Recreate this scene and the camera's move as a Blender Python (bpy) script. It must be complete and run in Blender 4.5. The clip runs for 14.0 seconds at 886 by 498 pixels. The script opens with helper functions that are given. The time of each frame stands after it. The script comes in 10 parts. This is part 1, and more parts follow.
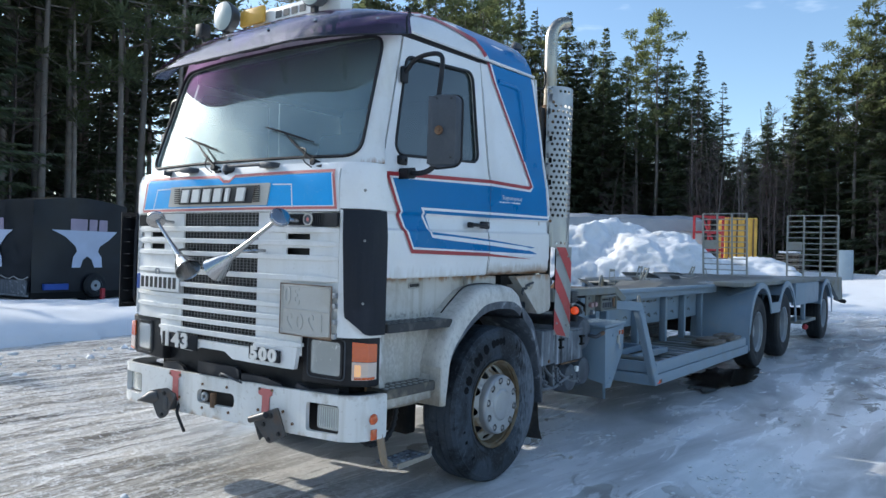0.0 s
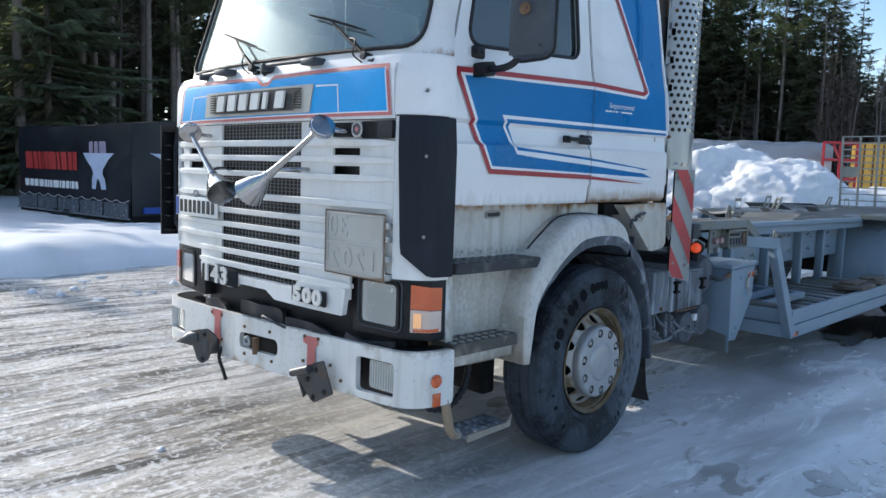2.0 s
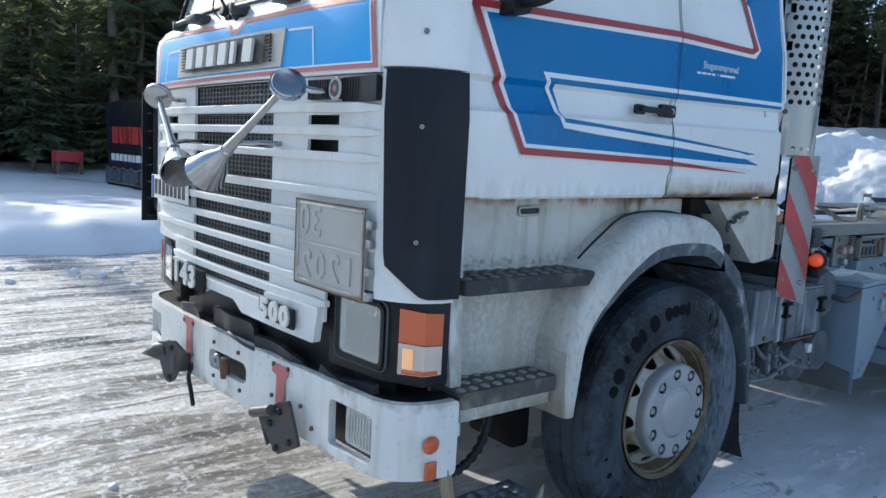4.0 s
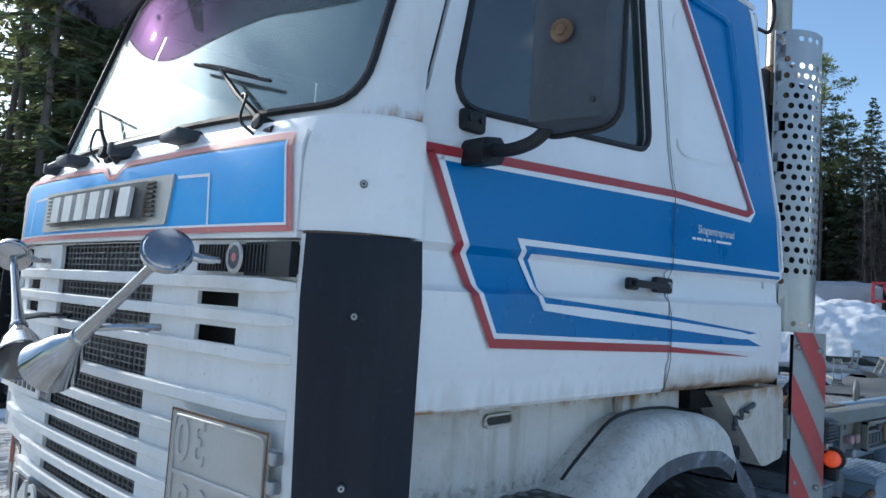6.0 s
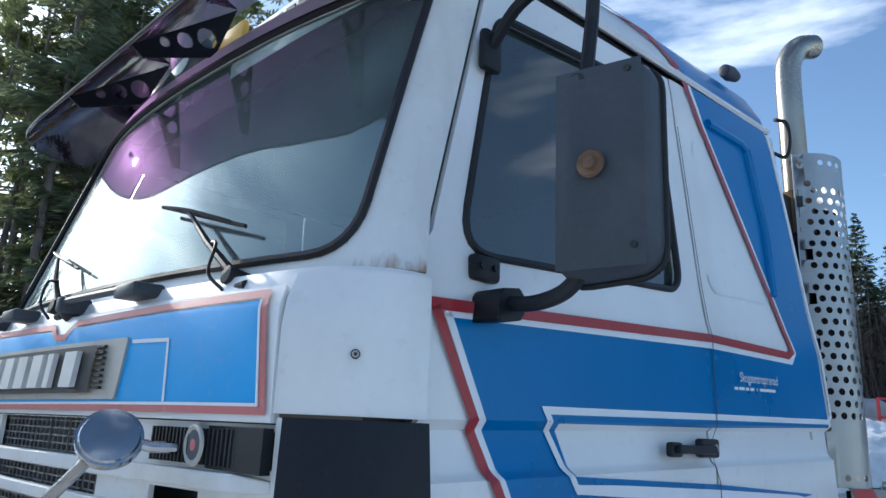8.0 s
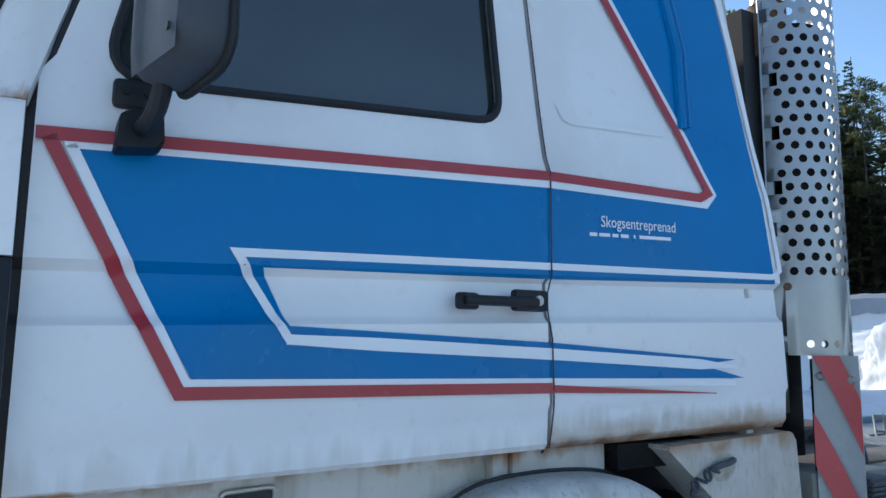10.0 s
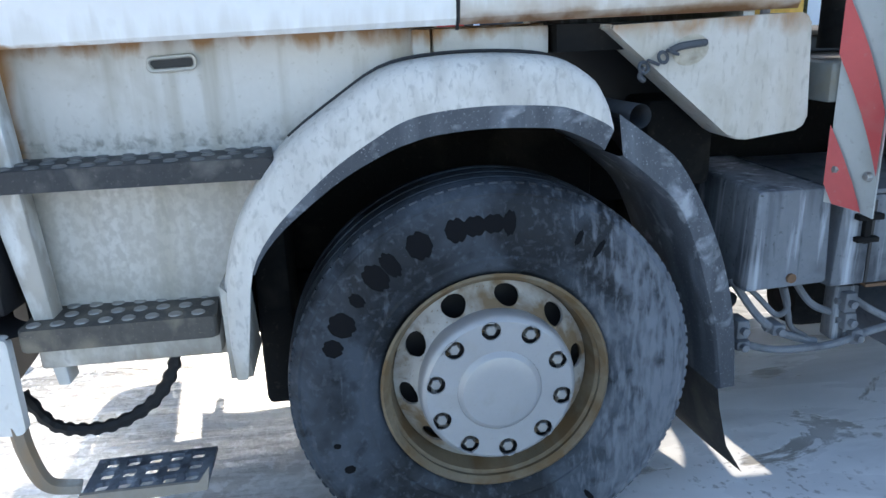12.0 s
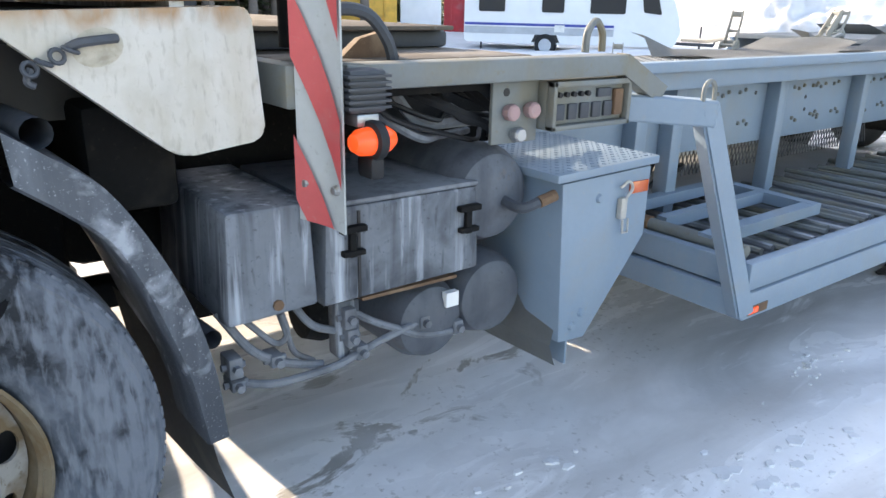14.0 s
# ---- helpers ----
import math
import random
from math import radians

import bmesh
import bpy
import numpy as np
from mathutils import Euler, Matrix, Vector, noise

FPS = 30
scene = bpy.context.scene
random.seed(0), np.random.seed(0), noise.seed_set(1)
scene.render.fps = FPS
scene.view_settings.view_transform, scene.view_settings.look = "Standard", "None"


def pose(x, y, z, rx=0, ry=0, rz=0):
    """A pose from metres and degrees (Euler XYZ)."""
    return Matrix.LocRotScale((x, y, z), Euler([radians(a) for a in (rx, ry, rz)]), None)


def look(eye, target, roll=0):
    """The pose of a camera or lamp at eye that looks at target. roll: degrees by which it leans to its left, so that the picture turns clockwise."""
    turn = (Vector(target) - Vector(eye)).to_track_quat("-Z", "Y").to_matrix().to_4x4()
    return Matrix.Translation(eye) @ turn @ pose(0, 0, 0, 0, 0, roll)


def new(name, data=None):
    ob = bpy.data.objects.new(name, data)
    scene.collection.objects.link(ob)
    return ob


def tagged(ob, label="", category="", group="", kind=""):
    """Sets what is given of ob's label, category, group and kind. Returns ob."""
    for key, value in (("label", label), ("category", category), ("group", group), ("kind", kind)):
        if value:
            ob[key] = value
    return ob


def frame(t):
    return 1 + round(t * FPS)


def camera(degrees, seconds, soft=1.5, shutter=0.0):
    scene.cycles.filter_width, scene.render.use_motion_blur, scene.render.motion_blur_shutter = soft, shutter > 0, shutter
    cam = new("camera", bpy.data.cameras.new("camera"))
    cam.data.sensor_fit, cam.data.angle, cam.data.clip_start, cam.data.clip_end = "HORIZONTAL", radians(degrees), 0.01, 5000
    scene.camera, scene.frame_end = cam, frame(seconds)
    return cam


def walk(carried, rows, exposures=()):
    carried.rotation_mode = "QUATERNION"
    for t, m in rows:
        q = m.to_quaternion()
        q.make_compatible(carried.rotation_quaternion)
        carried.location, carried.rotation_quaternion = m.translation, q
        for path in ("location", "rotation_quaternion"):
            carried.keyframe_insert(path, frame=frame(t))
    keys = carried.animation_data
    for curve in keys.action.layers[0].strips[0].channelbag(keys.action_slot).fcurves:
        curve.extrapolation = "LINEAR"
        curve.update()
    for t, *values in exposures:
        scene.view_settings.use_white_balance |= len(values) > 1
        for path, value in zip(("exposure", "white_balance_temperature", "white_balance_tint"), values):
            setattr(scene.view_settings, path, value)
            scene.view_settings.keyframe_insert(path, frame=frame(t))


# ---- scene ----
cam = camera(63.1, 14.0)
# the clip's camera opens up as it turns to the shaded side
EXPOSURES = [(0.0, 0.56, 6190, 7), (2.0, 0.62, 6350, 9), (4.5, 0.60, 6120, 7), (7.0, 0.36, 5920, 7), (9.5, 0.43, 5870, 7), (10.5, 0.70, 5870, 7), (11.0, 0.93, 6070, 7),
             (12.0, 1.45, 6620, 10), (12.5, 1.77, 7120, 12), (13.0, 2.02, 7720, 14), (13.5, 2.02, 8190, 14), (14.0, 1.95, 7970, 14)]
PATH = [
    (0, (3.887, -2.664, 1.56), (2.689, -1.063, 1.57), 1.7),
    (0.5, (3.773, -2.551, 1.544), (2.542, -0.975, 1.522), 1.7),
    (1, (3.608, -2.378, 1.544), (2.327, -0.845, 1.47), 1.7),
    (1.5, (3.516, -2.128, 1.542), (2.177, -0.649, 1.401), 2.0),
    (2, (3.402, -1.882, 1.526), (2.002, -0.467, 1.328), 2.1),
    (2.2, (3.333, -1.796, 1.512), (1.908, -0.409, 1.295), 2.1),
    (4.3, (2.845, -0.898, 1.54), (1.278, 0.32, 1.295), 3.4),
    (4.5, (2.8, -0.842, 1.549), (1.236, 0.386, 1.331), 3.4),
    (5, (2.643, -0.772, 1.567), (1.099, 0.493, 1.443), 3.6),
    (5.5, (2.475, -0.708, 1.605), (0.966, 0.605, 1.613), 3.6),
    (6, (2.362, -0.601, 1.653), (0.892, 0.747, 1.803), 3.8),
    (6.5, (2.237, -0.551, 1.698), (0.806, 0.817, 1.985), 3.7),
    (7, (2.11, -0.549, 1.756), (0.704, 0.813, 2.165), 3.2),
    (7.2, (2.08, -0.545, 1.779), (0.682, 0.813, 2.228), 3.0),
    (9.3, (2.334, 0.084, 1.767), (0.776, 1.257, 2.209), 1.5),
    (9.5, (2.377, 0.201, 1.743), (0.771, 1.327, 2.134), 1.4),
    (10, (2.506, 0.481, 1.66), (0.777, 1.454, 1.915), 0.6),
    (10.5, (2.549, 0.746, 1.581), (0.699, 1.503, 1.636), 0.2),
    (11, (2.678, 0.971, 1.526), (0.759, 1.509, 1.35), -0.3),
    (11.5, (2.75, 1.152, 1.483), (0.822, 1.476, 1.061), -1.3),
    (12, (2.853, 1.261, 1.412), (0.959, 1.518, 0.82), -2.0),
    (12.5, (2.864, 1.354, 1.37), (1.024, 1.76, 0.7), -1.5),
    (13, (2.767, 1.508, 1.38), (1.01, 2.166, 0.687), -0.4),
    (13.4, (2.723, 1.645, 1.4), (1.052, 2.502, 0.712), 0.4),
    (13.5, (2.716, 1.671, 1.403), (1.068, 2.579, 0.727), 0.7),
    (14, (2.686, 1.793, 1.427), (1.172, 2.93, 0.784), 1.2),
]
walk(cam, [(t, look(eye, target, roll)) for t, eye, target, roll in PATH], EXPOSURES)
# ---- light ----
SUN_DIR = Vector((-0.86, -0.12, 0.425)).normalized()
sun_el = math.asin(SUN_DIR.z)
sun_az = math.atan2(SUN_DIR.x, SUN_DIR.y)
world = bpy.data.worlds.new("world")
scene.world = world
world.use_nodes = True
wn, wl = world.node_tree.nodes, world.node_tree.links
sky = wn.new("ShaderNodeTexSky")
sky.sky_type = "NISHITA"
sky.sun_disc = False
sky.sun_elevation = sun_el
sky.sun_rotation = sun_az
sky.altitude = 100
sky.air_density = 1.0
sky.dust_density = 0.35
sky.ozone_density = 1.9
wtc = wn.new("ShaderNodeTexCoord")
wmap = wn.new("ShaderNodeMapping")
wmap.inputs["Scale"].default_value = (1.1, 1.1, 4.5)
wnoise = wn.new("ShaderNodeTexNoise")
wnoise.inputs["Scale"].default_value = 1.9
wnoise.inputs["Detail"].default_value = 6
wnoise.inputs["Roughness"].default_value = 0.55
wramp = wn.new("ShaderNodeValToRGB")
wramp.color_ramp.elements[0].position = 0.56
wramp.color_ramp.elements[1].position = 0.76
wmix = wn.new("ShaderNodeMix")
wmix.data_type = "RGBA"
wmix.inputs["B"].default_value = (7.8, 8.2, 8.9, 1)
wl.new(wtc.outputs["Generated"], wmap.inputs["Vector"])
wl.new(wmap.outputs[0], wnoise.inputs["Vector"])
wl.new(wnoise.outputs["Fac"], wramp.inputs["Fac"])
wl.new(wramp.outputs["Color"], wmix.inputs["Factor"])
wl.new(sky.outputs[0], wmix.inputs["A"])
# thin cloud lights up round the sun, where it scatters forward
wdot = wn.new("ShaderNodeVectorMath")
wdot.operation = "DOT_PRODUCT"
wdot.inputs[1].default_value = SUN_DIR
wl.new(wtc.outputs["Generated"], wdot.inputs[0])
wclamp = wn.new("ShaderNodeMath")
wclamp.operation = "MAXIMUM"
wl.new(wdot.outputs["Value"], wclamp.inputs[0])
wclamp.inputs[1].default_value = 0.0
wpow = wn.new("ShaderNodeMath")
wpow.operation = "POWER"
wl.new(wclamp.outputs[0], wpow.inputs[0])
wpow.inputs[1].default_value = 14.0
wveil = wn.new("ShaderNodeMapRange")
wveil.inputs["From Min"].default_value, wveil.inputs["From Max"].default_value = 0.38, 0.66
wveil.inputs["To Min"].default_value, wveil.inputs["To Max"].default_value = 0.25, 1.0
wl.new(wnoise.outputs["Fac"], wveil.inputs["Value"])
wmul = wn.new("ShaderNodeMath")
wmul.operation = "MULTIPLY"
wl.new(wpow.outputs[0], wmul.inputs[0])
wl.new(wveil.outputs[0], wmul.inputs[1])
wglow = wn.new("ShaderNodeMix")
wglow.data_type = "RGBA"
wglow.blend_type = "ADD"
wglow.inputs["B"].default_value = (30.0, 29.5, 28.5, 1)
wl.new(wmul.outputs[0], wglow.inputs["Factor"])
wl.new(wmix.outputs["Result"], wglow.inputs["A"])
wl.new(wglow.outputs["Result"], wn["Background"].inputs["Color"])
wn["Background"].inputs["Strength"].default_value = 0.148

sun = new("sun", bpy.data.lights.new("sun", "SUN"))
sun.data.energy = 2.8
sun.data.angle = radians(0.53)
sun.data.color = (1.0, 0.915, 0.80)
sun.matrix_world = look((-30, -6, 20), Vector((-30, -6, 20)) - SUN_DIR)


# ---- mesh helpers ----
def mesh_ob(name, bm, mat, smooth=True, angle=32):
    bmesh.ops.recalc_face_normals(bm, faces=bm.faces[:])
    me = bpy.data.meshes.new(name)
    bm.to_mesh(me)
    bm.free()
    me.materials.append(mat)
    if smooth:
        me.polygons.foreach_set("use_smooth", [True] * len(me.polygons))
        me.set_sharp_from_angle(angle=radians(angle))
    return new(name, me)


def thing(name, loc, label, category, group="", kind=""):
    ob = new(name)
    ob.empty_display_size = 0.1
    ob.location = loc
    return tagged(ob, label, category, group, kind)


def part(name, bm, material, parent, label="", smooth=True, angle=32):
    """One mesh, given in world coordinates, as a child of a thing or of a part."""
    ob = mesh_ob(name, bm, material, smooth, angle)
    ob.parent = parent
    base = parent if parent.type == "EMPTY" else None
    if base is not None:
        ob.matrix_parent_inverse = Matrix.Translation(-Vector(base.location))
    if label:
        tagged(ob, label)
    return ob


def box(bm, x0, x1, y0, y1, z0, z1, bevel=0.0, seg=2):
    m = Matrix.LocRotScale(((x0 + x1) / 2, (y0 + y1) / 2, (z0 + z1) / 2), None, (abs(x1 - x0), abs(y1 - y0), abs(z1 - z0)))
    r = bmesh.ops.create_cube(bm, size=1.0, matrix=m)
    if bevel > 0:
        es = {e for v in r["verts"] for e in v.link_edges}
        bmesh.ops.bevel(bm, geom=list(es), offset=bevel, segments=seg, affect="EDGES", profile=0.5)
    return bm


def bbox(*args, **kw):
    return box(bmesh.new(), *args, **kw)


def obox(bm, centre, size, rot, bevel=0.0):
    """A box turned by rot (degrees)."""
    m = Matrix.LocRotScale(centre, Euler([radians(a) for a in rot]), size)
    r = bmesh.ops.create_cube(bm, size=1.0, matrix=m)
    if bevel > 0:
        es = {e for v in r["verts"] for e in v.link_edges}
        bmesh.ops.bevel(bm, geom=list(es), offset=bevel, segments=2, affect="EDGES", profile=0.5)
    return bm


def basis(axis):
    a = Vector(axis).normalized()
    u = a.orthogonal().normalized()
    if abs(a.z) < 0.9:
        u = Vector((0, 0, 1)).cross(a).normalized()
    return a, u, a.cross(u)


def lathe(bm, profile, centre, axis, seg=32, close=False):
    """profile: (radius, height along axis)."""
    a, u, v = basis(axis)
    c = Vector(centre)
    rings = []
    for r, h in profile:
        if r < 1e-5:
            rings.append([bm.verts.new(c + a * h)])
        else:
            rings.append([bm.verts.new(c + a * h + (u * math.cos(2 * math.pi * i / seg) + v * math.sin(2 * math.pi * i / seg)) * r) for i in range(seg)])
    n = len(rings)
    for k in range(n if close else n - 1):
        A, B = rings[k], rings[(k + 1) % n]
        for i in range(seg):
            j = (i + 1) % seg
            if len(A) == 1 and len(B) == 1:
                continue
            if len(A) == 1:
                bm.faces.new((A[0], B[i], B[j]))
            elif len(B) == 1:
                bm.faces.new((A[i], B[0], A[j]))
            else:
                bm.faces.new((A[i], B[i], B[j], A[j]))
    return bm


def cyl(bm, p, q, r, seg=16, r2=None, cap=True):
    p, q = Vector(p), Vector(q)
    h = (q - p).length
    r2 = r if r2 is None else r2
    prof = [(r, 0), (r2, h)]
    if cap:
        prof = [(0, 0)] + prof + [(0, h)]
    return lathe(bm, prof, p, q - p, seg)


def tube(bm, pts, r, seg=8, radii=None, cap=True):
    pts = [Vector(p) for p in pts]
    rings = []
    t0 = (pts[1] - pts[0]).normalized()
    u = t0.orthogonal().normalized()
    for i, p in enumerate(pts):
        if i == 0:
            t = pts[1] - pts[0]
        elif i == len(pts) - 1:
            t = pts[-1] - pts[-2]
        else:
            t = (pts[i + 1] - p).normalized() + (p - pts[i - 1]).normalized()
        t = t.normalized()
        u = (u - t * u.dot(t)).normalized()
        v = t.cross(u)
        rr = radii[i] if radii else r
        rings.append([bm.verts.new(p + (u * math.cos(2 * math.pi * k / seg) + v * math.sin(2 * math.pi * k / seg)) * rr) for k in range(seg)])
    for A, B in zip(rings, rings[1:]):
        for k in range(seg):
            j = (k + 1) % seg
            bm.faces.new((A[k], A[j], B[j], B[k]))
    if cap:
        bm.faces.new(rings[0][::-1])
        bm.faces.new(rings[-1])
    return bm


def smooth_path(pts, n=6):
    """Catmull-Rom through pts."""
    P = [Vector(p) for p in pts]
    P = [P[0] * 2 - P[1]] + P + [P[-1] * 2 - P[-2]]
    out = []
    for i in range(1, len(P) - 2):
        for k in range(n):
            t = k / n
            a, b, c, d = P[i - 1], P[i], P[i + 1], P[i + 2]
            out.append(0.5 * ((2 * b) + (c - a) * t + (2 * a - 5 * b + 4 * c - d) * t * t + (3 * b - a - 3 * c + d) * t ** 3))
    out.append(P[-2])
    return out


def prism(bm, poly, axis, lo, hi, bevel=0.0):
    """poly in the two other axes, extruded along axis from lo to hi."""
    def at(p, h):
        return {"x": (h, p[0], p[1]), "y": (p[0], h, p[1]), "z": (p[0], p[1], h)}[axis]
    A = [bm.verts.new(at(p, lo)) for p in poly]
    B = [bm.verts.new(at(p, hi)) for p in poly]
    fs = [bm.faces.new(A), bm.faces.new(B[::-1])]
    n = len(poly)
    for i in range(n):
        fs.append(bm.faces.new((A[i], B[i], B[(i + 1) % n], A[(i + 1) % n])))
    if bevel > 0:
        es = {e for f in fs for e in f.edges}
        bmesh.ops.bevel(bm, geom=list(es), offset=bevel, segments=2, affect="EDGES", profile=0.5)
    return bm


def rpoly(pts, r, n=4):
    """Polygon with rounded corners; r: one radius or one each."""
    out = []
    m = len(pts)
    for i, p in enumerate(pts):
        rr = r[i] if isinstance(r, (list, tuple)) else r
        p = Vector(p)
        a, b = Vector(pts[i - 1]) - p, Vector(pts[(i + 1) % m]) - p
        if rr <= 0:
            out.append(tuple(p))
            continue
        la, lb = min(rr, a.length * 0.49), min(rr, b.length * 0.49)
        A, B = p + a.normalized() * la, p + b.normalized() * lb
        for k in range(n + 1):
            t = k / n
            q = A * (1 - t) ** 2 + p * 2 * t * (1 - t) + B * t * t
            out.append((q.x, q.y))
    return out


def face_out(bm):
    """Turn an open skin's faces away from the truck's middle line."""
    bmesh.ops.recalc_face_normals(bm, faces=bm.faces[:])
    bm.normal_update()
    c, n = Vector(), Vector()
    area = 0.0
    for f in bm.faces:
        a = f.calc_area()
        area += a
        c += f.calc_center_median() * a
        n += f.normal * a
    c /= max(area, 1e-9)
    out = c - Vector((0, min(max(c.y, 0.9), 20.0), c.z)) + Vector((0, 0, 0.002))
    if n.dot(out) < 0:
        bmesh.ops.reverse_faces(bm, faces=bm.faces[:])
    bm.normal_update()
    return bm


def sheet(outer, holes, fn, us=(), vs=(), thick=0.0):
    """A sheet cut from a polygon with holes in (u, v), bent by fn into space."""
    bm = bmesh.new()
    for loop in (outer, *holes):
        V = [bm.verts.new((p[0], p[1], 0)) for p in loop]
        for i in range(len(V)):
            bm.edges.new((V[i], V[(i + 1) % len(V)]))
    if holes:
        bmesh.ops.triangle_fill(bm, use_beauty=True, use_dissolve=False, edges=bm.edges[:], normal=(0, 0, 1))
    else:
        bm.faces.new(bm.verts[:]) if len(outer) < 5 else bmesh.ops.triangle_fill(bm, use_beauty=True, use_dissolve=False, edges=bm.edges[:], normal=(0, 0, 1))
    for c in us:
        bmesh.ops.bisect_plane(bm, geom=bm.verts[:] + bm.edges[:] + bm.faces[:], plane_co=(c, 0, 0), plane_no=(1, 0, 0))
    for c in vs:
        bmesh.ops.bisect_plane(bm, geom=bm.verts[:] + bm.edges[:] + bm.faces[:], plane_co=(0, c, 0), plane_no=(0, 1, 0))
    for v in bm.verts:
        v.co = Vector(fn(v.co.x, v.co.y))
    face_out(bm)
    if thick:
        bmesh.ops.solidify(bm, geom=bm.faces[:], thickness=thick)
    return bm


def ribbon(bm, pts, width, fn):
    """A flat band of a given width along a line in (u, v), bent by fn."""
    P = [Vector((p[0], p[1])) for p in pts]
    rows = []
    for i, p in enumerate(P):
        a = (p - P[i - 1]).normalized() if i else (P[1] - p).normalized()
        b = (P[i + 1] - p).normalized() if i < len(P) - 1 else a
        na, nb = Vector((-a.y, a.x)), Vector((-b.y, b.x))
        nn = na + nb
        nn = nn / max(nn.length_squared / 2, 0.35)
        w = width[i] if isinstance(width, (list, tuple)) else width
        rows.append((bm.verts.new(fn(*(p + nn * w / 2))), bm.verts.new(fn(*(p - nn * w / 2)))))
    for (a, b), (c, d) in zip(rows, rows[1:]):
        bm.faces.new((a, b, d, c))
    return bm


def dense(pts, step=0.005):
    """More points along a line, so that it can follow a bent surface."""
    out = [tuple(pts[0])]
    for a, b in zip(pts, pts[1:]):
        L = math.dist(a, b)
        n = max(1, int(L / step))
        for k in range(1, n + 1):
            if k < n and min(k, n - k) * L / n < 0.018:
                continue
            out.append((a[0] + (b[0] - a[0]) * k / n, a[1] + (b[1] - a[1]) * k / n))
    return out


def lettering(text, size, depth=0.0, bold=0.0):
    """Letters as a mesh, flat in x and y, at the origin."""
    cu = bpy.data.curves.new("letters", "FONT")
    cu.body, cu.size, cu.extrude, cu.offset = text, size, depth, bold
    cu.align_x, cu.align_y = "CENTER", "CENTER"
    cu.resolution_u = 3
    tmp = bpy.data.objects.new("letters", cu)
    me = tmp.to_mesh()
    bm = bmesh.new()
    bm.from_mesh(me)
    tmp.to_mesh_clear()
    bpy.data.objects.remove(tmp)
    bpy.data.curves.remove(cu)
    return bm


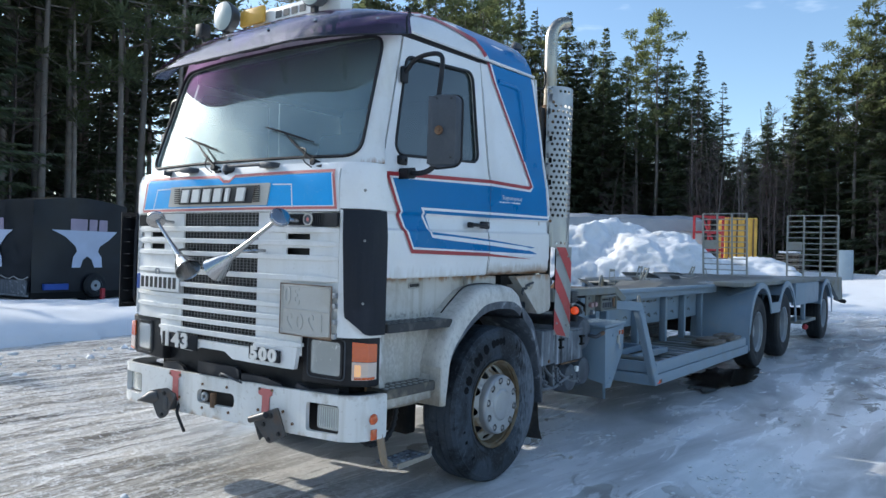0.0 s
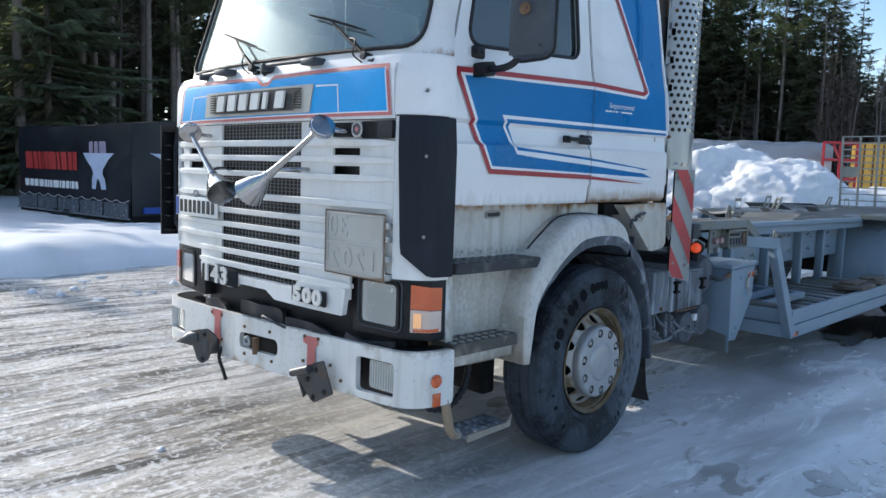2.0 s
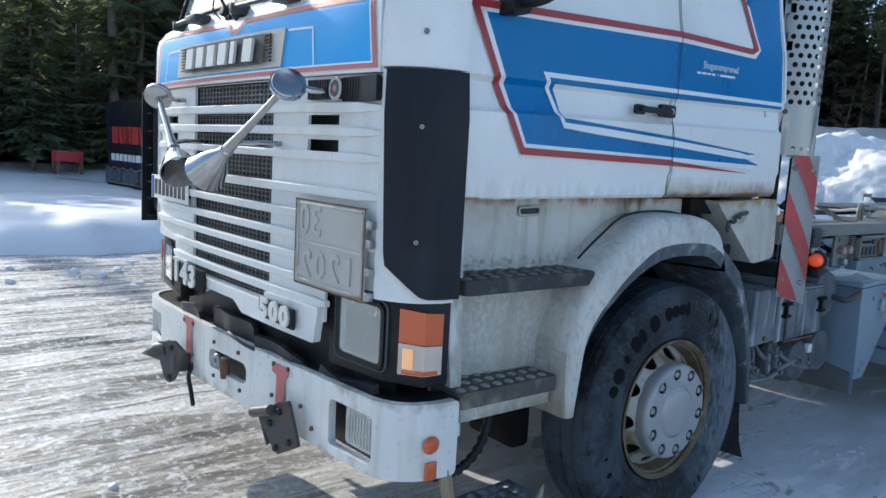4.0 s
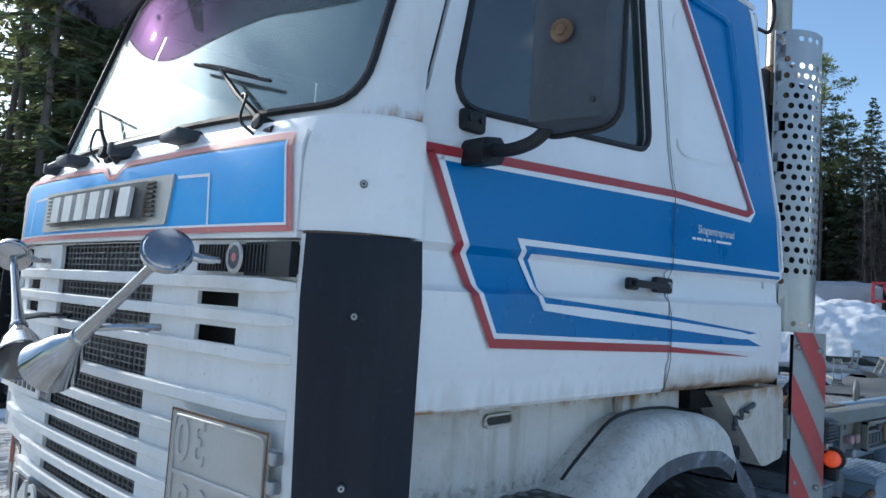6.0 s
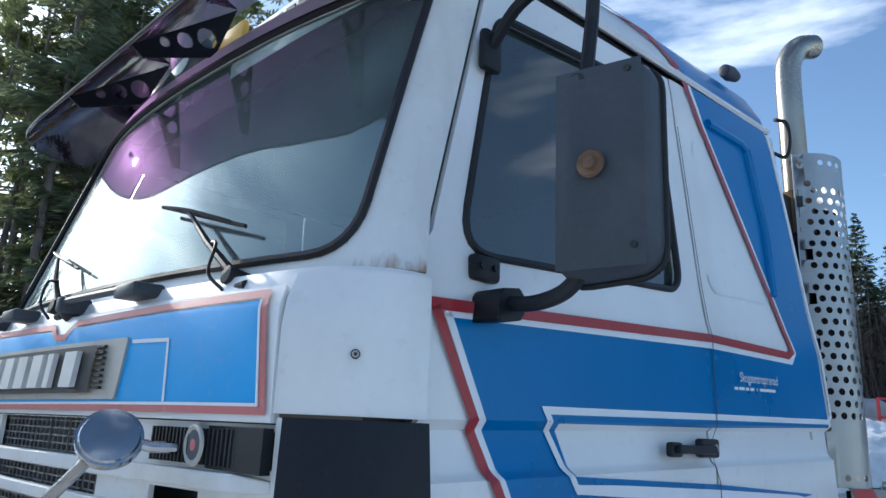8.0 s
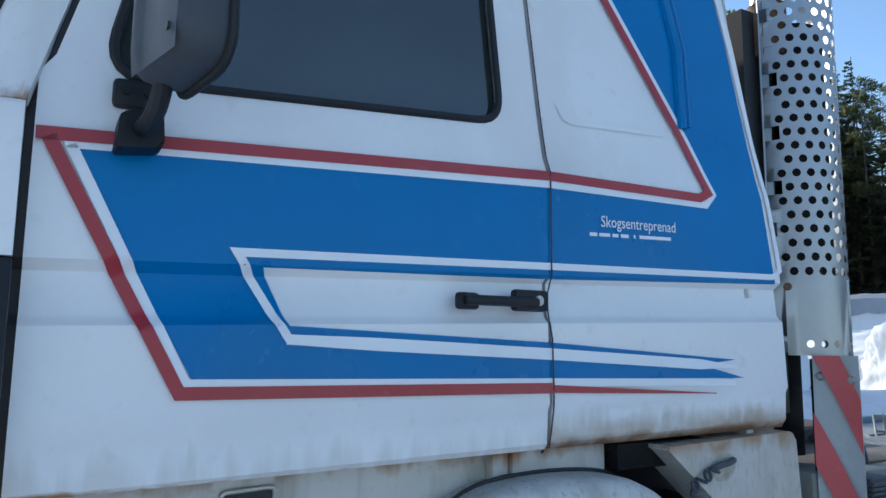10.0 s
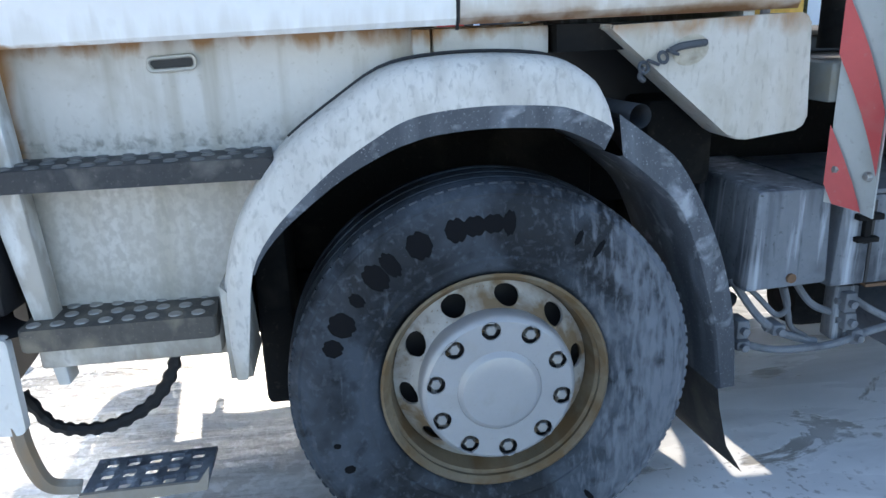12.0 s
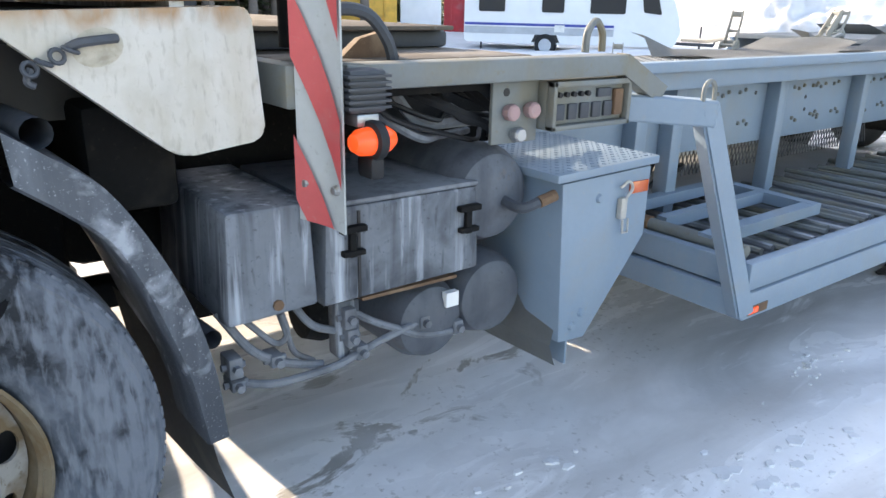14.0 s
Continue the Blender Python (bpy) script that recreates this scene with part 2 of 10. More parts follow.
# ---- materials ----
def surf(name, col, rough=0.5, metal=0.0, var=0.15, scale=3.0, fine=60.0, bump=0.1, dirt=None, dirt_amt=0.5, dirt_scale=2.5,
         streak=0.0, streak_col=None, coat=0.0, spec=0.5, dirt_rough=0.8, per_object=0.0, dirt_pos=0.55, marks=()):
    """A painted, plastic, metal or dirty surface: base colour with coarse and fine change, patches and run-down streaks of dirt, fine relief."""
    m = bpy.data.materials.new(name)
    m.use_nodes = True
    N, L = m.node_tree.nodes, m.node_tree.links
    b = N["Principled BSDF"]
    tc = N.new("ShaderNodeTexCoord")

    def noise_tex(s, detail=4.0, mapping=None, dist=0.0):
        n = N.new("ShaderNodeTexNoise")
        n.inputs["Scale"].default_value = s
        n.inputs["Detail"].default_value = detail
        n.inputs["Distortion"].default_value = dist
        if mapping:
            mp = N.new("ShaderNodeMapping")
            mp.inputs["Scale"].default_value = mapping
            L.new(tc.outputs["Object"], mp.inputs["Vector"])
            L.new(mp.outputs[0], n.inputs["Vector"])
        else:
            L.new(tc.outputs["Object"], n.inputs["Vector"])
        return n

    def mix(fac, a, c, blend="MIX"):
        x = N.new("ShaderNodeMix")
        x.data_type, x.blend_type = "RGBA", blend
        for sock, val in (("Factor", fac), ("A", a), ("B", c)):
            if hasattr(val, "is_output"):
                L.new(val, x.inputs[sock])
            elif sock == "Factor":
                x.inputs[0].default_value = val
            else:
                x.inputs[sock].default_value = (*val, 1)
        return x.outputs["Result"]

    def ramp(src, lo, hi, top=1.0):
        r = N.new("ShaderNodeMapRange")
        r.inputs["From Min"].default_value, r.inputs["From Max"].default_value = lo, hi
        r.inputs["To Max"].default_value = top
        L.new(src, r.inputs["Value"])
        return r.outputs[0]

    c1 = tuple(max(0, v * (1 - var)) for v in col)
    c2 = tuple(min(1, v * (1 + var)) for v in col)
    n1 = noise_tex(scale, 5)
    n2 = noise_tex(fine, 3)
    colour = mix(ramp(n1.outputs["Fac"], 0.3, 0.7), c1, c2)
    colour = mix(ramp(n2.outputs["Fac"], 0.35, 0.65, var * 1.2), colour, tuple(v * 0.7 for v in col))
    rough_sock = ramp(n1.outputs["Fac"], 0.25, 0.75)
    rr = N.new("ShaderNodeMapRange")
    rr.inputs["To Min"].default_value, rr.inputs["To Max"].default_value = rough * 0.8, min(1, rough * 1.2)
    L.new(rough_sock, rr.inputs["Value"])
    rough_out = rr.outputs[0]
    masks = []
    if dirt:
        nd = noise_tex(dirt_scale, 8, dist=0.4)
        masks.append((ramp(nd.outputs["Fac"], dirt_pos, dirt_pos + 0.16, dirt_amt), dirt))
        ns = noise_tex(dirt_scale * 14, 5)
        masks.append((ramp(ns.outputs["Fac"], 0.62, 0.72, dirt_amt * 0.7), dirt))
    if streak:
        nk = noise_tex(1.0, 6, mapping=(14, 14, 1.1))
        masks.append((ramp(nk.outputs["Fac"], 0.5, 0.72, streak), streak_col or dirt))
    for fades, c, amount, stretch, thr in marks:
        # stains of their own shape: stretched noise, strongest at one edge
        sep = N.new("ShaderNodeSeparateXYZ")
        L.new(tc.outputs["Object"], sep.inputs[0])
        val = noise_tex(1.0, 7, mapping=stretch, dist=0.3).outputs["Fac"]
        for axis, a, e in fades:
            mr = N.new("ShaderNodeMapRange")
            mr.inputs["From Min"].default_value, mr.inputs["From Max"].default_value = a, e
            mr.inputs["To Min"].default_value, mr.inputs["To Max"].default_value = 1.0, 0.0
            L.new(sep.outputs[axis], mr.inputs["Value"])
            mu = N.new("ShaderNodeMath")
            mu.operation = "MULTIPLY"
            L.new(val, mu.inputs[0])
            L.new(mr.outputs[0], mu.inputs[1])
            val = mu.outputs[0]
        masks.append((ramp(val, thr, thr + 0.17, amount), c))
    for f, c in masks:
        colour = mix(f, colour, c)
        x = N.new("ShaderNodeMix")
        L.new(f, x.inputs[0])
        L.new(rough_out, x.inputs[2])
        x.inputs[3].default_value = dirt_rough
        rough_out = x.outputs[0]
    if per_object:
        oi = N.new("ShaderNodeObjectInfo")
        hv = N.new("ShaderNodeHueSaturation")
        r = N.new("ShaderNodeMapRange")
        r.inputs["To Min"].default_value, r.inputs["To Max"].default_value = 1 - per_object, 1 + per_object
        L.new(oi.outputs["Random"], r.inputs["Value"])
        L.new(r.outputs[0], hv.inputs["Value"])
        L.new(colour, hv.inputs["Color"])
        colour = hv.outputs[0]
    L.new(colour, b.inputs["Base Color"])
    L.new(rough_out, b.inputs["Roughness"])
    b.inputs["Metallic"].default_value = metal
    b.inputs["Coat Weight"].default_value = coat
    b.inputs["Coat Roughness"].default_value = 0.08
    b.inputs["Specular IOR Level"].default_value = spec
    if bump:
        bp = N.new("ShaderNodeBump")
        bp.inputs["Strength"].default_value = bump
        bp.inputs["Distance"].default_value = 0.004
        L.new(n2.outputs["Fac"], bp.inputs["Height"])
        L.new(bp.outputs[0], b.inputs["Normal"])
    return m


def glass(name, tint, haze=0.06, gloss_rough=0.0, ior=1.75, gloss=(0.8, 0.8, 0.8)):
    """A pane: clear with a tint, mirror gloss at its own Fresnel, and a thin film: dust plus painted sky glare."""
    m = bpy.data.materials.new(name)
    m.use_nodes = True
    N, L = m.node_tree.nodes, m.node_tree.links
    N.remove(N["Principled BSDF"])
    out = N["Material Output"]
    tr = N.new("ShaderNodeBsdfTransparent")
    tr.inputs["Color"].default_value = (*tint, 1)
    gl = N.new("ShaderNodeBsdfGlossy")
    gl.inputs["Roughness"].default_value = gloss_rough
    gl.inputs["Color"].default_value = (*gloss, 1)
    fr = N.new("ShaderNodeFresnel")
    fr.inputs["IOR"].default_value = ior
    mx = N.new("ShaderNodeMixShader")
    L.new(fr.outputs[0], mx.inputs[0])
    L.new(tr.outputs[0], mx.inputs[1])
    L.new(gl.outputs[0], mx.inputs[2])
    df = N.new("ShaderNodeBsdfPrincipled")
    # teal film colour: dust, with the glare of mirrored sky painted in
    df.inputs["Base Color"].default_value = (0.56, 0.75, 0.72, 1)
    df.inputs["Roughness"].default_value = 0.28
    tc = N.new("ShaderNodeTexCoord")
    nz = N.new("ShaderNodeTexNoise")
    nz.inputs["Scale"].default_value = 5
    nz.inputs["Detail"].default_value = 8
    L.new(tc.outputs["Object"], nz.inputs["Vector"])
    mr = N.new("ShaderNodeMapRange")
    mr.inputs["From Min"].default_value, mr.inputs["From Max"].default_value = 0.3, 0.75
    mr.inputs["To Min"].default_value, mr.inputs["To Max"].default_value = haze * 0.7, haze * 1.3
    L.new(nz.outputs["Fac"], mr.inputs["Value"])
    m2 = N.new("ShaderNodeMixShader")
    L.new(mr.outputs[0], m2.inputs[0])
    L.new(mx.outputs[0], m2.inputs[1])
    L.new(df.outputs[0], m2.inputs[2])
    L.new(m2.outputs[0], out.inputs["Surface"])
    return m


WHITE = surf("white_paint", (0.80, 0.80, 0.79), 0.34, var=0.04, dirt=(0.50, 0.47, 0.42), dirt_amt=0.22, dirt_scale=1.6, coat=0.3, bump=0.02, streak=0.10, streak_col=(0.55, 0.52, 0.46))
RUST_RUN = (0.34, 0.17, 0.055)
WHITE_GRILLE = surf("matt_white_grille_paint", (0.76, 0.76, 0.745), 0.62, var=0.05, bump=0.03, spec=0.2, dirt=(0.46, 0.43, 0.37), dirt_amt=0.35, dirt_scale=4, streak=0.2, streak_col=(0.50, 0.47, 0.41),
                    marks=[([], (0.22, 0.19, 0.15), 0.7, (60, 60, 60), 0.69)])
WHITE_DOOR = surf("white_door_paint", (0.80, 0.80, 0.79), 0.34, var=0.04, dirt=(0.52, 0.49, 0.44), dirt_amt=0.2, dirt_scale=1.6, coat=0.3, bump=0.02,
                  marks=[([("Z", 1.39, 1.56)], (0.54, 0.50, 0.43), 0.35, (26, 26, 1.6), 0.30), ([("Z", 1.385, 1.425)], RUST_RUN, 0.9, (14, 14, 24), 0.30)])
WHITE_REAR = surf("white_rear_panel_paint", (0.79, 0.79, 0.78), 0.36, var=0.04, dirt=(0.50, 0.46, 0.40), dirt_amt=0.25, dirt_scale=1.6, coat=0.25, bump=0.02,
                  marks=[([("Z", 1.40, 1.56)], (0.48, 0.43, 0.34), 0.55, (30, 30, 1.8), 0.18), ([("Z", 1.37, 1.54), ("Y", 2.3, 0.6)], (0.30, 0.175, 0.075), 0.7, (9, 9, 12), 0.12), ([("Z", 1.40, 1.465), ("Y", 2.3, 0.2)], (0.17, 0.08, 0.03), 0.95, (12, 12, 16), 0.12), ([("Z", 1.40, 1.55), ("Y", 2.45, 2.2)], RUST_RUN, 0.7, (14, 14, 8), 0.22)])
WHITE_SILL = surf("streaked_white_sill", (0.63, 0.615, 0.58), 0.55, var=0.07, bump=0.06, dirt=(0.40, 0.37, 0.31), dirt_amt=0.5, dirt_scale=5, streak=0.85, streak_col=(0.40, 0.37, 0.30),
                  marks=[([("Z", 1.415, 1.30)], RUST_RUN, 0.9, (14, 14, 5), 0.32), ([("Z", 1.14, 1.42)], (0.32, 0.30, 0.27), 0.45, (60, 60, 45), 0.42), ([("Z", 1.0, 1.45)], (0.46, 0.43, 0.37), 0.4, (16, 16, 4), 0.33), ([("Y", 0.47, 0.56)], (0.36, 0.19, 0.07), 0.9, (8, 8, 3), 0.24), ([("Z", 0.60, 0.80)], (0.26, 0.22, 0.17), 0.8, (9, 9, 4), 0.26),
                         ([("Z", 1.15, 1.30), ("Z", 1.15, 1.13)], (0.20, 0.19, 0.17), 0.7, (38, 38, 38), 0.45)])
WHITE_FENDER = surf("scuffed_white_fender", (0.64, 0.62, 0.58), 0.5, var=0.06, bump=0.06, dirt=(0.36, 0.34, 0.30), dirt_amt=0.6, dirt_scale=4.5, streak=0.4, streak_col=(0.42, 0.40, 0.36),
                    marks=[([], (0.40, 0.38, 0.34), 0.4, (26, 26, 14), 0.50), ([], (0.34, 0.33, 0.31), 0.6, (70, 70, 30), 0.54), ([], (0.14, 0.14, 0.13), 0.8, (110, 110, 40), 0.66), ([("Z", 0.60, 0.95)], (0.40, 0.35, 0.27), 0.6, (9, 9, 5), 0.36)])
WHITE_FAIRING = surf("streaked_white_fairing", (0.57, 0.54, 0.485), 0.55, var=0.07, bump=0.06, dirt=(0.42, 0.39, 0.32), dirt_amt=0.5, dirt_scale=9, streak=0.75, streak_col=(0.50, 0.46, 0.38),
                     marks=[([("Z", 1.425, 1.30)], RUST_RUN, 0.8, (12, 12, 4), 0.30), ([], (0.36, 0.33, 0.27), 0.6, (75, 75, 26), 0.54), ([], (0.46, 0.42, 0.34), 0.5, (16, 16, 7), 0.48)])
WHITE_SCREEN = surf("stained_white_surround", (0.77, 0.77, 0.75), 0.42, var=0.05, bump=0.03, dirt=(0.50, 0.47, 0.40), dirt_amt=0.3, dirt_scale=2.2, streak=0.25, streak_col=(0.50, 0.47, 0.40),
                    marks=[([("Z", 2.04, 2.20), ("X", 1.12, 0.80)], RUST_RUN, 0.8, (30, 30, 6), 0.30)])
WHITE_DIRTY = surf("dirty_white_paint", (0.74, 0.74, 0.72), 0.5, var=0.06, dirt=(0.38, 0.35, 0.29), dirt_amt=0.6, dirt_scale=2.6, streak=0.5, streak_col=(0.45, 0.42, 0.36), bump=0.06,
                   marks=[([], (0.16, 0.13, 0.10), 0.85, (34, 34, 34), 0.67), ([("Z", 0.44, 0.58)], (0.34, 0.20, 0.08), 0.75, (13, 13, 8), 0.34), ([("Z", 0.76, 0.66)], (0.30, 0.26, 0.20), 0.6, (20, 20, 9), 0.36), ([], (0.42, 0.38, 0.31), 0.5, (7, 7, 3), 0.55)])
BLUE = surf("blue_paint", (0.0, 0.165, 0.425), 0.30, var=0.07, coat=0.0, spec=0.25, bump=0.01, dirt=(0.05, 0.20, 0.45), dirt_amt=0.15, dirt_scale=1.2)
LIGHT_BLUE = surf("faded_blue_paint", (0.02, 0.37, 0.80), 0.42, var=0.06, coat=0.0, spec=0.3, bump=0.02, dirt=(0.35, 0.50, 0.65), dirt_amt=0.2)
WHITE_LINE = surf("white_line_film", (0.80, 0.82, 0.84), 0.35, var=0.03, bump=0.01)
RED_LINE = surf("red_line_film", (0.36, 0.025, 0.035), 0.35, var=0.08, bump=0.01, dirt=(0.45, 0.2, 0.2), dirt_amt=0.2)
FADED_RED = surf("faded_red_film", (0.55, 0.16, 0.15), 0.5, var=0.1, bump=0.02, dirt=(0.65, 0.5, 0.48), dirt_amt=0.4)
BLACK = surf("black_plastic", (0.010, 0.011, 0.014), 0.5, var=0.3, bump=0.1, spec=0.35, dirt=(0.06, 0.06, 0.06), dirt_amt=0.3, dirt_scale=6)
DEFLECTOR = surf("dark_deflector_plastic", (0.006, 0.009, 0.017), 0.45, var=0.25, bump=0.06, spec=0.3, dirt=(0.035, 0.04, 0.055), dirt_amt=0.4, dirt_scale=4, streak=0.25, streak_col=(0.045, 0.05, 0.06))
GREY_PLASTIC = surf("grey_plastic", (0.060, 0.068, 0.080), 0.55, var=0.2, bump=0.2, spec=0.4, dirt=(0.12, 0.12, 0.12), dirt_amt=0.35, dirt_scale=6)
RUBBER = surf("rubber", (0.011, 0.012, 0.014), 0.65, var=0.3, bump=0.15)
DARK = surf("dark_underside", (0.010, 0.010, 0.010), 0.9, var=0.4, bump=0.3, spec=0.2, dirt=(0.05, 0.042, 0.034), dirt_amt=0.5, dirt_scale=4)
CHROME = surf("worn_chrome", (0.44, 0.445, 0.45), 0.14, metal=1.0, var=0.08, bump=0.02, dirt=(0.35, 0.30, 0.24), dirt_amt=0.25, dirt_scale=12, dirt_rough=0.45)
SOOTY = surf("sooty_silencer_steel", (0.022, 0.019, 0.017), 0.8, var=0.3, bump=0.2, dirt=(0.10, 0.06, 0.035), dirt_amt=0.6, dirt_scale=5, marks=[([], (0.42, 0.42, 0.40), 0.9, (7, 7, 4), 0.63)])
STEEL = surf("brushed_steel", (0.36, 0.375, 0.39), 0.38, metal=0.7, var=0.08, bump=0.05, dirt=(0.38, 0.33, 0.27), dirt_amt=0.35, dirt_scale=4)
STEP_WORN = surf("worn_step_stud", (0.20, 0.20, 0.195), 0.55, metal=0.3, var=0.3, bump=0.1, dirt=(0.07, 0.07, 0.07), dirt_amt=0.6, dirt_scale=20)
STEP = surf("worn_step_rubber", (0.035, 0.037, 0.04), 0.65, var=0.3, bump=0.25, dirt=(0.20, 0.19, 0.17), dirt_amt=0.55, dirt_scale=9)
STEP_MUDDY = surf("muddy_step_rubber", (0.075, 0.070, 0.062), 0.65, var=0.35, bump=0.3, dirt=(0.26, 0.225, 0.17), dirt_amt=0.8, dirt_scale=8, dirt_pos=0.48)
STAINLESS = surf("stainless_pipe", (0.44, 0.39, 0.32), 0.28, metal=1.0, var=0.12, scale=4, bump=0.02, dirt=(0.35, 0.24, 0.12), dirt_amt=0.5, dirt_scale=3)
SIGN_METAL = surf("dull_aluminium_sign", (0.50, 0.492, 0.465), 0.42, metal=0.3, var=0.07, bump=0.03, dirt=(0.42, 0.38, 0.31), dirt_amt=0.35, dirt_scale=7, marks=[([("Z", 1.045, 1.085)], (0.30, 0.19, 0.10), 0.8, (9, 9, 20), 0.26)])
BADGE_DARK = surf("matt_dark_badge", (0.030, 0.032, 0.036), 0.85, var=0.2, bump=0.05, spec=0.1, dirt=(0.07, 0.066, 0.06), dirt_amt=0.4, dirt_scale=9)
BADGE = surf("silver_badge", (0.46, 0.445, 0.41), 0.42, metal=0.35, var=0.1, bump=0.03, dirt=(0.30, 0.27, 0.22), dirt_amt=0.4, dirt_scale=7)
NUMERAL = surf("silver_numerals", (0.66, 0.66, 0.64), 0.4, metal=0.1, var=0.06, bump=0.02, dirt=(0.42, 0.39, 0.33), dirt_amt=0.3, dirt_scale=9)
MESH = surf("grey_wire_mesh", (0.24, 0.24, 0.235), 0.5, metal=0.3, var=0.15, bump=0.0)
RAMP_STEEL = surf("worn_galvanised_ramp", (0.33, 0.325, 0.29), 0.6, metal=0.1, var=0.15, bump=0.1, dirt=(0.30, 0.24, 0.15), dirt_amt=0.5, dirt_scale=3)
GREYBLUE = surf("grey_blue_paint", (0.208, 0.280, 0.350), 0.45, var=0.07, bump=0.04, dirt=(0.30, 0.29, 0.25), dirt_amt=0.4, dirt_scale=3, streak=0.15, streak_col=(0.33, 0.33, 0.31))
GREYBLUE_OLD = surf("weathered_grey_paint", (0.175, 0.19, 0.185), 0.55, var=0.12, bump=0.08, dirt=(0.20, 0.165, 0.095), dirt_amt=0.6, dirt_scale=4, dirt_pos=0.52, streak=0.3, streak_col=(0.22, 0.18, 0.11))
GRIME = surf("grimy_dark_steel", (0.165, 0.185, 0.21), 0.6, var=0.25, bump=0.15, dirt=(0.05, 0.055, 0.065), dirt_amt=0.85, dirt_scale=5.0, dirt_pos=0.51, streak=1.0, streak_col=(0.035, 0.04, 0.05), marks=[([], (0.46, 0.50, 0.55), 0.85, (26, 26, 2.2), 0.55), ([], (0.02, 0.024, 0.03), 0.8, (40, 40, 7), 0.60)])
BRACKET = surf("dark_bare_steel", (0.085, 0.086, 0.09), 0.45, metal=0.4, var=0.25, bump=0.15, dirt=(0.16, 0.10, 0.06), dirt_amt=0.5, dirt_scale=12)
GUARD = surf("scuffed_mudguard_plastic", (0.058, 0.068, 0.083), 0.5, var=0.25, bump=0.15, dirt=(0.46, 0.49, 0.53), dirt_amt=0.7, dirt_scale=13, dirt_pos=0.58, streak=0.4, streak_col=(0.26, 0.29, 0.33))
TANK = surf("salty_grey_tank", (0.18, 0.195, 0.215), 0.6, var=0.25, bump=0.2, dirt=(0.10, 0.105, 0.115), dirt_amt=0.6, dirt_scale=4, dirt_pos=0.52, streak=0.8, streak_col=(0.065, 0.07, 0.08))
TANK_DARK = surf("sooty_air_tank", (0.105, 0.118, 0.138), 0.6, var=0.25, bump=0.2, dirt=(0.05, 0.055, 0.065), dirt_amt=0.6, dirt_scale=4, dirt_pos=0.52, streak=0.6, streak_col=(0.04, 0.045, 0.055), marks=[([], (0.17, 0.10, 0.055), 0.7, (11, 11, 11), 0.66)])
FLAP = surf("muddy_rubber_flap", (0.085, 0.083, 0.08), 0.7, var=0.25, bump=0.15, dirt=(0.22, 0.20, 0.17), dirt_amt=0.7, dirt_scale=4, streak=0.3, streak_col=(0.04, 0.042, 0.045))
RUSTY = surf("rusty_steel", (0.16, 0.09, 0.05), 0.8, var=0.35, bump=0.3, dirt=(0.30, 0.20, 0.12), dirt_amt=0.6, dirt_scale=8)
TYRE = surf("tyre_rubber", (0.016, 0.019, 0.023), 0.55, var=0.3, bump=0.5, spec=0.22, dirt=(0.064, 0.079, 0.099), dirt_amt=0.85, dirt_scale=4, dirt_pos=0.42, dirt_rough=0.7,
            marks=[([("Y", 2.05, 1.45)], (0.135, 0.153, 0.18), 0.8, (12, 14, 12), 0.335), ([], (0.007, 0.009, 0.011), 0.85, (17, 17, 17), 0.60), ([], (0.11, 0.125, 0.145), 0.4, (48, 48, 48), 0.55), ([("Y", 2.1, 1.3)], (0.18, 0.20, 0.23), 0.75, (60, 60, 14), 0.355),
                   ([], (0.13, 0.145, 0.165), 0.6, (9, 40, 9), 0.62)])
TYRE_DARK = surf("dark_tyre_rubber", (0.014, 0.016, 0.019), 0.6, var=0.3, bump=0.4, spec=0.3, dirt=(0.045, 0.05, 0.056), dirt_amt=0.6, dirt_scale=4)
RIM = surf("rusty_painted_rim", (0.52, 0.505, 0.475), 0.5, metal=0.2, var=0.2, bump=0.2, dirt=(0.23, 0.15, 0.07), dirt_amt=0.9, dirt_scale=8, dirt_pos=0.455, marks=[([], (0.16, 0.10, 0.05), 0.7, (30, 30, 30), 0.6)])
RIM_EDGE = surf("rusty_rim_lip", (0.20, 0.16, 0.105), 0.55, metal=0.2, var=0.3, bump=0.2, dirt=(0.16, 0.10, 0.045), dirt_amt=0.85, dirt_scale=9, dirt_pos=0.46)
WET_RUBBER = surf("wet_black_rubber", (0.0055, 0.006, 0.0075), 0.7, var=0.2, bump=0.05, spec=0.12)
HUBCAP = surf("aluminium_wheel_cover", (0.41, 0.412, 0.415), 0.40, metal=0.35, var=0.06, bump=0.03, dirt=(0.33, 0.31, 0.28), dirt_amt=0.35, dirt_scale=9)
NUT = surf("wheel_nut_steel", (0.42, 0.41, 0.39), 0.45, metal=0.7, var=0.2, bump=0.05, dirt=(0.2, 0.13, 0.07), dirt_amt=0.5, dirt_scale=40)
RED_REFLECT = surf("faded_red_reflective", (0.58, 0.09, 0.09), 0.45, var=0.1, bump=0.03, dirt=(0.45, 0.28, 0.25), dirt_amt=0.35, dirt_scale=5)
GREY_REFLECT = surf("grey_reflective", (0.42, 0.44, 0.43), 0.45, var=0.08, bump=0.03, dirt=(0.26, 0.25, 0.22), dirt_amt=0.5, dirt_scale=5)
STAIN = surf("dirty_worn_paint", (0.46, 0.42, 0.34), 0.7, var=0.2, bump=0.1, dirt=(0.25, 0.21, 0.15), dirt_amt=0.7, dirt_scale=18)
COUPLING = surf("faded_coupling", (0.40, 0.25, 0.24), 0.6, var=0.15, bump=0.1, dirt=(0.30, 0.28, 0.26), dirt_amt=0.6, dirt_scale=20)
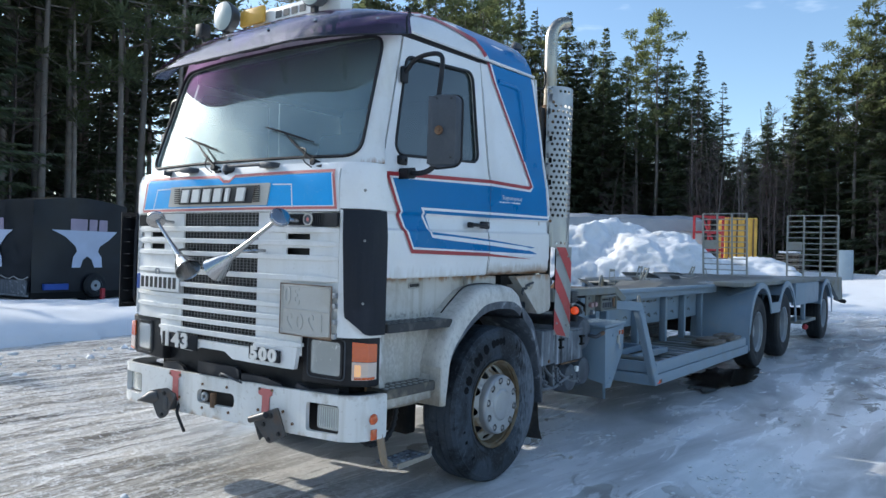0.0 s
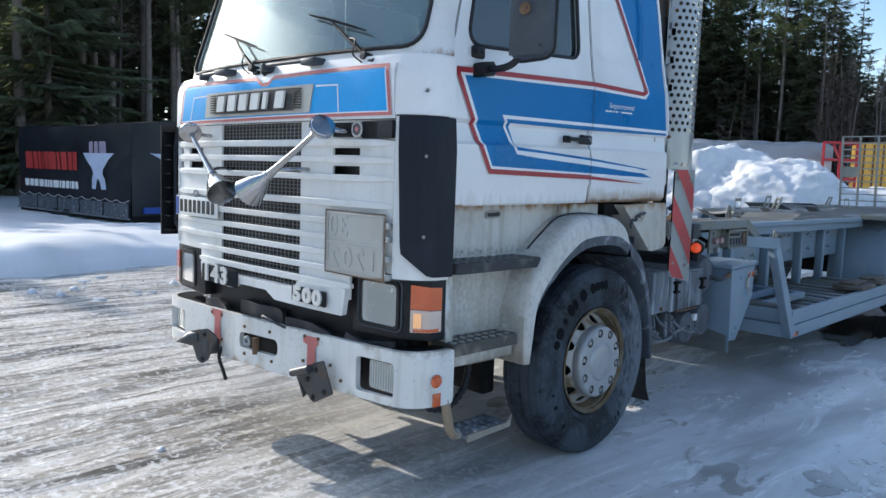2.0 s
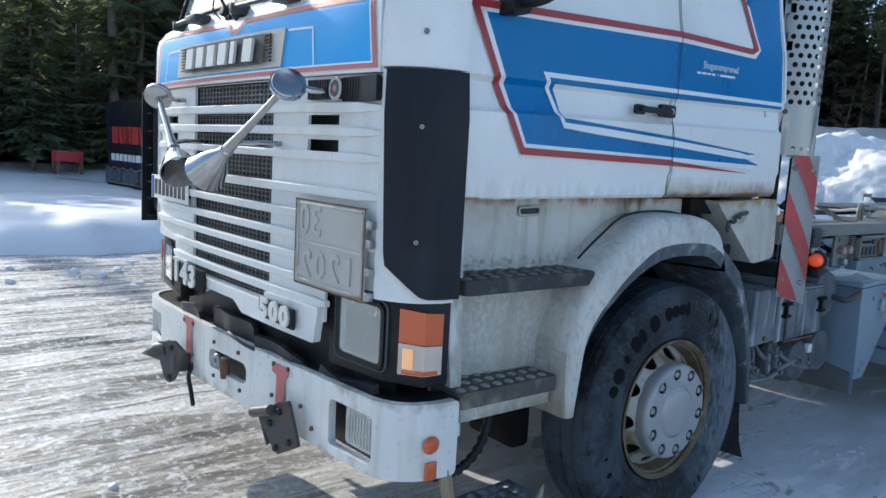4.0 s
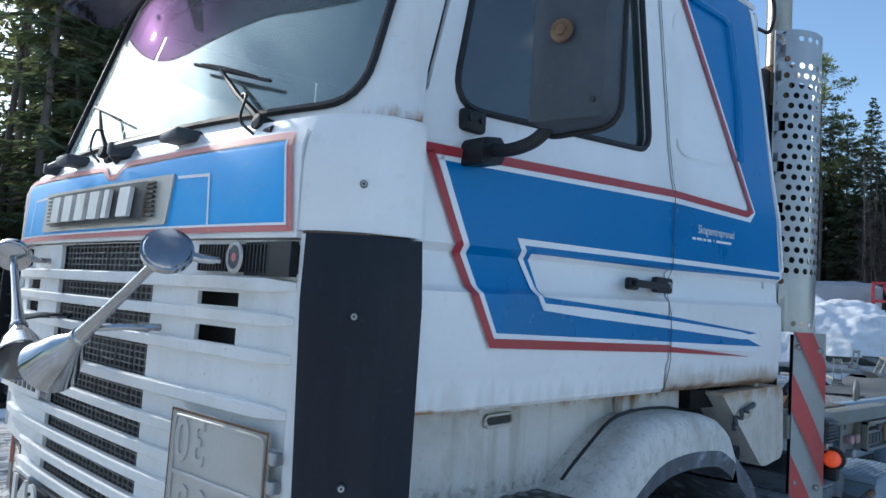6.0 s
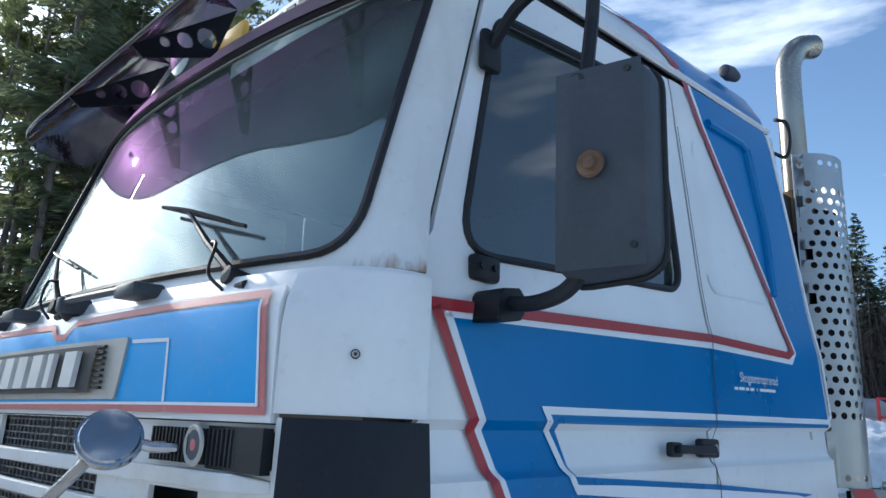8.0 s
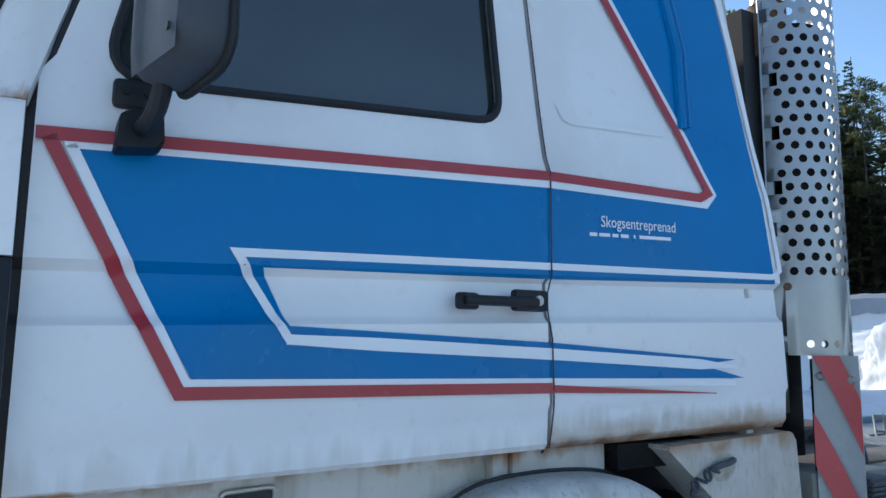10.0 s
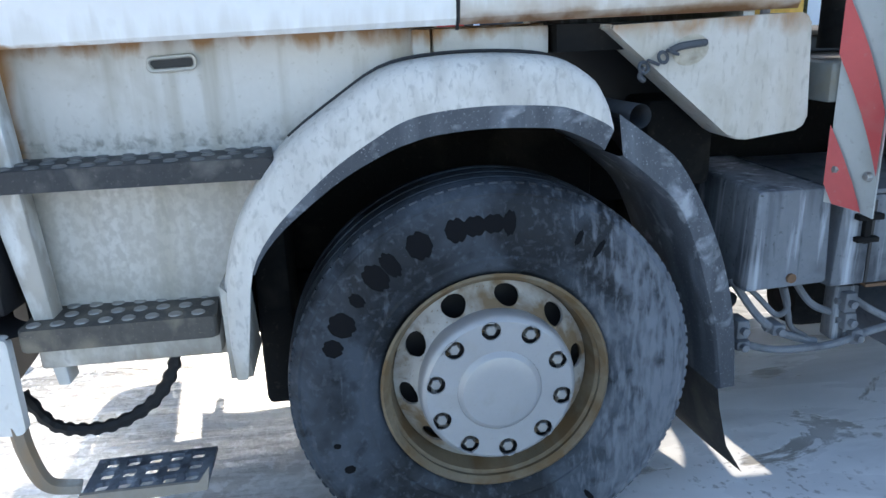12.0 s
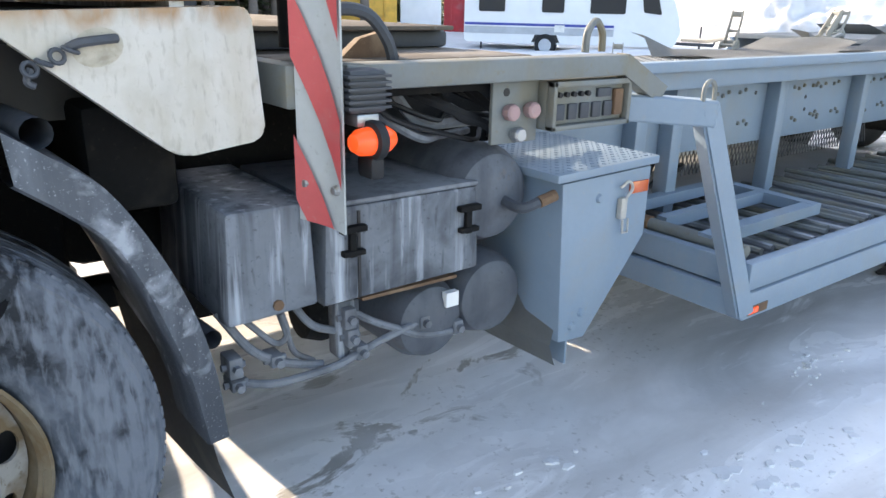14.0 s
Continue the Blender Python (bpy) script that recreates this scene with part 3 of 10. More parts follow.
RED_PAINT = surf("red_paint", (0.45, 0.03, 0.04), 0.5, var=0.15, bump=0.05, dirt=(0.3, 0.2, 0.2), dirt_amt=0.3)
YELLOW = surf("yellow_paint", (0.78, 0.44, 0.07), 0.5, var=0.12, bump=0.05, dirt=(0.3, 0.18, 0.05), dirt_amt=0.4)
PLATE_WHITE = surf("white_plate", (0.78, 0.78, 0.76), 0.4, var=0.03, bump=0.01, dirt=(0.5, 0.48, 0.43), dirt_amt=0.3, dirt_scale=8)
PLATE_BLUE = surf("blue_plate_strip", (0.02, 0.07, 0.32), 0.4, bump=0.0)
# for print and dark parts, and for shade coloured into gaps and recesses
PLAIN_BLACK = surf("plain_black", (0.015, 0.015, 0.017), 0.5, bump=0.0)
LAMP_GLASS = surf("lamp_glass", (0.44, 0.465, 0.455), 0.16, metal=0.45, var=0.05, bump=0.0, coat=1.0, dirt=(0.5, 0.5, 0.46), dirt_amt=0.3, dirt_scale=9)
LENS = surf("frosted_lamp_lens", (0.40, 0.46, 0.44), 0.35, var=0.06, bump=0.0, dirt=(0.5, 0.5, 0.46), dirt_amt=0.2)
REAR_RIM = surf("grey_steel_wheel", (0.34, 0.36, 0.38), 0.5, metal=0.2, var=0.12, bump=0.1, dirt=(0.20, 0.17, 0.13), dirt_amt=0.5, dirt_scale=7)
ORANGE = surf("orange_lens", (0.62, 0.10, 0.012), 0.22, var=0.1, coat=0.8, bump=0.0)
WOOD = surf("weathered_deck_wood", (0.115, 0.095, 0.075), 0.8, var=0.25, scale=5, bump=0.3, dirt=(0.32, 0.31, 0.30), dirt_amt=0.5, dirt_scale=3)
MAT_GREY = surf("worn_rubber_mat", (0.255, 0.265, 0.265), 0.7, var=0.15, bump=0.2, dirt=(0.26, 0.245, 0.21), dirt_amt=0.5, dirt_scale=3)
TARP = surf("black_tarpaulin", (0.009, 0.011, 0.016), 0.38, var=0.2, bump=0.05, spec=0.4, dirt=(0.03, 0.034, 0.042), dirt_amt=0.4, dirt_scale=1.0)
TARP_GREY = surf("grey_tarpaulin", (0.33, 0.36, 0.40), 0.55, var=0.12, scale=0.8, bump=0.05, dirt=(0.22, 0.23, 0.24), dirt_amt=0.4, dirt_scale=0.8)
CARAVAN = surf("white_caravan_panel", (0.78, 0.80, 0.82), 0.35, var=0.03, bump=0.02)
CARAVAN_BLUE = surf("caravan_blue_stripe", (0.03, 0.06, 0.35), 0.4, bump=0.0)
CARAVAN_GREY = surf("caravan_grey_band", (0.45, 0.48, 0.52), 0.4, bump=0.0)
ANVIL = surf("pale_anvil_print", (0.50, 0.55, 0.68), 0.6, var=0.12, scale=1.5, bump=0.0)
FADED_PRINT = surf("faded_mauve_print", (0.34, 0.28, 0.36), 0.6, var=0.15, bump=0.0)
RED_PRINT = surf("red_print", (0.45, 0.03, 0.025), 0.6, bump=0.0)
WINDSCREEN = glass("windscreen_glass", (0.50, 0.62, 0.60), haze=0.17, gloss_rough=0.02, ior=2.3, gloss=(0.78, 0.92, 0.90))
# haze here also lifts the pane in place of mirrored bright cloud
SIDE_GLASS = glass("tinted_side_glass", (0.16, 0.17, 0.18), haze=0.05, ior=2.05)
INTERIOR = surf("cab_interior", (0.035, 0.035, 0.04), 0.8, var=0.2, bump=0.1)
SEAT = surf("seat_cloth", (0.06, 0.06, 0.07), 0.9, var=0.2, bump=0.2)


def visor_material():
    m = bpy.data.materials.new("smoked_purple_acrylic")
    m.use_nodes = True
    N, L = m.node_tree.nodes, m.node_tree.links
    b = N["Principled BSDF"]
    b.inputs["Base Color"].default_value = (0.016, 0.012, 0.022, 1)
    b.inputs["Roughness"].default_value = 0.06
    b.inputs["IOR"].default_value = 1.9
    b.inputs["Coat Weight"].default_value = 1.0
    b.inputs["Coat Roughness"].default_value = 0.03
    tr = N.new("ShaderNodeBsdfTransparent")
    tr.inputs["Color"].default_value = (0.54, 0.39, 0.58, 1)
    mx = N.new("ShaderNodeMixShader")
    mx.inputs[0].default_value = 0.5
    # polishing marks and waves run along the sheet
    tc = N.new("ShaderNodeTexCoord")
    mp = N.new("ShaderNodeMapping")
    mp.inputs["Scale"].default_value = (1.5, 30.0, 30.0)
    nz = N.new("ShaderNodeTexNoise")
    nz.inputs["Scale"].default_value, nz.inputs["Detail"].default_value = 1.0, 4
    bp = N.new("ShaderNodeBump")
    bp.inputs["Strength"].default_value, bp.inputs["Distance"].default_value = 0.15, 0.010
    L.new(tc.outputs["Object"], mp.inputs["Vector"])
    L.new(mp.outputs[0], nz.inputs["Vector"])
    L.new(nz.outputs["Fac"], bp.inputs["Height"])
    L.new(bp.outputs[0], b.inputs["Normal"])
    L.new(bp.outputs[0], b.inputs["Coat Normal"])
    L.new(tr.outputs[0], mx.inputs[1])
    L.new(b.outputs[0], mx.inputs[2])
    L.new(mx.outputs[0], N["Material Output"].inputs["Surface"])
    return m


VISOR = visor_material()


def glow(name, col, strength):
    m = surf(name, col, 0.25, var=0.05, bump=0.0)
    b = m.node_tree.nodes["Principled BSDF"]
    b.inputs["Emission Color"].default_value = (*col, 1)
    b.inputs["Emission Strength"].default_value = strength
    return m


BEACON = glow("lit_orange_lens", (0.90, 0.09, 0.02), 0.2)
BULB = glow("lit_amber_bulb", (1.0, 0.52, 0.20), 0.3)
AMBER_CLEAR = surf("clear_amber_lens", (0.66, 0.52, 0.43), 0.2, var=0.1, coat=0.8, bump=0.0)
# ---- the truck: shared surfaces ----
# x: across (the driver's side is +x), y: from the front backwards, z: up
def interp(table, v):
    for (a, fa), (b, fb) in zip(table, table[1:]):
        if v <= b:
            t = max(0.0, (v - a) / (b - a))
            return fa + (fb - fa) * t
    return table[-1][1]


SIDE = [(1.38, 1.090), (1.40, 1.106), (1.475, 1.110), (1.492, 1.118), (1.68, 1.112), (1.69, 1.100), (1.70, 1.094), (1.775, 1.088), (1.795, 1.112),
        (2.04, 1.110), (2.10, 1.102), (2.20, 1.092), (2.80, 1.052), (2.90, 1.040), (3.0, 1.02)]
SIDE_Z = [1.40, 1.44, 1.475, 1.492, 1.68, 1.69, 1.70, 1.775, 1.795, 2.04, 2.10, 2.20, 2.35, 2.5, 2.65, 2.80]


def side(y, z, off=0.0):
    """The cab's side skin."""
    return (interp(SIDE, z - 0.025 * (y - 0.5)) + 0.013 * (y - 0.5) + off, y, z)


def side_sheet(outer, holes, off=0.0, us=(), vs=(), thick=0.0):
    """A cut from the side skin; its pressed creases climb a little towards the back."""
    lean = lambda P: [(y, z - 0.025 * (y - 0.5)) for y, z in P]
    return sheet(lean(outer), [lean(h) for h in holes], lambda y, v: side(y, v + 0.025 * (y - 0.5), off), us, vs, thick)


def front_y(x):
    return 0.145 + 0.03 * x + 0.06 * abs(x) ** 3


def screen_y(x, z):
    return 0.195 + 0.03 * x + 0.10 * abs(x) ** 2.5 + 0.30 * (z - 2.07)


def door_y(z):
    return 0.452 + 0.022 * min(1.0, max(0.0, (z - 2.12) / 0.04)) + max(0.0, z - 2.15) * 0.27


def wrap(u, z, off=0.0):
    """Front of the cab, round its corners to the doors."""
    s = 1 if u >= 0 else -1
    a = abs(u)
    y0 = (lambda x: screen_y(x, z) if z > 2.06 else front_y(x) + max(0.0, z - 1.98) * 0.4)
    if a <= 0.98:
        return (u, y0(u) - off, z)
    t = min(1.0, (a - 0.98) / 0.22)
    w = interp(SIDE, z) if z > 1.8 else 1.112
    # below the windscreen the corner bulges past the door
    b = 0.028 * min(1.0, max(0.0, (2.10 - z) / 0.05))
    p0, p1, p2 = Vector((0.98, y0(s * 0.98))), Vector((w + 0.005 + b, y0(s * 0.98) + 0.02 + b)), Vector((w + b, door_y(z) - 0.010))
    q = p0 * (1 - t) ** 2 + p1 * 2 * t * (1 - t) + p2 * t * t
    d = (p1 - p0) * (1 - t) + (p2 - p1) * t
    n = Vector((d.y, -d.x)).normalized()
    q = q + n * off
    return (s * q.x, q.y, z)


truck = thing("truck", (0, 1.6, 0), "white and blue cab-over machine carrier truck parked on wet ice", "truck")

# cab shell
cab_us = [k * 0.1 for k in range(-9, 10)] + [-0.98, 0.98, -1.03, 1.03, -1.08, 1.08, -1.13, 1.13, -1.17, 1.17]
screen_hole = rpoly([(-1.0, 2.105), (1.03, 2.10), (1.005, 2.85), (-0.945, 2.845)], 0.11, 6)
surround = [(-1.2, 2.062), (1.2, 2.062), (1.2, 2.93), (-1.2, 2.93)]
part("screen_surround", sheet(surround, [screen_hole], wrap, cab_us, [2.2, 2.4, 2.6, 2.8], 0.02), WHITE_SCREEN, truck)
bm = sheet([(-1.2, 1.995), (1.2, 1.995), (1.2, 2.058), (-1.2, 2.058)], [], wrap, cab_us, [2.02], 0.02)
part("cowl", bm, WHITE, truck)
# rust marks bleed from the lower corner of the windscreen seal
pane = part("windscreen", sheet(rpoly([(-0.995, 2.11), (1.025, 2.105), (1.0, 2.845), (-0.94, 2.84)], 0.105, 6), [],
            lambda u, v: wrap(u, v, -0.012), [k * 0.1 for k in range(-9, 10)] + [0.98, 1.0], [2.3, 2.5, 2.7]), WINDSCREEN, truck)
pane.visible_shadow = False
loop = [wrap(u, v, 0.004) for u, v in dense(screen_hole + [screen_hole[0]], 0.1)]
part("seal", tube(bmesh.new(), loop, 0.0105, 6), RUBBER, pane, "black rubber seal")

# roof
bm = bmesh.new()
prof = [(1.045, 0.0), (1.035, 0.05), (0.985, 0.15), (0.90, 0.235), (0.75, 0.285), (0.4, 0.305), (0.0, 0.31)]
prof = prof + [(-x, h) for x, h in prof[-2::-1]]
rows = []
for y, k, inset in [(0.555, 0.0, 0.02), (0.64, 0.28, 0.01), (0.78, 0.62, 0.0), (1.0, 0.86, 0), (1.35, 0.96, 0), (1.8, 0.98, 0), (2.17, 0.96, 0), (2.235, 0.9, 0.02), (2.26, 0.0, 0.03)]:
    base = 2.905 + 0.025 * (y - 0.5)
    rows.append([bm.verts.new((x * (1 - inset), y + 0.05 * (abs(x) ** 2) * (1 if y < 0.7 else 0), base + h * k)) for x, h in prof])
for A, B in zip(rows, rows[1:]):
    for i in range(len(A) - 1):
        bm.faces.new((A[i], A[i + 1], B[i + 1], B[i]))
part("roof", bm, WHITE, truck, smooth=True, angle=50)
for s in (1, -1):
    bm = tube(bmesh.new(), [(s * 1.052, y, 2.905 + 0.025 * (y - 0.5)) for y in (0.6, 0.9, 1.2, 1.5, 1.8, 2.1, 2.24)], 0.012, 6)
    part("drip_rail", bm, WHITE, truck)
# roof side: blue field, red and white lines
def roof_side(y, z, off=0.003):
    base = 2.905 + 0.025 * (y - 0.5)
    k = interp([(0.555, 0.01), (0.64, 0.28), (0.78, 0.62), (1.0, 0.86), (1.35, 0.96), (2.3, 0.97)], y)
    h = (z - base) / k
    x = interp([(0.0, 1.045), (0.05, 1.035), (0.15, 0.985), (0.235, 0.90), (0.285, 0.75), (0.31, 0.4)], h)
    return (x + off, y, z + off)
bm = sheet([(1.62, 2.945), (2.22, 2.96), (2.21, 3.17), (1.30, 3.155), (1.52, 3.06)], [], roof_side, [1.4, 1.6, 1.8, 2.0, 2.2], [3.0, 3.05, 3.1])
part("roof_stripe", bm, BLUE, truck, "blue painted roof stripe")
bm = ribbon(bmesh.new(), dense([(1.57, 2.95), (1.50, 3.045), (1.10, 3.115), (0.85, 3.09)]), [0.05] * 1 + [0.045] * (len(dense([(1.57, 2.95), (1.50, 3.045), (1.10, 3.115), (0.85, 3.09)])) - 1), lambda y, z: roof_side(y, z, 0.005))
part("roof_line", bm, RED_LINE, truck)
bm = ribbon(bmesh.new(), dense([(1.30, 3.165), (1.9, 3.18), (2.22, 3.185)]), 0.016, lambda y, z: roof_side(y, z, 0.006))
part("roof_line", bm, WHITE_LINE, truck)
# back wall, floor and far side close the cab
bm = bmesh.new()
prism(bm, [(-1.08, 1.4), (1.10, 1.4), (1.12, 2.0), (1.045, 2.94), (-1.03, 2.94), (-1.1, 2.0)], "y", 2.27, 2.30)
part("rear_wall", bm, WHITE_DIRTY, truck)
part("floor_pan", bbox(-0.98, 0.98, 0.42, 2.36, 1.36, 1.40), DARK, truck)


def mirror_x(bm):
    for v in bm.verts:
        v.co.x = -v.co.x
    bmesh.ops.reverse_faces(bm, faces=bm.faces[:])
    return bm


win = rpoly([(0.556, 2.130), (1.425, 2.185), (1.385, 2.80), (0.690, 2.748)], [0.10, 0.07, 0.08, 0.06], 6)
door_edge = [(0.455, 1.392), (1.546, 1.412), (1.549, 2.075), (1.540, 2.11), (1.490, 2.72), (1.482, 2.885), (0.672, 2.865), (0.482, 2.16), (0.458, 2.125)]
rear_edge = [(1.556, 1.412), (2.405, 1.424), (2.40, 1.86), (2.29, 2.55), (2.215, 2.92), (1.492, 2.89), (1.50, 2.72), (1.550, 2.11), (1.559, 2.075)]
YS = [0.5, 0.8, 1.1, 1.4, 1.7, 2.0, 2.3]
for s in (1, -1):
    def flip(b):
        return b if s == 1 else mirror_x(b)
    door = part("door", flip(side_sheet(door_edge, [win], 0.0, YS, SIDE_Z, 0.018)), WHITE_DOOR, truck)
    g = part("window_pane", flip(side_sheet(win, [], -0.016, [], [2.2])), SIDE_GLASS, door, "dark tinted side window glass")
    loop = [side(y, z, 0.0) for y, z in dense(win + [win[0]], 0.1)]
    part("window_seal", flip(tube(bmesh.new(), loop, 0.010, 6)), RUBBER, door, "black rubber window seal")
    part("rear_side_panel", flip(side_sheet(rear_edge, [], 0.0, YS, SIDE_Z, 0.018)), WHITE_REAR, truck)
    if s == 1:
        near_door = door
    # stripes
    blue = [(0.516, 1.990), (1.55, 2.038), (2.085, 2.044), (2.122, 2.075), (2.10, 2.12), (2.035, 2.222), (1.655, 2.78), (1.60, 2.91), (2.17, 2.925), (2.25, 2.56), (2.375, 1.838),
            (1.55, 1.812), (0.863, 1.800), (0.918, 1.688), (1.55, 1.661), (2.185, 1.619), (2.05, 1.606), (2.217, 1.569), (1.55, 1.576), (0.738, 1.587)]
    part("blue_field", flip(side_sheet(blue, [], 0.0025, YS, SIDE_Z)), BLUE, truck, "deep blue painted field")
    lf = lambda y, z: side(y, z, 0.0055)
    def white_line(pts, w, off=0.0055):
        part("white_line", flip(ribbon(bmesh.new(), pts, w, lambda y, z: side(y, z, off))), WHITE_LINE, truck)
    white_line(dense([(0.918, 1.66), (0.81, 1.826), (1.55, 1.842), (2.36, 1.858), (2.395, 1.88), (2.262, 2.56), (2.185, 2.915)]), 0.017)
    white_line(dense([(0.515, 1.996), (0.728, 1.578), (1.55, 1.568), (2.18, 1.558)]), 0.019)
    white_line(dense([(0.505, 1.998), (1.55, 2.044), (2.095, 2.046), (2.127, 2.08), (2.042, 2.23), (1.662, 2.785), (1.61, 2.91)]), 0.019)
    taper = dense([(0.912, 1.6615), (1.554, 1.6335), (2.185, 1.60)])
    white_line(taper, [min(0.020 + 0.008 * k / 40, 0.027, 0.006 + 0.0008 * (len(taper) - k)) for k in range(len(taper))], 0.0068)
    def red_line(pts, w):
        part("red_line", flip(ribbon(bmesh.new(), pts, w, rf)), RED_LINE, truck)
    rf = lambda y, z: side(y, z, 0.0075)
    red_line(dense([(0.480, 2.006), (0.717, 1.562), (1.55, 1.555)]), 0.024)
    tail = dense([(1.55, 1.553), (2.10, 1.530)])
    red_line(tail, [0.016 * (1 - i / len(tail)) + 0.002 for i in range(len(tail))])
    red_line(dense([(0.46, 2.010), (1.55, 2.064), (2.07, 2.064), (2.106, 2.082), (2.022, 2.228), (1.64, 2.785), (1.575, 2.91)]), 0.024)
# the door gap reads as a dark line
gap = bmesh.new()
ribbon(gap, dense([(1.5515, 1.40), (1.5535, 2.075), (1.545, 2.11), (1.495, 2.72), (1.487, 2.89)]), 0.008, lambda y, z: side(y, z, -0.012))
part("door_gap", gap, PLAIN_BLACK, truck)
gap = bmesh.new()
ribbon(gap, dense([(0.67, 2.86), (0.476, 2.16), (0.452, 2.12), (0.450, 1.40)]), 0.022, lambda y, z: side(y, z, -0.014))
part("door_gap", gap, PLAIN_BLACK, truck)
# pressed panel behind the door
bm = ribbon(bmesh.new(), dense(rpoly([(1.60, 2.215), (2.01, 2.235), (1.68, 2.74), (1.585, 2.70)], 0.05)), 0.012, lambda y, z: side(y, z, 0.003))
part("panel_pressing", bm, WHITE, truck)
bm = bmesh.new()
tube(bm, [side(y, z, 0.004) for y, z in ((2.03, 2.26), (2.035, 2.5), (1.97, 2.78), (1.93, 2.80), (1.70, 2.80))], 0.016, 8)
tube(bm, [side(y, z, 0.003) for y, z in ((2.06, 2.27), (2.065, 2.5), (2.0, 2.80))], 0.008, 6)
part("panel_pressing", bm, BLUE, truck)

# door handle
hx = 1.122
bm = bbox(hx, hx + 0.022, 1.288, 1.345, 1.732, 1.770, 0.008)
box(bm, hx, hx + 0.026, 1.438, 1.535, 1.732, 1.782, 0.008)
box(bm, hx + 0.016, hx + 0.040, 1.300, 1.50, 1.741, 1.764, 0.008)
part("handle", bm, BLACK, near_door, "black plastic door handle")
part("key_lock", cyl(bmesh.new(), (hx + 0.02, 1.502, 1.757), (hx + 0.032, 1.502, 1.757), 0.012, 14), NUT, near_door)
part("door_gap", ribbon(bmesh.new(), dense([(1.5525, 1.415), (1.554, 2.075), (1.545, 2.11), (1.495, 2.72)], 0.05), 0.0045, lambda y, z: side(y, z, 0.0078)), PLAIN_BLACK, truck)
# writing on the side
bm = lettering("Skogsentreprenad", 0.036, 0.0, 0.0002)
for v in bm.verts:
    x, y = v.co.x, v.co.y
    v.co = side(1.842 + x * 1.0, 1.968 + 0.022 * x + y * 1.15, 0.0062)
part("lettering", bm, WHITE_LINE, truck)
bm = bmesh.new()
for a, b in ((1.675, 1.70), (1.706, 1.742), (1.750, 1.77), (1.778, 1.805), (1.822, 1.828), (1.842, 1.955)):
    ribbon(bm, [(a, 1.931 + 0.03 * (a - 1.67)), (b, 1.931 + 0.03 * (b - 1.67))], 0.009, lambda y, z: side(y, z, 0.0045))
part("small_print", bm, WHITE_LINE, truck)

# ---- front ----
FU = [k * 0.1 for k in range(-10, 11)]
bm = sheet([(-0.985, 1.775), (0.990, 1.775), (0.985, 2.02), (-0.955, 2.02)], [], lambda u, v: (u, front_y(u) - 0.012 + max(0, v - 1.98) * 0.3, v), FU, [1.98], 0.02)
flap = part("front_flap", bm, WHITE, truck)
ff = lambda o: (lambda u, v: (u, front_y(u) - 0.012 + max(0, v - 1.98) * 0.3 - o, v))
notch = [(-0.88, 1.803), (0.957, 1.807), (0.935, 1.994), (0.14, 1.985), (0.095, 1.955), (0.045, 1.955), (0.0, 1.985), (-0.82, 2.0)]
part("blue_field", sheet(notch, [], ff(0.004), FU, [1.98]), LIGHT_BLUE, flap, "sun-faded light blue panel")
bm = ribbon(bmesh.new(), dense([(-0.895, 1.79), (0.974, 1.796), (0.950, 2.006), (0.15, 1.998), (0.10, 1.966), (0.04, 1.966), (-0.01, 1.998), (-0.83, 2.012), (-0.895, 1.79)]), 0.016, ff(0.006))
part("red_line", bm, FADED_RED, flap)
bm = ribbon(bmesh.new(), dense([(-0.885, 1.800), (0.961, 1.805), (0.940, 1.997)]), 0.006, ff(0.007))
ribbon(bm, dense([(0.50, 1.935), (0.655, 1.932), (0.665, 1.808)]), 0.008, ff(0.007))
ribbon(bm, dense([(-0.52, 1.935), (-0.69, 1.932), (-0.74, 1.808)]), 0.008, ff(0.007))
part("white_line", bm, WHITE_LINE, flap)
# badge plate with plain raised shapes in place of the maker's letters
bp = rpoly([(-0.545, 1.812), (0.455, 1.812), (0.485, 1.945), (-0.515, 1.945)], 0.008)
badge = part("badge_plate", sheet(bp, [], ff(0.010), FU, [], 0.012), BADGE, flap, "weathered silver badge plate")
bm = sheet([(-0.40, 1.825), (0.34, 1.825), (0.365, 1.932), (-0.375, 1.932)], [], ff(0.0235), FU, [])
part("badge_field", bm, PLAIN_BLACK, badge)
for i in range(6):
    a = -0.36 + i * 0.112
    bm = bmesh.new()
    w = 0.072 if i != 4 else 0.036
    P = [(a, 1.838), (a + w, 1.838), (a + w + 0.018, 1.920), (a + 0.018, 1.920)]
    V = [bm.verts.new(ff(0.025)(*p)) for p in P] + [bm.verts.new(ff(0.037)(*p)) for p in P]
    bm.faces.new(V[4:])
    for k in range(4):
        bm.faces.new((V[k], V[(k + 1) % 4], V[4 + (k + 1) % 4], V[4 + k]))
    part("badge_shape", bm, NUMERAL, badge)
for x0 in (0.345, -0.46):
    bm = bmesh.new()
    for k in range(8):
        z = 1.834 + k * 0.013
        box(bm, x0, x0 + 0.05, front_y(x0 + 0.025) - 0.032, front_y(x0 + 0.025) - 0.024, z, z + 0.006)
    part("badge_louvre", bm, PLAIN_BLACK, badge)

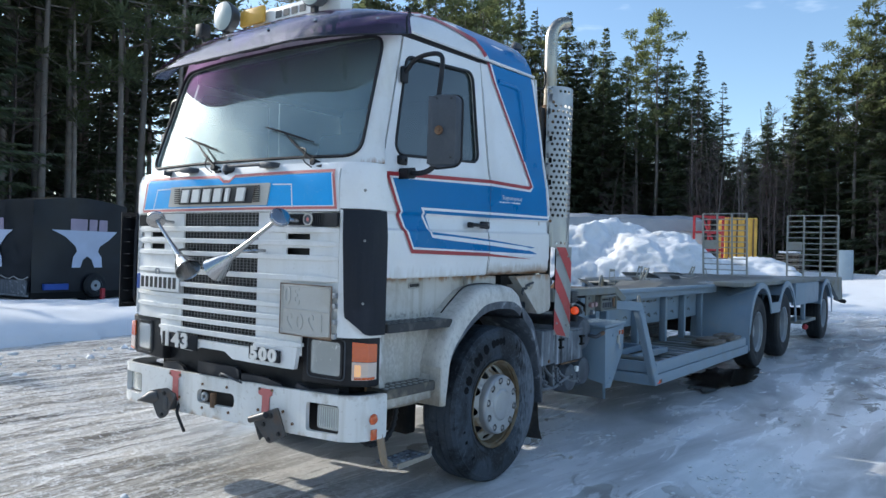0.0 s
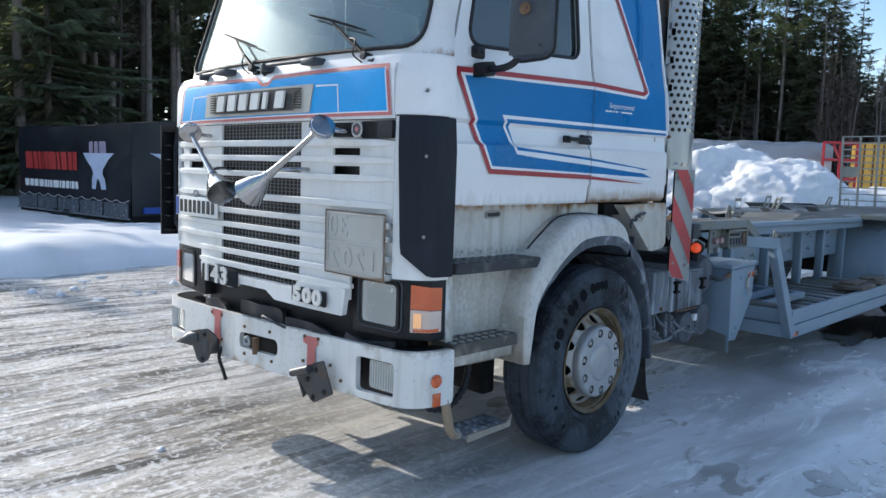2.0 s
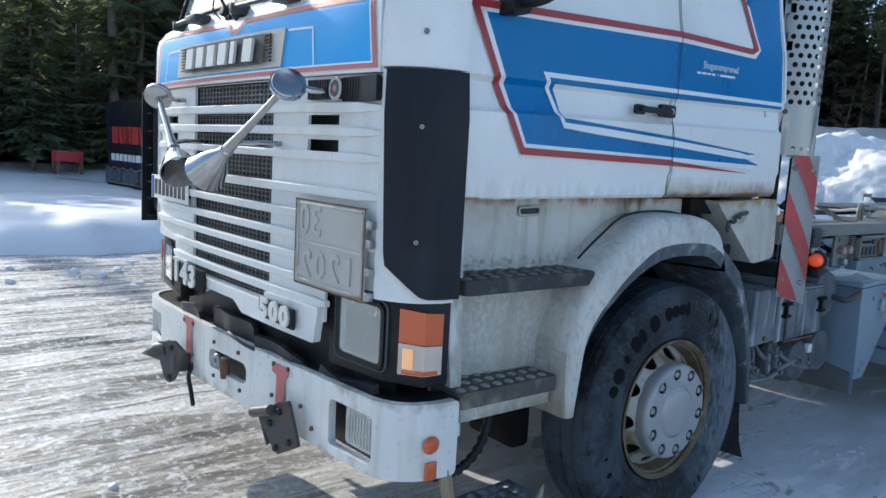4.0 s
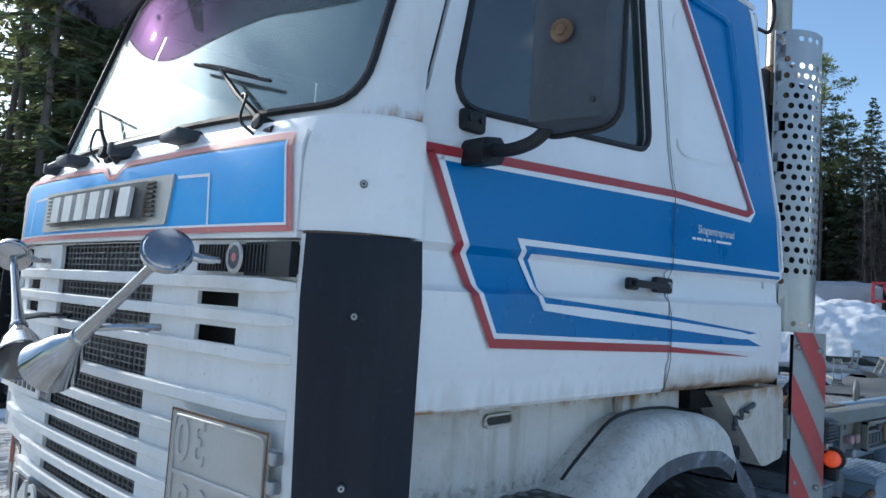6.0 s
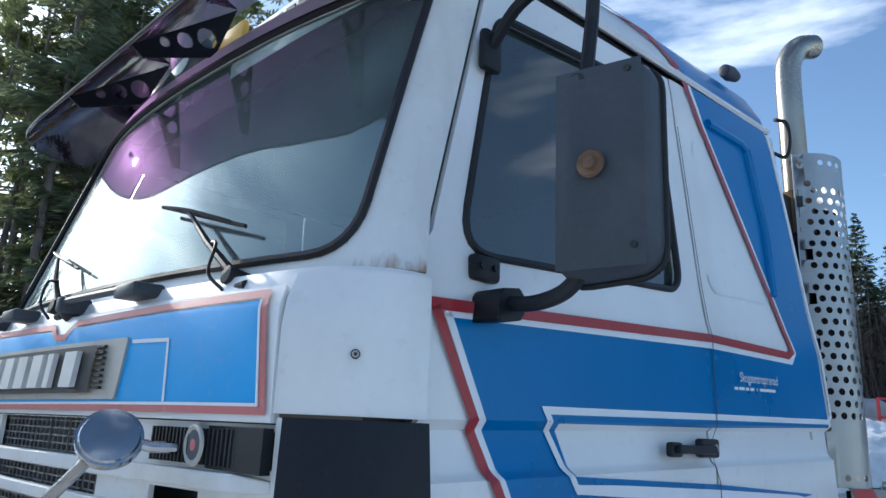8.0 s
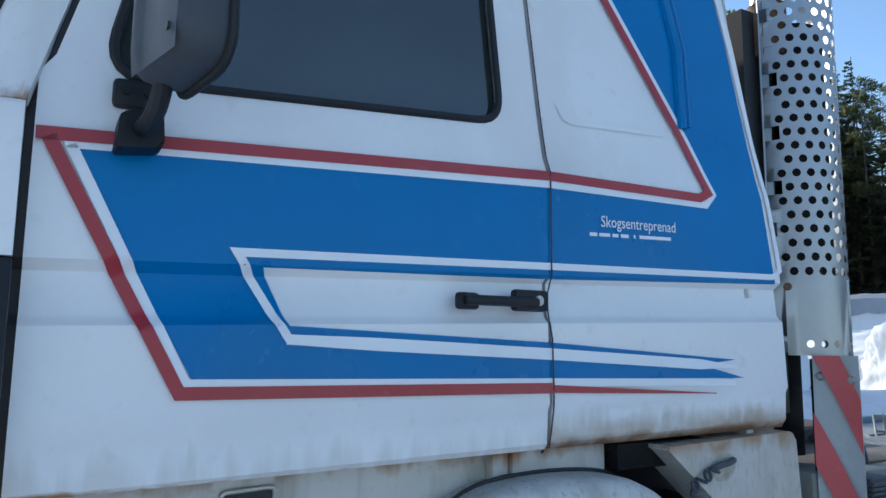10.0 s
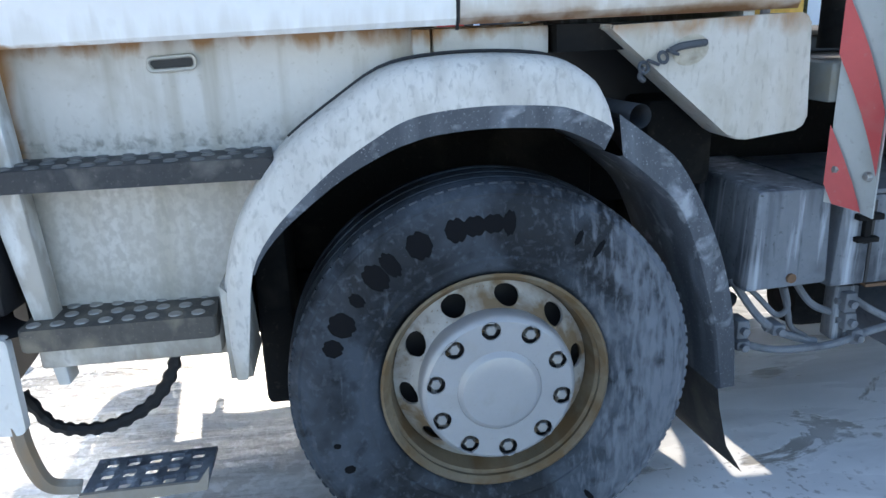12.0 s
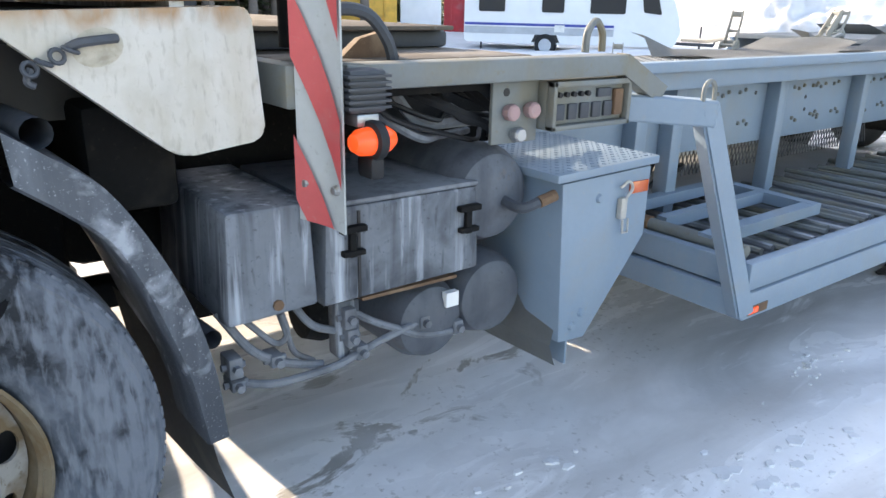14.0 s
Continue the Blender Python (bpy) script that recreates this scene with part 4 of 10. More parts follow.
# grille
gy = lambda u, o=0.0: front_y(u) - o
MESH_L, MESH_R = -0.40, 0.355
slats = [(1.668, 0.034), (1.590, 0.031), (1.507, 0.031), (1.387, 0.034), (1.300, 0.031), (1.222, 0.031), (1.147, 0.031), (1.072, 0.031), (1.000, 0.034)]
back = [(-0.65, 0.935), (0.735, 0.935), (0.735, 1.085), (0.98, 1.085), (0.98, 1.772), (-0.98, 1.772), (-0.98, 1.05), (-0.65, 1.05)]
zs = [1.772] + [z for z, h in slats]
holes, spans = [], []
for i in range(len(zs) - 1):
    top = zs[i] - (0.0 if i == 0 else 0.009)
    bot = zs[i + 1] + 0.009
    spans.append((bot, top))
    holes.append([(MESH_L, bot + 0.002), (MESH_R, bot + 0.002), (MESH_R, top - 0.002), (MESH_L, top - 0.002)])
spans.append((0.948, 0.991))
holes.append([(MESH_L, 0.950), (MESH_R, 0.950), (MESH_R, 0.989), (MESH_L, 0.989)])
holes += [[(a, b), (c, b), (c, d), (a, d)] for a, c, b, d in ((0.60, 0.779, 1.612, 1.645), (0.60, 0.779, 1.522, 1.562), (-0.82, -0.63, 1.612, 1.645), (-0.82, -0.63, 1.529, 1.566),
          (-0.97, -0.925, 1.612, 1.645), (-0.97, -0.925, 1.529, 1.566))]
grille = part("grille", sheet(back, holes, lambda u, v: (u, front_y(u) + 0.010, v), FU, [], 0.012), WHITE_GRILLE, truck, "white painted louvred radiator grille")
# black sheet behind the mesh, coloured as the shade inside the grille
part("grille_backing", sheet([(-0.99, 0.9), (0.99, 0.9), (0.99, 1.775), (-0.99, 1.775)], [], lambda u, v: (u, front_y(u) + 0.075, v), FU, []), PLAIN_BLACK, grille)
for z, h in slats:
    bm = bmesh.new()
    prof = [(0.012, -h / 2), (-0.005, -h / 2 + 0.001), (-0.008, -h / 2 + 0.004), (-0.009, h / 2 - 0.004), (-0.007, h / 2 - 0.001), (0.000, h / 2), (0.012, h / 2)]
    rows = []
    lo, hi = (-0.66, 0.745) if z < 1.09 else (-0.985, 0.985)
    us = [lo] + [u for u in FU if lo + 0.02 < u < hi - 0.02] + [hi]
    for u in us:
        e = 0.012 if u in (lo, hi) else 0.0
        rows.append([bm.verts.new((u, front_y(u) + p + e, z + q * (0.6 if e else 1))) for p, q in prof])
    for A, B in zip(rows, rows[1:]):
        for k in range(len(prof) - 1):
            bm.faces.new((A[k], A[k + 1], B[k + 1], B[k]))
    bm.faces.new(rows[0])
    bm.faces.new(rows[-1][::-1])
    part("slat", bm, WHITE_GRILLE, grille, angle=18)
for bot, top in spans:
    bm = bmesh.new()
    u = MESH_L + 0.009
    while u < MESH_R:
        y = front_y(u) + 0.030
        box(bm, u - 0.0020, u + 0.0020, y, y + 0.004, bot, top)
        u += 0.0345
    z = bot + 0.010
    while z < top:
        n = 6
        for k in range(n):
            a, b = MESH_L + (MESH_R - MESH_L) * k / n, MESH_L + (MESH_R - MESH_L) * (k + 1) / n
            y = front_y((a + b) / 2) + 0.027
            box(bm, a, b, y, y + 0.003, z - 0.0018, z + 0.0018)
        z += 0.0185
    part("wire_mesh", bm, MESH, grille, "grey welded wire mesh insert", smooth=False)
# air inlet with emblem
bm = bmesh.new()
for k in range(28):
    u = 0.615 + k * 0.0133
    box(bm, u, u + 0.006, gy(u) - 0.006, gy(u) + 0.012, 1.695, 1.760)
box(bm, 0.605, 0.992, gy(0.8) + 0.010, gy(0.8) + 0.03, 1.688, 1.766)
part("air_inlet", bm, BLACK, grille, smooth=False)
bm = bmesh.new()
for k in range(14):
    u = -0.97 + k * 0.0133
    box(bm, u, u + 0.006, gy(u) - 0.006, gy(u) + 0.012, 1.695, 1.760)
box(bm, -0.98, -0.76, gy(-0.85) + 0.010, gy(-0.85) + 0.03, 1.688, 1.766)
part("air_inlet", bm, BLACK, grille, smooth=False)
bm = lathe(bmesh.new(), [(0.028, 0.003), (0.034, 0.006), (0.038, 0.004), (0.040, 0)], (0.775, gy(0.775) - 0.006, 1.729), (0, -1, 0), 28)
em = part("emblem", bm, BADGE, grille, "round faded emblem with a silver rim")
part("emblem_disc", lathe(bmesh.new(), [(0, 0.0035), (0.014, 0.0035), (0.029, 0.003)], (0.775, gy(0.775) - 0.006, 1.729), (0, -1, 0), 24), GREY_PLASTIC, em)
part("emblem_centre", lathe(bmesh.new(), [(0, 0.006), (0.006, 0.0055), (0.011, 0.0036)], (0.775, gy(0.775) - 0.006, 1.729), (0, -1, 0), 16), FADED_RED, em)
# lower lip of the grille with its two plates
lip = [(-0.585, 0.885), (-0.24, 0.872), (-0.16, 0.905), (0.10, 0.905), (0.18, 0.864), (0.715, 0.858), (0.735, 0.985), (MESH_R + 0.015, 0.985), (MESH_R + 0.005, 0.946), (MESH_L - 0.005, 0.946), (MESH_L - 0.015, 0.985), (-0.60, 0.985)]
part("grille_lip", sheet(rpoly(lip, 0.010), [], lambda u, v: (u, front_y(u) - 0.016, v), FU, [], 0.03), WHITE_GRILLE, grille)
for text, a, b, z0, z1 in (("143", -0.555, -0.165, 0.880, 0.976), ("500", 0.335, 0.622, 0.886, 0.960)):
    bm = bmesh.new()
    prism(bm, [(a, z0), (b, z0), (b, z1), (a, z1)], "y", gy((a + b) / 2) - 0.030, gy((a + b) / 2) - 0.016, 0.004)
    pl = part("number_badge", bm, BADGE_DARK, truck, "dark grey badge with silver numerals")
    for n, digit in enumerate(text):
        bm = lettering(digit, 0.128 if text == "143" else 0.096, 0.004, 0.006)
        for v in bm.verts:
            v.co = Vector(((a + b) / 2 - (0.030 if text == "143" else 0) + (n - 1) * (0.098 if text == "143" else 0.086) + v.co.x * (1.3 if text == "143" else 1.45), gy((a + b) / 2) - 0.034 - v.co.z, (z0 + z1) / 2 + v.co.y))
        part("numeral", bm, NUMERAL, pl)

# number plate, with bars in place of its letters
bm = prism(bmesh.new(), [(-0.905, 1.243), (-0.398, 1.243), (-0.398, 1.357), (-0.905, 1.357)], "y", 0.118, 0.124, 0.002)
plate = part("number_plate", bm, PLATE_WHITE, truck, "white number plate")
part("plate_strip", prism(bmesh.new(), [(-0.901, 1.247), (-0.865, 1.247), (-0.865, 1.353), (-0.901, 1.353)], "y", 0.1155, 0.118), PLATE_BLUE, plate)
for k in range(8):
    a = -0.848 + k * 0.0545
    part("plate_bar", prism(bmesh.new(), [(a, 1.263), (a + 0.034, 1.263), (a + 0.034, 1.338), (a, 1.338)], "y", 0.1155, 0.118), PLAIN_BLACK, plate)
part("plate_bracket", bbox(-0.85, -0.44, 0.124, 0.19, 1.27, 1.33), DARK, plate)
bm = tube(bmesh.new(), [(-0.675, 0.125, 1.355), (-0.68, 0.12, 1.385), (-0.665, 0.12, 1.395)], 0.006, 6)
tube(bm, [(-0.645, 0.125, 1.355), (-0.635, 0.12, 1.385), (-0.65, 0.12, 1.395)], 0.006, 6)
part("plate_clip", bm, STEEL, plate)

# embossed sign plate, seen from behind: mirrored figures
def sp(u, v, o=0.0):
    return (u, 0.150 + (u - 0.60) * 0.16 - o, v)
bm = sheet(rpoly([(0.603, 1.060), (0.972, 1.046), (0.972, 1.352), (0.603, 1.358)], 0.008), [], sp, [], [], 0.004)
sign = part("sign_plate", bm, SIGN_METAL, truck, "bare aluminium sign plate seen from the back")
bm = bmesh.new()
ribbon(bm, [(0.606, 1.063), (0.969, 1.049), (0.969, 1.349), (0.606, 1.355), (0.606, 1.063)], 0.006, lambda u, v: sp(u, v, 0.004))
part("plate_rim", bm, RUSTY, sign, "rusty edge")
bm = tube(bmesh.new(), [sp(0.618, 1.210, 0.003), sp(0.958, 1.202, 0.003)], 0.005, 6)
tube(bm, [sp(u, v, 0.003) for u, v in rpoly([(0.620, 1.078), (0.957, 1.065), (0.957, 1.337), (0.620, 1.342)], 0.015) + [(0.620, 1.12)]], 0.004, 6)
part("pressed_bead", bm, SIGN_METAL, sign)
for text, cu, cz in (("30", 0.690, 1.282), ("1202", 0.785, 1.132)):
    for n, digit in enumerate(text):
        bm = lettering(digit, 0.114, 0.003, 0.002)
        at = cu - (n - (len(text) - 1) / 2) * (0.066 if text == "30" else 0.076)
        for v in bm.verts:
            v.co = Vector(sp(at - v.co.x * 1.02, cz + v.co.y * (1.3 if text == "30" else 1.15), 0.004 + v.co.z))
        bmesh.ops.reverse_faces(bm, faces=bm.faces[:])
        part("embossed_digit", bm, SIGN_METAL, sign)
for zz in (1.07, 1.15, 1.24, 1.30):
    part("hinge_tab", bbox(0.974, 0.998, 0.205, 0.23, zz - 0.014, zz + 0.014, 0.004), STEEL, sign)

# corner panels: white above, dark air deflectors below
def corner(s, u0, u1, z0, z1, off, mat, name, label, cut=0.0, lean=0.0):
    bm = bmesh.new()
    rows = []
    zz = [z0 + (z1 - z0) * k / 5 for k in range(6)]
    for z in zz:
        o = off * (0.55 if z >= z1 - 1e-6 and off > 0.02 else 1.0)
        ua = u0 + lean * (z1 - z) / (z1 - z0)
        us = [ua + (u1 - ua) * k / 10 for k in range(11)]
        rows.append([bm.verts.new(wrap(s * u, z + (cut * max(0, 1 - (u - ua) / 0.088) if z == z0 else 0), o)) for u in us])
    for A, B in zip(rows, rows[1:]):
        for k in range(10):
            bm.faces.new((A[k], A[k + 1], B[k + 1], B[k]))
    face_out(bm)
    bmesh.ops.solidify(bm, geom=bm.faces[:], thickness=0.018)
    return part(name, bm, mat, truck, label)


for s in (1, -1):
    w = corner(s, 0.985, 1.20, 1.792, 2.048, 0.008, WHITE, "corner_panel", "white corner panel")
    d = corner(s, 1.003, 1.225, 1.082, 1.786, 0.028, DEFLECTOR, "air_deflector", "dark blue-black plastic air deflector", 0.10, 0.020)
    corner(s, 0.988, 1.20, 1.065, 1.785, 0.002, WHITE, "corner_lower", "")
    for zc, o, par in ((1.896, 0.009, w), (1.613, 0.030, d), (1.262, 0.030, d)):
        p = Vector(wrap(s * 1.092, zc, o))
        q = Vector(wrap(s * 1.092, zc, o + 0.006))
        bm = cyl(bmesh.new(), p, q, 0.0085, 14)
        screw = part("screw", bm, GREY_PLASTIC, par)
        part("screw_head", lathe(bmesh.new(), [(0.0032, 0.0), (0.0035, 0.003), (0.006, 0.003), (0.0065, 0.0)], q, q - p, 12), BADGE, screw)
# ribs inside the far deflector, which show past the grille
bm = bmesh.new()
for k in range(8):
    z = 1.12 + k * 0.09
    box(bm, -1.20, -1.12, 0.18, 0.36, z, z + 0.008)
prism(bm, [(-1.21, 0.16), (-1.20, 0.16), (-1.20, 0.42), (-1.21, 0.42)], "z", 1.09, 1.79)
part("deflector_ribs", bm, BLACK, truck)

# headlamps
for s in (1, -1):
    bm = bmesh.new()
    y0 = 0.245 if s == 1 else 0.20
    k = 0.0 if s == 1 else 0.056
    if s == 1:
        prism(bm, [(0.725, y0 - 0.02), (1.0, y0 + 0.03), (1.125, y0 + 0.11), (1.135, y0 + 0.20), (1.0, y0 + 0.22), (0.715, y0 + 0.16)], "z", 0.785, 1.085, 0.012)
    else:
        prism(bm, [(-0.66, y0 - 0.02), (-1.09, y0 + 0.04), (-1.20, y0 + 0.075), (-1.205, y0 + 0.20), (-1.0, y0 + 0.22), (-0.66, y0 + 0.16)], "z", 0.765, 1.035, 0.012)
    lampbox = part("headlamp_housing", bm, BLACK, truck, "black headlamp housing")
    def hf(u, v, o=0.0):
        return (s * u, y0 - 0.021 + (u - 0.715) * 0.175 - o, v)
    dz = 0.0 if s == 1 else -0.045
    hole = rpoly([(0.782 + k, 0.838 + dz * 0.7), (1.000 + k, 0.832 + dz * 0.7), (1.000 + k, 1.038 + dz), (0.782 + k, 1.045 + dz)], 0.03)
    bm = ribbon(bmesh.new(), hole + [hole[0]], 0.016, lambda u, v: hf(u, v, 0.008))
    part("headlamp_rim", bm, RUBBER, lampbox)
    cu, cv = sum(p[0] for p in hole) / len(hole), sum(p[1] for p in hole) / len(hole)
    bezel = [(cu + (a - cu) * 1.17, cv + (b - cv) * 1.14) for a, b in hole]
    part("headlamp_bezel", tube(bmesh.new(), [hf(a, b, 0.002) for a, b in bezel + [bezel[0]]], 0.004, 6), GREY_PLASTIC, lampbox)
    bm = sheet(hole, [], lambda u, v: hf(u, v, 0.004), [0.8, 0.85, 0.9], [0.86, 0.92, 0.97], 0.004)
    glass_ob = part("headlamp_glass", bm, LAMP_GLASS, lampbox, "ribbed clear headlamp glass")
    bm = bmesh.new()
    for n in range(22):
        u = 0.822 + k + n * 0.0075
        ribbon(bm, [(u, 0.855 + dz * 0.7), (u, 1.022 + dz - 0.02 * (n % 2))], 0.0022, lambda u, v: hf(u, v, 0.0055))
    tagged(part("lens_rib", bm, LAMP_GLASS, glass_ob), kind="stuff")
    def bf(u, v, o=0.0):
        # round the housing's outer corner
        if s == -1:
            return (-(1.078 + 0.135 * u), y0 + 0.036 + 0.035 * u - o, v - 0.045)
        d = u * 0.238
        if d < 0.148:
            return (s * (1.0 + k + 0.125 * d / 0.148 + 0.54 * o), y0 + 0.03 + 0.08 * d / 0.148 - 0.84 * o, v)
        d = (d - 0.148) / 0.09
        return (s * (1.125 + k + 0.01 * d + 0.95 * o), y0 + 0.11 + 0.09 * d - 0.25 * o, v)
    bm = sheet(rpoly([(0.24, 0.930), (0.86, 0.928), (0.86, 1.030), (0.24, 1.040)], 0.006), [], lambda u, v: bf(u, v, 0.010), [0.4, 0.55, 0.62, 0.70], [], 0.009)
    ind = part("indicator", bm, ORANGE, lampbox, "orange and clear corner indicator")
    bm = sheet(rpoly([(0.24, 0.824), (0.86, 0.830), (0.86, 0.925), (0.24, 0.927)], 0.006), [], lambda u, v: bf(u, v, 0.010), [0.4, 0.55, 0.62, 0.70], [], 0.009)
    clear = part("indicator_clear", bm, AMBER_CLEAR, lampbox, "clear lower lens over an amber bulb")
    if s == 1:
        bm = sheet(rpoly([(0.30, 0.845), (0.46, 0.845), (0.46, 0.912), (0.30, 0.912)], 0.012), [], lambda u, v: bf(u, v, 0.0125), [], [])
        part("bulb_glow", bm, BULB, clear)
        for n in range(7):
            u = 0.27 + n * 0.035
            part("lens_rib", ribbon(bmesh.new(), [(u, 0.836), (u, 0.918)], 0.010, lambda a, b: bf(a, b, 0.0135)), AMBER_CLEAR, clear)
    # orange strip painted as the reflection low in the clear lens
    bm = sheet(rpoly([(0.30, 0.827), (0.80, 0.831), (0.80, 0.845), (0.30, 0.842)], 0.004), [], lambda u, v: bf(u, v, 0.0122), [0.55, 0.62, 0.70], [])
    part("lens_foot", bm, ORANGE, clear)

# black sheet that puts the shade between grille and bumper into colour
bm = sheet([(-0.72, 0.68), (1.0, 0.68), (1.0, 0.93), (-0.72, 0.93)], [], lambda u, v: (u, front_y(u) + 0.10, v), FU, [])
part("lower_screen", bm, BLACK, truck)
TRIM = surf("dark_trim_plastic", (0.020, 0.023, 0.030), 0.5, var=0.3, bump=0.15, dirt=(0.07, 0.065, 0.06), dirt_amt=0.5, dirt_scale=7)
for outline, depth in (([(-0.27, 0.70), (0.16, 0.70), (0.16, 0.785), (0.13, 0.80), (-0.26, 0.80)], 0.060), ([(0.20, 0.68), (0.62, 0.68), (0.56, 0.75), (0.46, 0.775), (0.22, 0.775)], 0.040),
                       ([(-0.66, 0.70), (-0.36, 0.70), (-0.42, 0.74), (-0.50, 0.765), (-0.63, 0.75)], 0.045), ([(0.62, 0.68), (0.98, 0.68), (0.98, 0.77), (0.80, 0.745), (0.70, 0.775)], 0.040)):
    bm = sheet(rpoly(outline, 0.004, 2), [], lambda u, v: (u, front_y(u) + depth - (v - 0.7) * 0.12 + 0.008 * math.sin(u * 23), v), [k * 0.05 for k in range(-13, 20)], [0.74, 0.78], 0.02)
    part("plastic_guard", bm, TRIM, truck, "bent black plastic guard behind the bumper")
bm = tube(bmesh.new(), smooth_path([(0.02, 0.16, 0.74), (0.10, 0.12, 0.765), (0.20, 0.13, 0.745), (0.24, 0.17, 0.72)]), 0.007, 6)
part("hose_loop", bm, GREY_PLASTIC, truck)

# bumper
def bumper(u, v, o=0.0):
    s = 1 if u >= 0 else -1
    a = abs(u)
    y = lambda x: 0.158 + 0.015 * x + 0.02 * abs(x) ** 3 + 0.02 * max(0.0, x)
    if a <= 1.0:
        return (u, y(u) - o, v)
    t = min(1.0, (a - 1.0) / 0.42)
    w = 1.20 if s > 0 else 1.27
    p0, p1, p2 = Vector((1.0, y(s * 1.0))), Vector((w, y(s) + 0.02)), Vector((w - 0.015, 0.48))
    q = p0 * (1 - t) ** 2 + p1 * 2 * t * (1 - t) + p2 * t * t
    d = (p1 - p0) * (1 - t) + (p2 - p1) * t
    n = Vector((d.y, -d.x)).normalized()
    q = q + n * o
    return (s * q.x, q.y, v)
BU = [k * 0.1 for k in range(-10, 11)] + [s * (1.0 + k * 0.06) for s in (1, -1) for k in range(1, 7)]
fog_r = rpoly([(0.80, 0.520), (1.045, 0.525), (1.045, 0.688), (0.80, 0.684)], 0.025)
fog_l = rpoly([(-1.12, 0.49), (-0.87, 0.495), (-0.87, 0.642), (-1.12, 0.638)], 0.025)
tow = rpoly([(-0.21, 0.540), (0.17, 0.552), (0.17, 0.642), (-0.21, 0.628)], 0.04)
outline = rpoly([(-1.40, 0.425), (-1.0, 0.425), (0.4, 0.475), (1.40, 0.50), (1.40, 0.752), (0.4, 0.732), (-0.4, 0.714), (-1.40, 0.692)], 0.02)
bump = part("bumper", sheet(outline, [fog_r, fog_l, tow], bumper, BU, [0.55, 0.65], 0.03), WHITE_DIRTY, truck, "dented white steel front bumper")
part("bumper_top", sheet([(-1.38, 0.0), (1.38, 0.0), (1.38, 1.0), (-1.38, 1.0)], [], lambda u, v: (bumper(u, 0)[0] * (1 - 0.08 * v), bumper(u, 0)[1] + 0.004 + 0.16 * v, 0.716 + 0.022 * u), BU, [0.5]), BLACK, bump)
# black sheet coloured as the shade behind the bumper's openings
part("bumper_inner", sheet([(-1.2, 0.48), (1.2, 0.48), (1.2, 0.68), (-1.2, 0.68)], [], lambda u, v: (bumper(u, v, -0.10)), BU, []), PLAIN_BLACK, bump)
for u0, u1, z0, z1 in ((0.86, 1.03, 0.54, 0.672), (-1.11, -0.93, 0.505, 0.628)):
    P = rpoly([(u0, z0), (u1, z0), (u1, z1), (u0, z1)], 0.018)
    f = part("fog_lamp", sheet(P, [], lambda u, v: bumper(u, v, -0.030), [], [], 0.03), LAMP_GLASS, bump, "clear rectangular fog lamp")
    for n in range(9):
        uu = u0 + 0.02 + n * (u1 - u0 - 0.04) / 8
        part("lens_rib", ribbon(bmesh.new(), [(uu, z0 + 0.012), (uu, z1 - 0.012)], 0.004, lambda u, v: bumper(u, v, -0.0285)), LENS, f)
for u, z in ((-0.15, 0.664), (0.10, 0.676), (-0.15, 0.512), (0.12, 0.52), (0.41, 0.708), (0.52, 0.712), (-0.51, 0.69), (-0.40, 0.692), (0.62, 0.60), (0.70, 0.54), (0.40, 0.58), (-0.40, 0.545)):
    p = Vector(bumper(u, z, 0.0))
    part("bumper_bolt", cyl(bmesh.new(), p, p + Vector((0, -0.008, 0)), 0.009, 8), RUSTY, bump)
part("tow_eye", lathe(bmesh.new(), [(0.02 + 0.012 * math.cos(a), 0.012 * math.sin(a)) for a in [k * math.pi / 4 for k in range(8)]], (-0.13, 0.16, 0.585), (0.2, -1, 0), 14, close=True), STEEL, bump)
part("tow_pin", cyl(bmesh.new(), (-0.04, 0.16, 0.62), (-0.04, 0.16, 0.53), 0.02, 10), RUSTY, bump)
for u in (0.46, -0.455):
    bm = sheet([(u - 0.06, 0.725), (u + 0.065, 0.728), (u + 0.065, 0.695), (u + 0.04, 0.680), (u + 0.045, 0.53), (u - 0.03, 0.53), (u - 0.025, 0.68), (u - 0.06, 0.69)], [], lambda a, b: bumper(a, b - 0.012, 0.004), [], [])
    part("red_patch", bm, FADED_RED, bump, "worn red paint patch")
# bare steel brackets bolted under the bumper
plate_r = rpoly([(0.475, 0.545), (0.585, 0.615), (0.640, 0.635), (0.700, 0.480), (0.590, 0.420), (0.545, 0.46)], 0.012)
br = part("plough_bracket", sheet(plate_r, [], lambda a, b: (a, 0.105 + (a - 0.58) * 0.25, b), [], [], 0.014), BRACKET, bump, "bare steel mounting bracket")
part("bracket_cheek", sheet([(0.0, 0.545), (0.10, 0.56), (0.10, 0.48), (0.02, 0.43)], [], lambda a, b: (0.478 + 0.30 * max(0, 0.545 - b), 0.085 + a, b), [], [], 0.012), BRACKET, br)
part("bracket_pin", cyl(bmesh.new(), (0.45, 0.075, 0.545), (0.58, 0.085, 0.59), 0.020, 12), BRACKET, br)
for u, z in ((0.60, 0.585), (0.655, 0.485), (0.585, 0.445), (0.55, 0.53)):
    part("bracket_bolt", lathe(bmesh.new(), [(0, 0.010), (0.011, 0.009), (0.014, 0)], (u, 0.103 + (u - 0.58) * 0.25, z), (0.2, -1, 0), 8), PLAIN_BLACK, br)
plate_l = rpoly([(-0.585, 0.575), (-0.44, 0.61), (-0.36, 0.572), (-0.435, 0.425), (-0.47, 0.40), (-0.505, 0.412)], 0.012)
